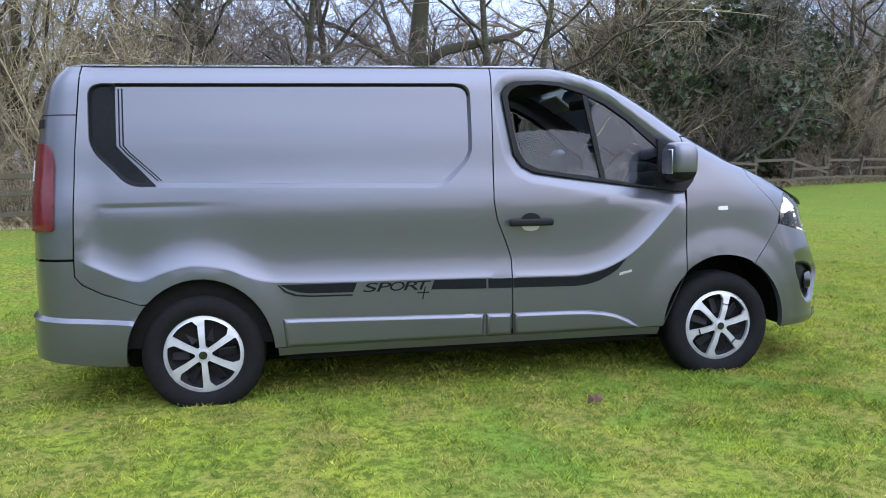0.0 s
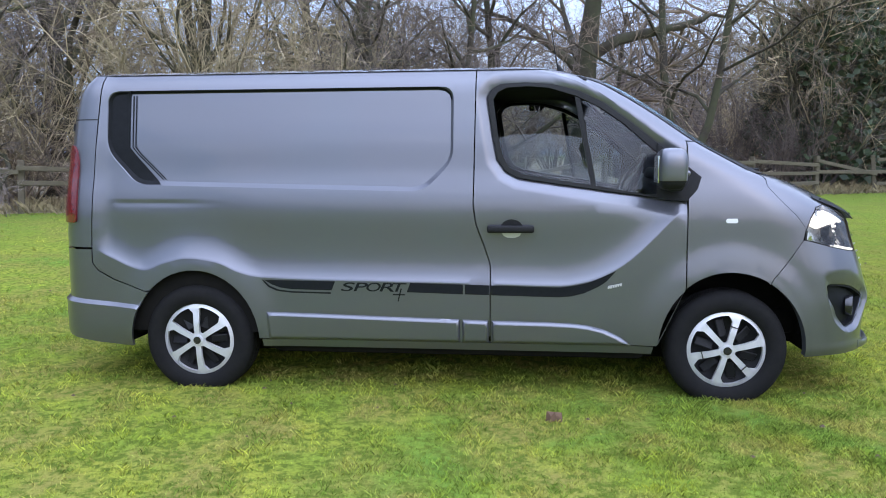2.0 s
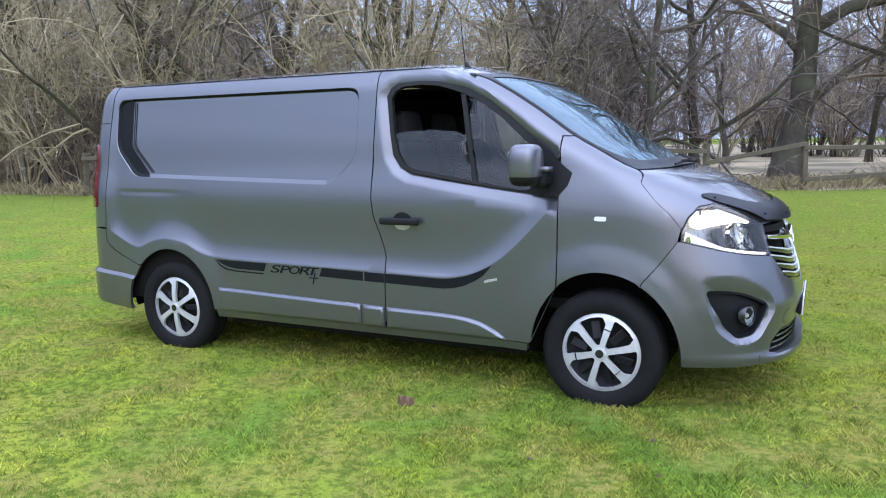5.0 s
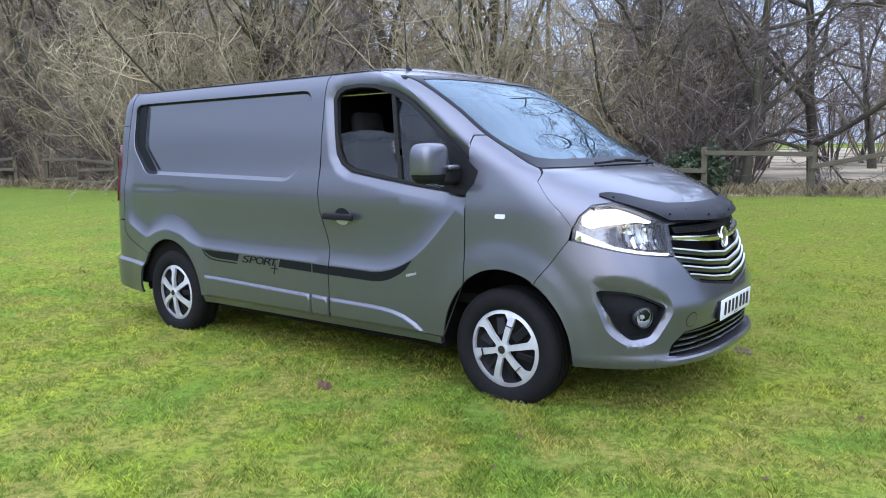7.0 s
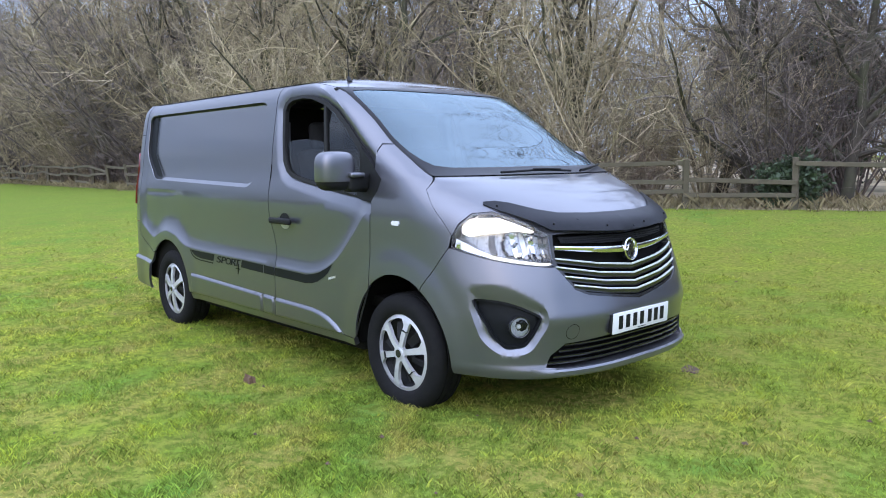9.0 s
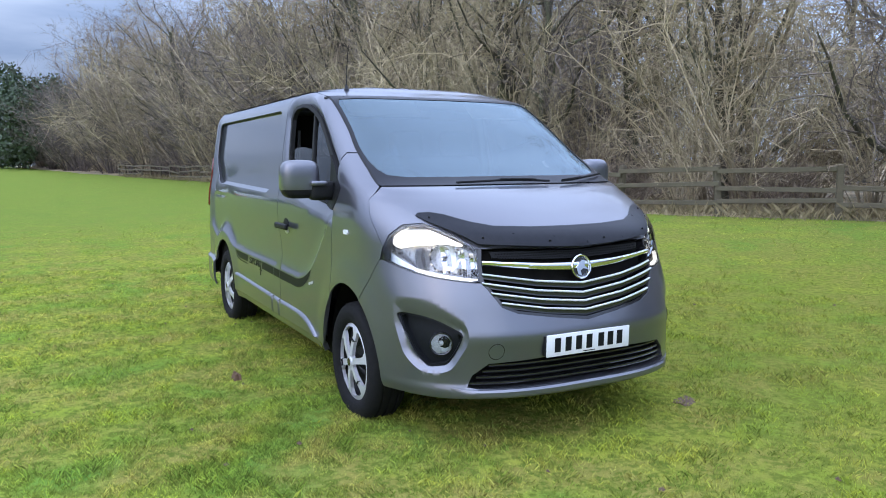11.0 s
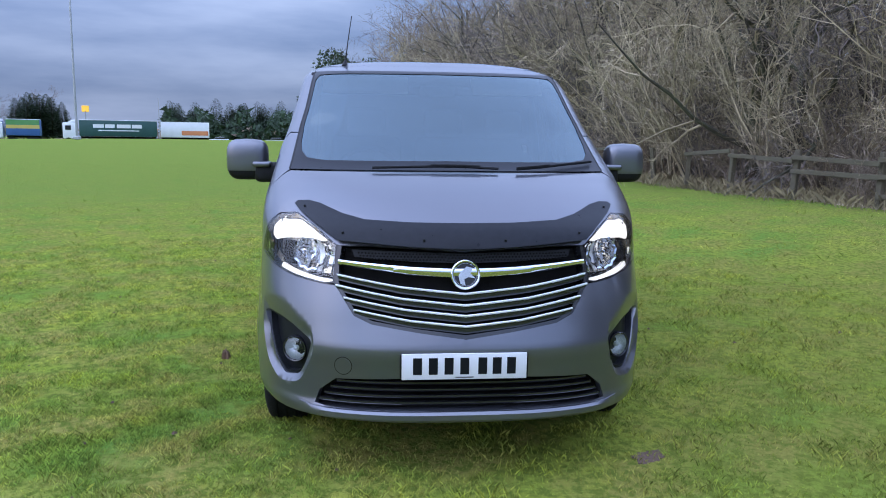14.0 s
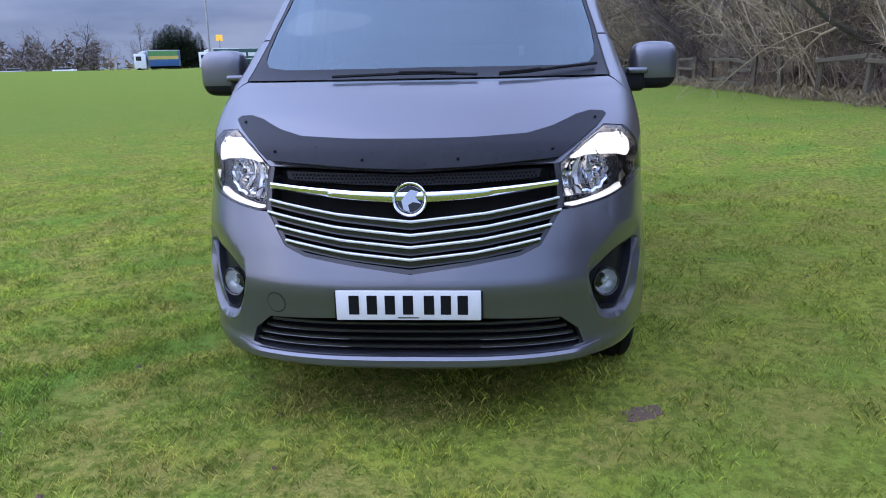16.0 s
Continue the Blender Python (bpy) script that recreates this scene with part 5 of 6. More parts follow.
# wheels
def wheel(cx, cy, sign, turn):
    m = Matrix.Translation((cx, cy, 0.315)) @ Matrix.Diagonal((1, sign, 1, 1))
    R, w = 0.336, 0.1025
    prof = [(0.212, -w + 0.035), (0.222, -w + 0.010), (0.242, -w - 0.002), (0.28, -w - 0.008), (0.305, -w), (0.322, -w + 0.012), (0.332, -w + 0.03), (R, -0.055)]
    for g in (-0.045, 0.0, 0.045):
        prof += [(R, g - 0.006), (R - 0.008, g - 0.004), (R - 0.008, g + 0.004), (R, g + 0.006)]
    prof += [(R, 0.055), (0.332, w - 0.03), (0.305, w), (0.25, w), (0.215, w - 0.02)]
    v, f = lathe(prof, 72)
    tyre = part("wheel", mesh_of("wheel", [m @ Vector(q) for q in v], [g if sign > 0 else g[::-1] for g in f], RUBBER, 40), RUBBER, van, "black tyre with silver six-spoke wheel trim")
    v, f = lathe([(0.0, -0.045), (0.06, -0.045), (0.14, -0.03), (0.19, -0.045), (0.208, -0.07), (0.218, -0.075), (0.218, 0.0)], 48)
    part("rim", mesh_of("rim", [m @ Vector(q) for q in v], f, BLACK, 40), BLACK, tyre)
    # the trim: a disc with six pockets cut through
    outer = [(0.218 * math.cos(a), 0.218 * math.sin(a)) for a in np.linspace(0, 2 * math.pi, 73)[:-1]]
    holes = []
    for k in range(6):
        a = radians(turn + 60 * k + 30)
        lo, hi = a - radians(30), a + radians(30)
        pk = [(r, lo + math.asin(w / r)) for r, w in ((0.046, 0.0155), (0.10, 0.0165), (0.165, 0.0185), (0.196, 0.044))]
        pk += [(0.1975, lo + math.asin(0.05 / 0.1975) + (hi - lo - math.asin(0.05 / 0.1975) - math.asin(0.03 / 0.1975)) * t) for t in np.linspace(0, 1, 6)]
        pk += [(r, hi - math.asin(w / r)) for r, w in ((0.194, 0.021), (0.10, 0.0165), (0.046, 0.0155))]
        holes.append(rounded([(r * math.cos(t), r * math.sin(t)) for r, t in pk], 0.005, 2))
    p2, t2 = fill(outer, holes, gap=0.02)

    def dish(x, z):
        r = math.hypot(x, z)
        return -0.093 - 0.014 * step(0.0, 0.10, 0.19 - r) * (1 if r > 0.03 else 1) + 0.012 * step(0.19, 0.218, r)
    used = sorted({i for g in t2 for i in g})
    bk = {u: k for k, u in enumerate(used)}
    vv = [(p2[u][0], dish(*p2[u]), p2[u][1]) for u in used]
    n = len(vv)
    tri = [tuple(bk[i] for i in g) for g in t2]
    tri = [g if np.cross(np.subtract((vv[g[1]][0], vv[g[1]][2]), (vv[g[0]][0], vv[g[0]][2])), np.subtract((vv[g[2]][0], vv[g[2]][2]), (vv[g[0]][0], vv[g[0]][2]))) > 0 else g[::-1] for g in tri]
    cnt = {(g[i], g[(i + 1) % 3]) for g in tri for i in range(3)}
    rim_e = [(a, b) for a, b in cnt if (b, a) not in cnt]
    vv += [(x * 0.995, y + 0.02, z * 0.995) for x, y, z in vv]
    ff = tri + [(b, a, a + n, b + n) for a, b in rim_e]
    trim = part("wheel_trim", mesh_of("wheel_trim", [m @ Vector(q) for q in vv], [g if sign > 0 else g[::-1] for g in ff], ALLOY, 35), ALLOY, tyre, "silver six-spoke wheel trim")
    v, f = lathe([(0.0, -0.115), (0.02, -0.115), (0.026, -0.112), (0.031, -0.1125), (0.034, -0.108), (0.034, -0.09)], 28)
    part("hub_cap", mesh_of("hub_cap", [m @ Vector(q) for q in v], f, ALLOY, 40), ALLOY, trim)
    v, f = lathe([(0.0, -0.117), (0.023, -0.1158)], 24)
    part("hub_badge", mesh_of("hub_badge", [m @ Vector(q) for q in v], f, GLOSS, 40), GLOSS, trim)
    # ties that hold the trim
    for k in (1, 3, 5) if cx == 0.0 else ():
        c = Matrix.Rotation(-radians(turn + 60 * k), 4, "Y") @ pose(0.138, -0.1, 0.0)
        v, f = shape(box(bmesh.new(), c, 0.004, 0.022, 0.040, 0.001, 1))
        part("cable_tie", mesh_of("cable_tie", [m @ Vector(q) for q in v], f, BLACK), BLACK, trim)
    # dark vanes in the pockets
    for k in range(6):
        a = radians(turn + 60 * k + 30)
        c = Matrix.Rotation(-a, 4, "Y") @ pose(0.125, -0.066, 0.0, 22, 0, 12)
        v, f = shape(box(bmesh.new(), c, 0.10, 0.012, 0.05, 0.004, 1))
        part("vane", mesh_of("vane", [m @ Vector(q) for q in v], f, BLACK), BLACK, trim)


wheel(0.0, -0.8115, 1, 14)
wheel(-3.098, -0.816, 1, 33)
wheel(0.0, 0.8115, -1, 40)
wheel(-3.098, 0.816, -1, 5)

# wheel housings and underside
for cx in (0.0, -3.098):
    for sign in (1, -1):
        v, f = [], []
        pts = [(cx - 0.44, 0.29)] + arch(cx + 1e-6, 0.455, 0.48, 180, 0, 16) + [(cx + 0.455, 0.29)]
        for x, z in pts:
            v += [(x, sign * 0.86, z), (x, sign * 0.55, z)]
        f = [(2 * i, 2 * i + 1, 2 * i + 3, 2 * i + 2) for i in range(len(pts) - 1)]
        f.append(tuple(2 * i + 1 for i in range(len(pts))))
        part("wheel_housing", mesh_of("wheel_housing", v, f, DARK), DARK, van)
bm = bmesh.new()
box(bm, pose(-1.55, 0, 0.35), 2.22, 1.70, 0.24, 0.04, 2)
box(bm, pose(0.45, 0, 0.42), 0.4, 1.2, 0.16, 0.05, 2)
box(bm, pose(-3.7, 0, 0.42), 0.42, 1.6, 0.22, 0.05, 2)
# this block is hung low to deepen the shade under the van
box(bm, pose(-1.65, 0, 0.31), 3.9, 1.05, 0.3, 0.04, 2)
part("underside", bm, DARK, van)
# dark inner shell added behind the joints to keep light out
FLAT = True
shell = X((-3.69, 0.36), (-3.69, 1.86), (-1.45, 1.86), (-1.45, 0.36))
panel("inner_shell", shell, DARK, van, gap=0.12, out=-0.055, thick=0.0, mirror="pair")
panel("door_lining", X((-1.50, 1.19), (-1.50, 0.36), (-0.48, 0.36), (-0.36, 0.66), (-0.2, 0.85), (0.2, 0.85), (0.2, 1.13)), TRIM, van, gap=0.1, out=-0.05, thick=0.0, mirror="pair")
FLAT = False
panel("nose_shell", X((0.1, 0.85), (0.1, 1.13), (0.33, 1.13)) + Y((-0.6, 1.08), (0.0, 1.06)) + [mid(0.9), mid(0.5), mid(0.32)] + Y((0.0, 0.30), (-0.6, 0.30), (-0.84, 0.34)) + X((0.43, 0.4), (0.42, 0.62), (0.34, 0.78)), DARK, van, gap=0.08, out=-0.10, thick=0.0, mirror="one")
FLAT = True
panel("rear_shell", X((-3.69, 0.36), (-3.69, 1.86)) + [(back(1), V(1.86)), (back(1), V(0.36))], DARK, van, gap=0.12, out=-0.03, thick=0.0, mirror="pair")

# ---- the cab ----
bm = box(bmesh.new(), pose(-1.52, 0, 1.06), 0.04, 1.5, 1.42, 0.01, 1)
part("bulkhead", bm, DARK, van)
bm = box(bmesh.new(), pose(-0.75, 0, 0.55), 1.5, 1.6, 0.06)
part("cab_floor", bm, DARK, van)
bm = box(bmesh.new(), pose(-1.15, 0, 1.845), 0.72, 1.5, 0.02, 0.008, 1)
part("headlining", bm, SEAT, van)
dash = bmesh.new()
box(dash, pose(-0.10, 0, 1.13, 0, 4, 0), 0.62, 1.6, 0.26, 0.06, 4)
box(dash, pose(-0.27, -0.40, 1.27, 0, 20, 0), 0.22, 0.42, 0.08, 0.03, 3)
box(dash, pose(-0.32, 0.0, 0.95, 0, 8, 0), 0.2, 0.36, 0.45, 0.04, 3)
part("dashboard", dash, TRIM, van)
pts = [(0.19 * math.cos(a), 0.19 * math.sin(a), 0) for a in np.linspace(0, 2 * math.pi, 33)]
tv, tf = tube(pts, [0.016] * len(pts), 8, False)
wm = pose(-0.50, -0.40, 1.24, 0, -62, 0)
hubv = shape(box(bmesh.new(), pose(0, 0, -0.02), 0.12, 0.16, 0.05, 0.02, 3))
sp1 = shape(box(bmesh.new(), pose(0, 0, -0.01), 0.04, 0.36, 0.02, 0.006, 2))
sp2 = shape(box(bmesh.new(), pose(-0.09, 0, -0.01), 0.18, 0.05, 0.02, 0.006, 2))
v, f = join((tv, tf), hubv, sp1, sp2)
part("steering_wheel", mesh_of("steering_wheel", [wm @ Vector(q) for q in v], f, BLACK, 45), BLACK, van, "black steering wheel")


def cab_seat(y, wide):
    bm = bmesh.new()
    box(bm, pose(-1.05, y, 0.82, 0, -8, 0), 0.52, wide, 0.16, 0.05, 4)
    seat = part("cab_seat", bm, SEAT, van, "dark cloth cab seat")
    n = 1 if wide < 0.6 else 2
    part("seat_back", box(bmesh.new(), pose(-1.335, y, 1.17, 0, -14, 0), 0.14, wide * 0.96, 0.62, 0.05, 4), SEAT, seat)
    part("seat_base", box(bmesh.new(), pose(-1.08, y, 0.66), 0.42, wide * 0.85, 0.2, 0.02, 2), BLACK, seat)
    for k in range(n):
        yy = y + (k - (n - 1) / 2) * wide / 2
        part("headrest", box(bmesh.new(), pose(-1.425, yy, 1.575, 0, -12, 0), 0.10, 0.27, 0.19, 0.045, 4), SEAT, seat)


cab_seat(-0.42, 0.5)
cab_seat(0.33, 0.86)
for y, w in ((-0.42, 0.50), (0.42, 0.42)):
    part("sun_visor", box(bmesh.new(), pose(-0.63, y, 1.775, 0, 38, 0), 0.16, w, 0.018, 0.007, 2), VISOR, van, "pale folded sun visor")
part("inner_mirror", box(bmesh.new(), pose(-0.60, 0.0, 1.74, 0, 0, 10), 0.03, 0.22, 0.07, 0.012, 3), BLACK, van)
part("windscreen_sticker", box(bmesh.new(), pose(-0.02, 0.42, 1.415, 0, -50, 0), 0.002, 0.022, 0.06), PLATE, van)
belt_v, belt_f = tube([(-1.40, -0.74, 1.66), (-1.38, -0.76, 1.3), (-1.30, -0.74, 0.85)], [0.012] * 3, 6)
part("seat_belt", mesh_of("seat_belt", belt_v, belt_f, TRIM), TRIM, van)

# ---- trees ----
def grow(rng, height, girth, spread, levels, twigs, droop=0.0, fork=0.3, sides=(9, 6, 4, 3, 3)):
    """Limbs of a bare tree: lists of trunk and twig shapes, grown from the ground up."""
    stout, fine = [[], []], [[], []]

    def add(store, pts, radii, n):
        v, f = tube(pts, radii, n, False)
        k = len(store[0])
        store[0] += [tuple(q) for q in v]
        store[1] += [tuple(k + i for i in g) for g in f]

    def ribbon(store, pts, r):
        """A twig as a thin bent blade with a point."""
        d = pts[2] - pts[0]
        w = d.cross(Vector(rng.normal(0, 1, 3)))
        w = w.normalized() * r
        k = len(store[0])
        store[0] += [tuple(pts[0] - w), tuple(pts[0] + w), tuple(pts[1] + w * 0.8), tuple(pts[1] - w * 0.8), tuple(pts[2])]
        store[1] += [(k, k + 1, k + 2, k + 3), (k + 3, k + 2, k + 4)]

    def limb(p, d, length, r, level):
        n = (8, 6, 4, 2, 2)[level]
        pts, radii = [p.copy()], [r]
        q, way = p.copy(), d.copy()
        bend = (0.09, 0.2, 0.26, 0.3, 0.34)[level]
        for i in range(n):
            way = way + Vector(rng.normal(0, bend, 3)) + Vector((0, 0, 0.06 if level < 2 else -droop))
            way.normalize()
            q = q + way * (length / n)
            pts.append(q.copy())
            radii.append(r * (1 - 0.78 * (i + 1) / n) if level else r * (1 - 0.6 * (i + 1) / n))
        if level == 0:
            radii[0] *= 1.45
        if level == 4 or (level == 3 and levels == 3):
            ribbon(fine, pts, max(r, 0.0048 if level == 4 else 0.009))
        else:
            add(stout if level < 2 else fine, pts, radii, sides[level])
        if level >= levels:
            return
        count = (spread[0], spread[1], spread[2], twigs)[level]
        for k in range(count):
            t = (fork if level == 0 else 0.2) + (0.98 - (fork if level == 0 else 0.2)) * (k + rng.uniform(0, 0.9)) / count
            i = min(int(t * n), n - 1)
            base = pts[i].lerp(pts[i + 1], t * n - i)
            axis_dir = (pts[i + 1] - pts[i]).normalized()
            side_dir = axis_dir.cross(Vector(rng.normal(0, 1, 3)))
            side_dir.normalize()
            a = rng.uniform(0.5, 1.15)
            nd = axis_dir * math.cos(a) + side_dir * math.sin(a)
            if level == 0:
                nd.z = max(nd.z, 0.05)
            nd.normalize()
            rr = radii[i] * (0.62, 0.5, 0.5, 0.5)[level] * rng.uniform(0.7, 1.1)
            ll = length * (0.62, 0.56, 0.52, 0.58)[level] * rng.uniform(0.6, 1.15) * (1.15 - 0.45 * t)
            limb(base, nd, ll, max(rr, 0.0045), level + 1)

    limb(Vector((0, 0, -0.25)), Vector((rng.normal(0, 0.08), rng.normal(0, 0.08), 1)).normalized(), height * 0.72, girth, 0)
    return stout, fine


def make_tree(name, seed, height, girth, spread, twigs, bark, twig, label, droop=0.0, fork=0.3, levels=4, category="tree"):
    rng = np.random.default_rng(seed)
    stout, fine = grow(rng, height, girth, spread, levels, twigs, droop, fork)
    root = new(name)
    tagged(root, label, category)
    part("trunk", mesh_of("trunk", *stout, bark, 60), bark, root)
    part("crown", mesh_of("crown", *fine, twig), twig, root)
    return root


def make_shrub(name, seed, height, stems, twigs, twig, label, lean=0.5):
    """A thicket of many thin stems from one stool."""
    rng = np.random.default_rng(seed)
    store = [[], []]
    for s in range(stems):
        a, l = rng.uniform(0, 6.28), rng.uniform(0.1, lean)
        d = Vector((math.cos(a) * l, math.sin(a) * l, 1)).normalized()
        q = Vector((math.cos(a) * 0.3 * rng.uniform(0, 1), math.sin(a) * 0.3 * rng.uniform(0, 1), -0.1))
        n, ln = 5, height * rng.uniform(0.55, 1.1)
        pts = [q.copy()]
        for i in range(n):
            d = (d + Vector(rng.normal(0, 0.16, 3))).normalized()
            q = q + d * ln / n
            pts.append(q.copy())
        r = 0.022 * rng.uniform(0.5, 1.2)
        shapes = [tube(pts, [r * (1 - 0.8 * i / n) for i in range(n + 1)], 3, False)]
        for k in range(twigs):
            i = rng.integers(1, n)
            b = pts[i].lerp(pts[i + 1], rng.uniform(0, 1))
            w = (d + Vector(rng.normal(0, 0.8, 3))).normalized()
            m = b + w * rng.uniform(0.15, 0.4) * height * 0.35
            e = m + (w + Vector(rng.normal(0, 0.5, 3))).normalized() * rng.uniform(0.15, 0.4) * height * 0.3
            c = (e - b).cross(Vector(rng.normal(0, 1, 3))).normalized() * rng.uniform(0.004, 0.0065)
            shapes.append(([b - c, b + c, m + c * 0.8, m - c * 0.8, e], [(0, 1, 2, 3), (3, 2, 4)]))
        for v, f in shapes:
            k = len(store[0])
            store[0] += [tuple(x) for x in v]
            store[1] += [tuple(k + j for j in g) for g in f]
    root = new(name, mesh_of(name, *store, twig))
    return tagged(root, label, "shrub", kind="stuff")


oak = make_tree("oak_tree", 3, 13.0, 0.36, (10, 9, 8), 9, BARK, TWIG, "large bare oak with a thick mossy trunk and wide limbs", fork=0.2)
ash = make_tree("ash_tree", 8, 13.0, 0.13, (11, 8, 7), 8, BARK, TWIG, "tall slender bare tree with grey-brown bark", fork=0.25)
thorn = make_tree("thorn_tree", 12, 8.0, 0.12, (11, 9, 7), 9, BARK, PURPLE, "low bare tree with a dense tangle of purplish twigs", droop=0.07, fork=0.14)
willow = make_tree("willow_tree", 21, 10.0, 0.15, (12, 9, 7), 8, BARK, WILLOW, "bare tree with pale mossy drooping twigs", droop=0.1, fork=0.12)
birch = make_tree("alder_tree", 33, 12.0, 0.10, (14, 8, 6), 8, BARK, WILLOW, "thin bare tree with pale upright stems", droop=-0.04, fork=0.2)
maple = make_tree("maple_tree", 47, 11.0, 0.17, (10, 9, 7), 8, BARK, TWIG, "spreading bare tree forking low into several limbs", fork=0.1)
# deep trees and the thicket get darker twigs for the shade inside the wood
ash_far = make_tree("ash_tree", 9, 13.0, 0.12, (11, 8, 11), 8, BARK, PURPLE, "slender bare tree deep in the wood", fork=0.2, levels=3)
maple_far = make_tree("maple_tree", 48, 11.0, 0.15, (11, 9, 10), 8, BARK, PURPLE, "bare tree with brown branches far off", fork=0.12, levels=3)
bramble = make_shrub("bare_shrub", 5, 2.8, 30, 40, PURPLE, "dense bare purplish undergrowth behind the fence")
hazel = make_shrub("hazel_shrub", 6, 4.8, 28, 44, WILLOW, "tall bare pale-stemmed shrub behind the fence")
thicket = make_shrub("thicket", 16, 4.4, 30, 44, PURPLE, "tall tangled brown thicket under the trees", 0.8)
scrub = make_shrub("scrub", 7, 1.8, 30, 34, TWIG, "low brown leafless scrub at the wood's edge", 1.0)

rng = np.random.default_rng(77)
first = {}


def plant(ob, x, y, scale=1.0, turn=None):
    """Sets the tree itself at its first place, and copies at the others."""
    turn = rng.uniform(0, 360) if turn is None else turn
    m = pose(x, y, ground_z(x, y) - 0.02, 0, 0, turn)
    if ob.name not in first:
        first[ob.name] = ob
        ob.matrix_world = m
        ob.scale = (scale,) * 3
        return ob
    c = copy_thing(ob, m)
    c.scale = (scale,) * 3
    return c


plant(oak, 0.2, 15.5, 1.0, 130)
for x, y, kind, s in ((-10.6, 10.6, maple, 1.1), (-14.6, 9.3, willow, 1.05), (-13.2, 9.6, willow, 0.95), (-17.4, 8.6, birch, 0.9), (-33, 8.8, maple, 0.9), (-37, 8.8, ash, 0.8),
                      (-2.7, 12.7, thorn, 1.0), (-4.4, 12.0, thorn, 1.05), (2.9, 15.6, ash, 0.95), (3.4, 15.9, ash, 1.05), (6.6, 18.3, birch, 1.1), (7.9, 18.4, birch, 1.0),
                      (8.5, 19.4, ash, 1.1), (18, 22.0, maple, 1.1), (17.4, 23.4, ash, 1.0), (-7.5, 10.2, willow, 0.9), (-12.4, 9.0, thorn, 1.1), (-18.3, 9.4, willow, 1.1),
                      (-22.5, 9.2, maple, 1.3), (-26.5, 9.4, willow, 1.35), (-1.8, 15.6, thorn, 1.2), (-6.2, 14.2, ash, 1.0), (12.5, 19.5, thorn, 1.1), (22, 24.5, willow, 1.1),
                      (26, 27, maple, 1.2), (-43, 8.6, willow, 1.3), (-49, 8.3, maple, 1.3), (-56, 7.4, willow, 1.35), (-64, 6.2, maple, 1.3), (-72, 5.2, willow, 1.3), (-80, 4.0, maple, 1.2), (-90, 2.8, willow, 1.2)):
    plant(kind, x, y, s)
pale, dull = (ash, willow, birch, maple, thorn, willow), (ash, thorn, ash, maple, thorn)
for lo, hi, gap, deep in ((3.0, 7.0, 3.8, False), (7.5, 13.0, 5.0, False), (13.5, 22, 3.6, True), (24, 44, 5.5, True)):
    x = -75.0
    while x < 36:
        d = rng.uniform(lo, hi)
        near_oak = -2.5 < x < 6.5 and not deep
        if not near_oak and math.hypot(x - 0.9, FENCE(x) + d - 15.8) > 3.2:
            ob = (ash_far, maple_far)[rng.integers(2)] if deep else (dull[rng.integers(5)] if x > 2 else pale[rng.integers(6)])
            plant(ob, x, FENCE(x) + d, rng.uniform(0.85, 1.15) * (1.25 if x < -15 else 1.0))
        x += gap * rng.uniform(0.6, 1.5) * (1 if x > -45 else 1.6)
x = -105.0
while x < 36:
    if -42 < x < -7 and rng.uniform() < 0.4:
        plant((scrub, bramble, hazel)[rng.integers(3)], x, FENCE(x) + rng.uniform(0.4, 0.9), rng.uniform(0.4, 0.8))
    if -3.2 < x < 6:
        if rng.uniform() < 0.45:
            plant(scrub, x, FENCE(x) + rng.uniform(0.4, 1.6), rng.uniform(0.4, 0.75))
        x += rng.uniform(0.7, 1.7)
        continue
    plant( (bramble, hazel, scrub, thicket)[rng.integers(4)], x, FENCE(x) + rng.uniform(0.9, 3.5), rng.uniform(0.75, 1.25))
    if rng.uniform() < 0.8:
        plant((hazel, thicket)[rng.integers(2)], x + rng.uniform(-1, 1), FENCE(x) + rng.uniform(3, 8), rng.uniform(0.9, 1.5))
    if rng.uniform() < 0.45 and not -6 < x < 7:
        plant((hazel, thicket, bramble)[rng.integers(3)], x + rng.uniform(-1, 1), FENCE(x) + rng.uniform(8, 24), rng.uniform(1.1, 1.7))
    x += rng.uniform(0.7, 1.7) * (1 if x > -40 else 2)

# the wood closes to a dense brown mass towards its far end
x = -94.0
while x < -24:
    plant((thicket, thicket, hazel)[rng.integers(3)], x, FENCE(x) + rng.uniform(1.0, 5.0), rng.uniform(1.7, 2.7))
    plant((maple_far, ash_far)[rng.integers(2)], x, FENCE(x) + rng.uniform(3.0, 12.0), rng.uniform(1.0, 1.4))
    x += rng.uniform(1.2, 2.2)
x = -36.0
while x < -5:
    plant((hazel, scrub)[rng.integers(2)], x, FENCE(x) + rng.uniform(1.2, 3.0), rng.uniform(0.9, 1.5))
    x += rng.uniform(1.2, 2.4)
# the far side of the straw field, seen through the gap in the undergrowth
for k in range(36):
    x = -5 + 1.1 * k + rng.uniform(-0.6, 0.6)
    plant((ash_far, maple_far)[k % 2], x, FENCE(x) + rng.uniform(26, 48), rng.uniform(0.8, 1.15))
    plant((thicket, hazel, thicket)[k % 3], x + rng.uniform(-0.6, 0.6), FENCE(x) + rng.uniform(24, 34), rng.uniform(1.2, 1.9))


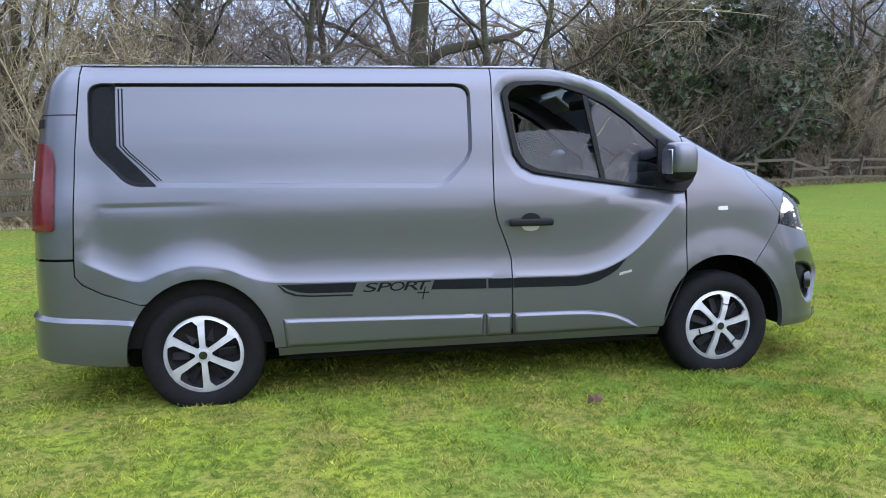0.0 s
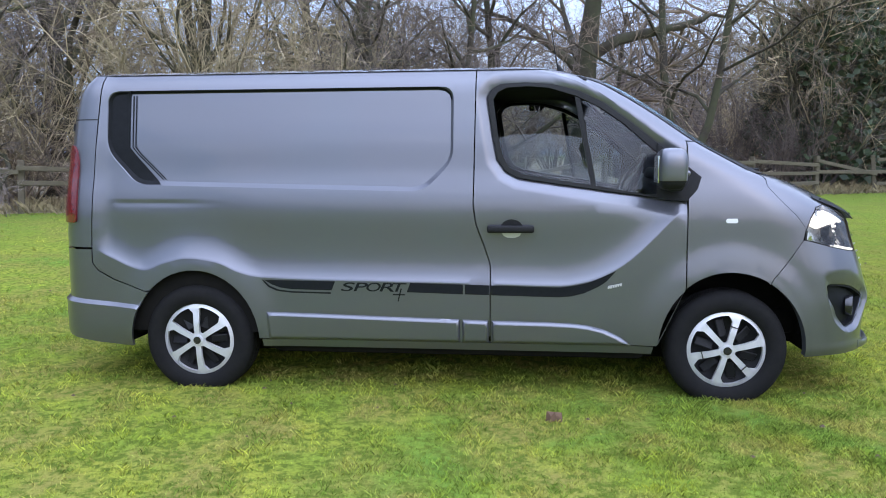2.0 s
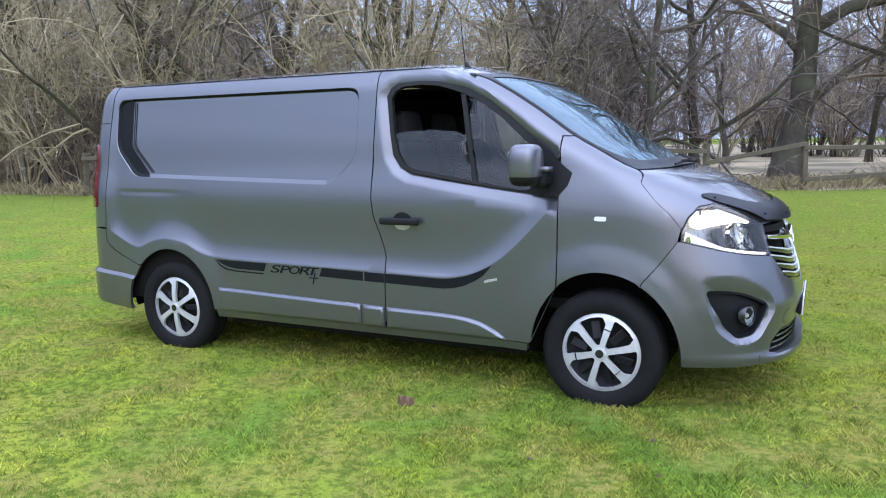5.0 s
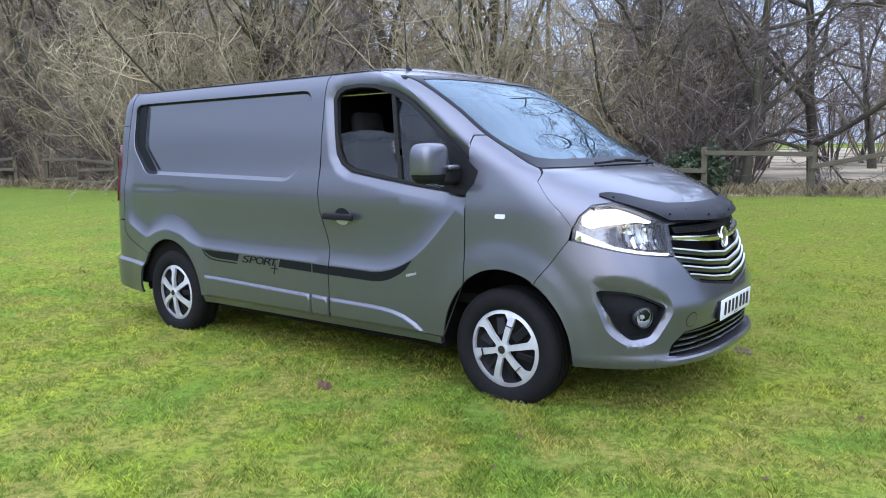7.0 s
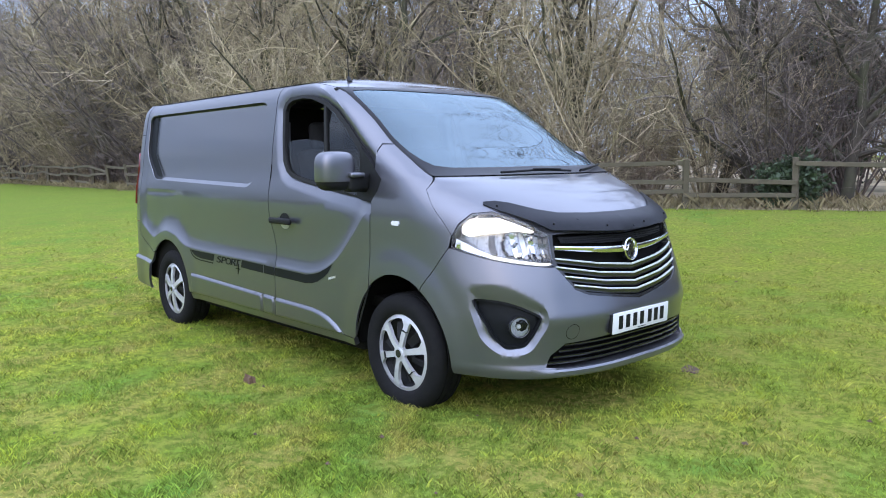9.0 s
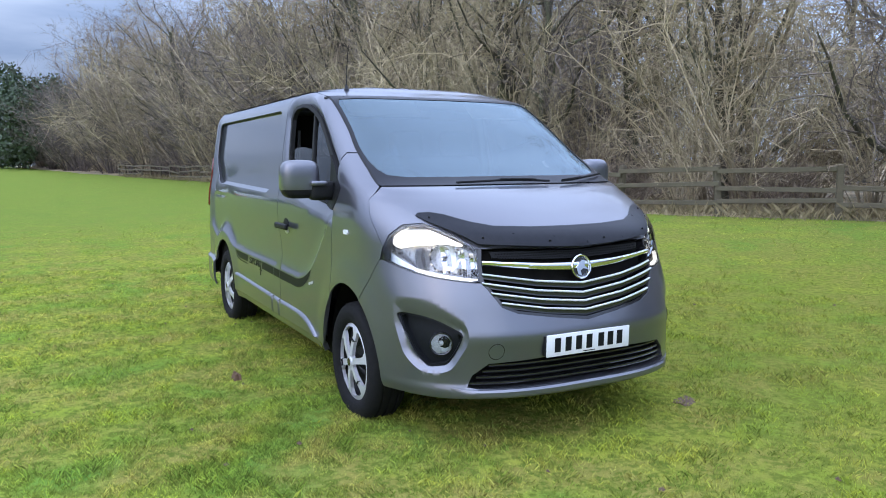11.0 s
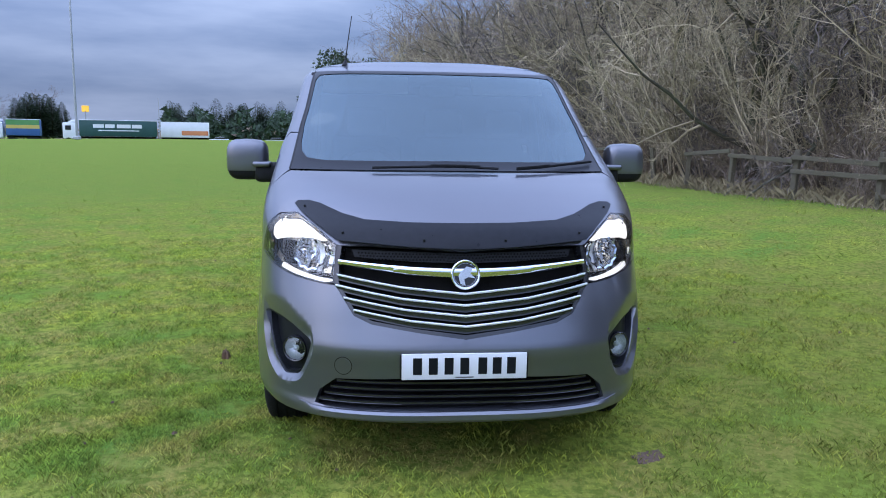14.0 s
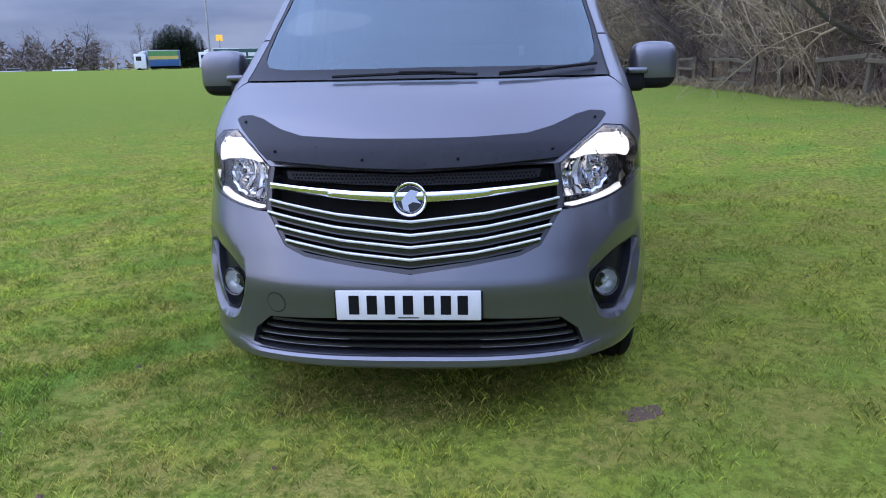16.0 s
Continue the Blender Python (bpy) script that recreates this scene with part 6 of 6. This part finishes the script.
# evergreen bush by the fence
def leafy(name, seed, size, count, leaf, mat, label, category, stem=None):
    rng = np.random.default_rng(seed)
    v, f = [], []
    for k in range(count):
        a, b = rng.uniform(0, 6.28), rng.uniform(-0.85, 1)
        r = rng.uniform(0.45, 1.0) ** 0.5 * (0.8 + 0.25 * math.sin(3 * a + seed) + 0.15 * math.sin(7 * b + a))
        c = Vector((math.cos(a) * r * math.sqrt(max(1 - b * b, 0.05)) * size[0], math.sin(a) * r * math.sqrt(max(1 - b * b, 0.05)) * size[1], size[2] * (0.45 + 0.55 * b * r)))
        u = Vector(rng.normal(0, 1, 3)).normalized()
        w = u.cross(Vector(rng.normal(0, 1, 3))).normalized()
        l = leaf * rng.uniform(0.6, 1.3)
        n = len(v)
        v += [c, c + u * l * 0.5 + w * l * 0.3, c + u * l, c + u * l * 0.5 - w * l * 0.3]
        f.append((n, n + 1, n + 2, n + 3))
    root = new(name)
    tagged(root, label, category)
    part("leaves", mesh_of("leaves", v, f, mat), mat, root)
    st = []
    for k in range(7):
        a = k * 0.9 + seed
        st.append(tube([(0.1 * math.cos(a), 0.1 * math.sin(a), -0.1), (size[0] * 0.35 * math.cos(a), size[1] * 0.35 * math.sin(a), size[2] * 0.45), (size[0] * 0.6 * math.cos(a), size[1] * 0.6 * math.sin(a), size[2] * 0.8)], [0.03, 0.02, 0.008], 5, False))
    part("stem", mesh_of("stem", *join(*st), BARK), BARK, root)
    return root


bush = leafy("evergreen_bush", 4, (1.1, 0.8, 1.3), 3200, 0.11, HOLLY, "dark evergreen bush growing through the fence", "bush")
plant(bush, -3.3, 11.6, 0.85)
holly = leafy("holly_tree", 9, (3.4, 3.0, 6.5), 9000, 0.28, HOLLY, "dark rounded evergreen at the end of the wood", "tree")
for x, y, s in ((-96, -3.2, 1.7), (-101, -3.9, 1.8), (-89, -0.8, 1.5), (-84, 5.5, 1.1), (-6.5, 19.5, 0.9), (8.6, 19.6, 1.0), (10.8, 21.0, 1.15), (13.2, 21.8, 1.05), (15.6, 23.2, 1.2), (10.5, 25, 1.0), (14, 27, 1.1), (17.5, 28.5, 1.0), (21, 31, 1.1)):
    plant(holly, x, y, s)

# ---- fence ----
def post_shape(h, w):
    bm = box(bmesh.new(), pose(0, 0, h / 2 - 0.15), w, w * 0.9, h + 0.3, 0.016, 2)
    return bm


fence = new("fence")
tagged(fence, "weathered wooden post-and-rail fence along the wood", "fence")
post_mesh = bpy.data.meshes.new("post")
bmp = post_shape(0.98, 0.115)
bmp.to_mesh(post_mesh)
bmp.free()
post_mesh.materials.append(WOOD)
rail_mesh = bpy.data.meshes.new("rail")
bmr = box(bmesh.new(), pose(0.5, 0, 0), 1.0, 0.035, 0.09, 0.008, 1)
bmr.to_mesh(rail_mesh)
bmr.free()
rail_mesh.materials.append(WOOD)
rng = np.random.default_rng(8)
xs = [-62.0]
while xs[-1] < 30:
    slope = (FENCE(xs[-1] + 0.5) - FENCE(xs[-1])) / 0.5
    xs.append(xs[-1] + 2.0 / math.hypot(1, slope))
fp = [Vector((x, FENCE(x), ground_z(x, FENCE(x)))) for x in xs]
for i, p in enumerate(fp):
    o = new("post", post_mesh)
    o.parent = fence
    o.matrix_world = pose(p.x, p.y, p.z, rng.normal(0, 3), rng.normal(0, 3), rng.uniform(0, 90))
    if i + 1 < len(fp):
        q = fp[i + 1]
        d = q - p
        fallen = rng.uniform() < 0.09
        for k, h in enumerate((0.24, 0.56, 0.86)):
            broken = -3.6 < p.x < 0.6
            if broken and k != (1 if i % 2 else 2):
                continue
            if not broken and rng.uniform() < ((0.30, 0.12, 0.08) if not -30 < p.x < -10 else (0.9, 0.7, 0.25))[k]:
                continue
            o = new("rail", rail_mesh)
            o.parent = fence
            a = math.degrees(math.atan2(d.y, d.x))
            sag = rng.normal(0, 1.6) + (9 if fallen and k == 2 else 0) - (11 if broken and k == 1 else 0)
            o.matrix_world = pose(p.x, p.y - 0.07, p.z + h + rng.normal(0, 0.015), 0, -math.degrees(math.atan2(d.z, d.xy.length)) + sag, a) @ Matrix.Diagonal((d.length * 1.02, 1, 1, 1))

# ---- lorry park and far woods ----
def conifer(name, seed, height, width, count, label):
    rng = np.random.default_rng(seed)
    v, f = [], []
    for k in range(count):
        t = rng.uniform(0.06, 1) ** 0.8
        a = rng.uniform(0, 6.28)
        r = width * (1 - t) ** 0.5 * rng.uniform(0.35, 1.0) * (1 + 0.25 * math.sin(5 * a + 9 * t))
        c = Vector((math.cos(a) * r, math.sin(a) * r, t * height))
        out = Vector((math.cos(a), math.sin(a), -0.25 + 0.5 * rng.uniform()))
        s = Vector((-math.sin(a), math.cos(a), rng.normal(0, 0.3)))
        l = 0.085 * height * rng.uniform(0.5, 1.1) * (1.15 - t)
        n = len(v)
        v += [c - s * l * 0.45, c + s * l * 0.45, c + out * l]
        f.append((n, n + 1, n + 2))
    root = new(name)
    tagged(root, label, "tree")
    tv, tf = tube([(0, 0, -0.3), (0, 0, height * 0.5), (0, 0, height * 0.95)], [height * 0.02, height * 0.014, 0.02], 6, False)
    part("trunk", mesh_of("trunk", tv, tf, BARK), BARK, root)
    part("crown", mesh_of("crown", v, f, NEEDLE), NEEDLE, root)
    return root


pine = conifer("pine_tree", 2, 10, 3.0, 2200, "dark green conifer beyond the lorry park")
fir = conifer("fir_tree", 3, 9, 2.3, 4200, "broad dark conifer beyond the lorry park")
rng = np.random.default_rng(15)


def toward(deg, dist):
    """A place at that bearing (degrees from the x axis) and distance from the walk's end."""
    return 3.9 + dist * math.cos(radians(deg)), dist * math.sin(radians(deg))


for deg, dist, s in ((201.5, 175, 1.0), (202.2, 176, 1.05), (202.9, 175, 1.08), (200.9, 176, 0.9), (203.6, 177, 0.96), (201.8, 179, 1.08), (202.6, 180, 1.1), (203.2, 179, 1.0)):
    plant(fir, *toward(deg, dist), s)
for k in range(64):
    deg, dist = 182 + 12.2 * rng.uniform() ** 0.9, rng.uniform(215, 260)
    plant((pine, fir)[k % 2], *toward(deg, dist), rng.uniform(0.75, 1.25))
plant(maple, *toward(202.4, 184), 1.15)
for k in range(34):
    plant((maple_far, ash_far)[k % 2], *toward(204.5 + 26 * rng.uniform(), rng.uniform(190, 240)), rng.uniform(0.8, 1.2))
# the rest of the horizon, all round the field
for k in range(60):
    deg, dist = 235 + 150 * k / 60 + rng.uniform(-1, 1), rng.uniform(120, 220)
    plant((maple_far, pine, ash_far)[k % 3], *toward(deg, dist), rng.uniform(0.8, 1.3))
hedge_v, hedge_f = [], []
for k in range(9000):
    deg, dist = rng.uniform(182, 395), rng.uniform(205, 250)
    x, y = toward(deg, dist)
    z0 = ground_z(x, y)
    c = Vector((x, y, z0 + rng.uniform(0, 3.4)))
    u, w = Vector(rng.normal(0, 0.5, 3)), Vector(rng.normal(0, 0.5, 3))
    n = len(hedge_v)
    hedge_v += [c, c + u * 1.6, c + w * 1.6]
    hedge_f.append((n, n + 1, n + 2))
wood_v, wood_f = [], []
for k in range(9000):
    deg, dist = 181.5 + 13 * rng.uniform(), rng.uniform(205, 235)
    x, y = toward(deg, dist)
    c = Vector((x, y, ground_z(x, y) + rng.uniform(0, 1) ** 1.2 * (6.0 + 2.2 * math.sin(deg * 2.3) + 1.2 * math.sin(deg * 9))))
    u, w = Vector(rng.normal(0, 0.5, 3)), Vector(rng.normal(0, 0.5, 3))
    n = len(wood_v)
    wood_v += [c, c + u * 1.5, c + w * 1.5]
    wood_f.append((n, n + 1, n + 2))
tagged(new("far_wood", mesh_of("far_wood", wood_v, wood_f, NEEDLE)), "dark green conifer wood across the far road", "wood", kind="stuff")
thick_v, thick_f = [], []
for k in range(5200):
    deg, dist = 207.4 + 14 * rng.uniform(), rng.uniform(195, 225)
    x, y = toward(deg, dist)
    c = Vector((x, y, ground_z(x, y) + rng.uniform(0, 1) ** 1.3 * (6.2 + 1.4 * math.sin(deg * 3.1) + 0.9 * math.sin(deg * 8))))
    u, w = Vector(rng.normal(0, 0.4, 3)), Vector(rng.normal(0, 0.4, 3))
    n = len(thick_v)
    thick_v += [c, c + u * 1.4, c + w * 1.4]
    thick_f.append((n, n + 1, n + 2))
tagged(new("far_thicket", mesh_of("far_thicket", thick_v, thick_f, PURPLE)), "reddish-brown bare thicket far beyond the field", "wood", kind="stuff")
tagged(new("far_hedge", mesh_of("far_hedge", hedge_v, hedge_f, TWIG)), "brown leafless hedge line far across the field", "hedge", kind="stuff")


def lorry(name, deg, dist, yaw, box_len, box_mat, label, cab=True, base=WHITE, band=None, cab_mat=WHITE):
    root = new(name)
    tagged(root, label, "lorry")
    m = lambda *a: pose(*a)
    part("trailer_box", box(bmesh.new(), m(0, 0, 2.55), box_len, 2.5, 2.7, 0.05, 2), box_mat, root)
    part("trailer_roof", box(bmesh.new(), m(0, 0, 3.95), box_len, 2.5, 0.1, 0.03, 1), base, root)
    part("chassis", box(bmesh.new(), m(0, 0, 1.0), box_len * 0.98, 1.0, 0.35, 0.05, 1), DARK, root)
    if band:
        part("side_panel", box(bmesh.new(), m(-box_len * 0.2, 1.26, 2.0), box_len * 0.55, 0.02, 0.8), band, root)
        part("side_panel", box(bmesh.new(), m(-box_len * 0.2, -1.26, 2.0), box_len * 0.55, 0.02, 0.8), band, root)
    for x in (-box_len * 0.38, -box_len * 0.28, -box_len * 0.18, box_len * 0.36):
        for y in (-1.05, 1.05):
            v, f = lathe([(0.0, -0.15), (0.45, -0.15), (0.5, -0.1), (0.5, 0.1), (0.45, 0.15), (0.0, 0.15)], 16)
            part("wheel", mesh_of("wheel", [(x + a, y + b, 0.5 + c) for a, b, c in v], f, RUBBER, 40), RUBBER, root)
    if cab:
        part("cab", box(bmesh.new(), m(box_len / 2 + 1.5, 0, 2.1), 2.1, 2.4, 2.7, 0.2, 3), cab_mat, root)
        part("deflector", box(bmesh.new(), m(box_len / 2 + 1.1, 0, 3.6, 0, 18, 0), 1.1, 2.2, 0.5, 0.15, 2), cab_mat, root)
        part("cab_window", box(bmesh.new(), m(box_len / 2 + 2.56, 0, 2.6), 0.04, 2.1, 0.8, 0.01, 1), GLOSS, root)
        for y in (-1.21, 1.21):
            part("cab_window", box(bmesh.new(), m(box_len / 2 + 1.7, y, 2.6), 0.9, 0.04, 0.75, 0.01, 1), GLOSS, root)
        for y in (-1.05, 1.05):
            v, f = lathe([(0.0, -0.15), (0.45, -0.15), (0.5, -0.1), (0.5, 0.1), (0.45, 0.15), (0.0, 0.15)], 16)
            part("wheel", mesh_of("wheel", [(box_len / 2 + 1.7 + a, y + b, 0.5 + c) for a, b, c in v], f, RUBBER, 40), RUBBER, root)
    x, y = toward(deg, dist)
    root.matrix_world = pose(x, y, ground_z(x, y), 0, 0, yaw)
    return root


green = lorry("lorry", 197.5, 146, 288, 12.4, GREENBOX, "articulated lorry with dark green curtain sides and white lettering bars", cab_mat=WHITE)
for k, (px, w) in enumerate(((-3.2, 1.7), (-1.4, 1.5), (0.8, 2.2), (2.9, 1.6))):
    part("writing_bar", box(bmesh.new(), pose(-px, -1.275, 2.95), w, 0.02, 0.62), WHITE, green)
    part("writing_bar", box(bmesh.new(), pose(-px, 1.275, 2.95), w, 0.02, 0.62), WHITE, green)
part("writing_bar", box(bmesh.new(), pose(0, -1.275, 2.2), 6.5, 0.02, 0.16), WHITE, green)
part("writing_bar", box(bmesh.new(), pose(0, 1.275, 2.2), 6.5, 0.02, 0.16), WHITE, green)
lorry("lorry", 193.2, 152, 285, 8.5, WHITE, "white lorry trailer with an orange side panel", cab=False, band=ORANGE)
small = lorry("lorry", 203.2, 152, 286, 5.2, BLUEBOX, "small lorry with green, yellow and blue sides and white cab")
for side_y in (-1.26, 1.26):
    part("side_panel", box(bmesh.new(), pose(0, side_y, 3.45), 5.1, 0.02, 0.85), LIME, small)
    part("side_panel", box(bmesh.new(), pose(0, side_y, 2.7), 5.1, 0.02, 0.6), YELLOW, small)

# lighting mast, lit roadside sign and a far pole
def mast(name, deg, dist, h, r, label):
    root = new(name)
    tagged(root, label, "lamp post")
    v, f = tube([(0, 0, -0.3), (0, 0, h * 0.5), (0, 0, h)], [r, r * 0.8, r * 0.5], 10)
    part("pole", mesh_of("pole", v, f, STEEL, 40), STEEL, root)
    part("base", box(bmesh.new(), pose(0, 0, 0.2), r * 5, r * 5, 0.4, 0.05, 1), STEEL, root)
    x, y = toward(deg, dist)
    root.matrix_world = pose(x, y, ground_z(x, y))
    return root


mast("lighting_mast", 200.15, 112, 30, 0.16, "very tall galvanised lighting mast at the field's edge")
mast("lamp_post", 194.9, 140, 7.5, 0.07, "thin grey pole in front of the lorries")
sign = new("roadside_sign")
tagged(sign, "small yellow roadside sign on a pole, its marks plain bars", "sign")
v, f = tube([(0, 0, 0), (0, 0, 6.2)], [0.12, 0.12], 8)
part("pole", mesh_of("pole", v, f, STEEL), STEEL, sign)
part("board", box(bmesh.new(), pose(0, 0, 6.5), 0.2, 1.3, 1.2, 0.05, 1), glow("lit_yellow_sign", (0.9, 0.5, 0.05), 0.55), sign)
x, y = toward(199.5, 165)
sign.matrix_world = pose(x, y, ground_z(x, y), 0, 0, 20)


def car(deg, dist, yaw, mat, label):
    root = new("car")
    tagged(root, label, "car")
    part("body", box(bmesh.new(), pose(0, 0, 0.62), 4.2, 1.75, 0.65, 0.16, 3), mat, root)
    part("cabin", box(bmesh.new(), pose(-0.2, 0, 1.15), 2.2, 1.5, 0.55, 0.2, 3), GLOSS, root)
    part("roof", box(bmesh.new(), pose(-0.25, 0, 1.43), 1.5, 1.3, 0.05, 0.02, 2), mat, root)
    for a in (-1.3, 1.3):
        for b in (-0.8, 0.8):
            v, f = lathe([(0.0, -0.1), (0.3, -0.1), (0.32, -0.07), (0.32, 0.07), (0.3, 0.1), (0.0, 0.1)], 14)
            part("wheel", mesh_of("wheel", [(a + p, b + q, 0.32 + r) for p, q, r in v], f, RUBBER, 40), RUBBER, root)
    x, y = toward(deg, dist)
    root.matrix_world = pose(x, y, ground_z(x, y), 0, 0, yaw)


for deg, dist, mat, label in ((190.9, 175, WHITE, "white car on the far road"), (187.0, 178, STEEL, "grey car on the far road"), (184.3, 180, WHITE, "pale car on the far road"), (209.5, 170, WHITE, "white car parked beyond the field"), (212.5, 175, STEEL, "silver car parked beyond the field")):
    car(deg, dist, 285, mat, label)

# small things lying on the lawn
def scrap(name, x, y, size, mat, label, category, seed, lift_by=0.02):
    rng = np.random.default_rng(seed)
    v, f = [(0, 0, size[2] * 0.8)], []
    n = 14
    for k in range(n):
        a = 2 * math.pi * k / n
        r = rng.uniform(0.6, 1.1)
        v.append((size[0] * r * math.cos(a), size[1] * r * math.sin(a), rng.uniform(-0.004, size[2])))
    for k in range(n):
        f.append((0, 1 + k, 1 + (k + 1) % n))
    for k in range(n):
        v.append((v[1 + k][0] * 1.15, v[1 + k][1] * 1.15, -0.03))
    for k in range(n):
        f.append((1 + k, n + 1 + k, n + 1 + (k + 1) % n, 1 + (k + 1) % n))
    ob = new(name, mesh_of(name, v, f, mat, 50))
    ob.matrix_world = pose(x, y, ground_z(x, y) + lift_by, 0, 0, rng.uniform(0, 360))
    tagged(ob, label, category)


scrap("dead_leaf", -0.974, -1.338, (0.045, 0.03, 0.035), LEAF, "curled brown dead leaf lying on the grass", "leaf", 3)
scrap("bare_patch", 0.774, 0.874, (0.10, 0.08, 0.006), DIRT, "small patch of bare muddy earth in the lawn", "soil", 5, 0.001)
# worm casts and crumbs of earth
cast_v, cast_f = [], []
for x, y in falloff(150, 0.3, -1.2, 7.5):
    z, r = ground_z(x, y) + 0.012, rng.uniform(0.007, 0.017)
    n = len(cast_v)
    for k in range(6):
        cast_v.append((x + r * rng.uniform(0.7, 1.6) * math.cos(k * 1.047), y + r * rng.uniform(0.6, 1.2) * math.sin(k * 1.047), z))
    cast_v.append((x, y, z + r * 0.9))
    cast_f += [(n + k, n + (k + 1) % 6, n + 6) for k in range(6)]
tagged(new("worm_casts", mesh_of("worm_casts", cast_v, cast_f, DIRT)), "small dark crumbs of earth scattered on the lawn", "soil", kind="stuff")
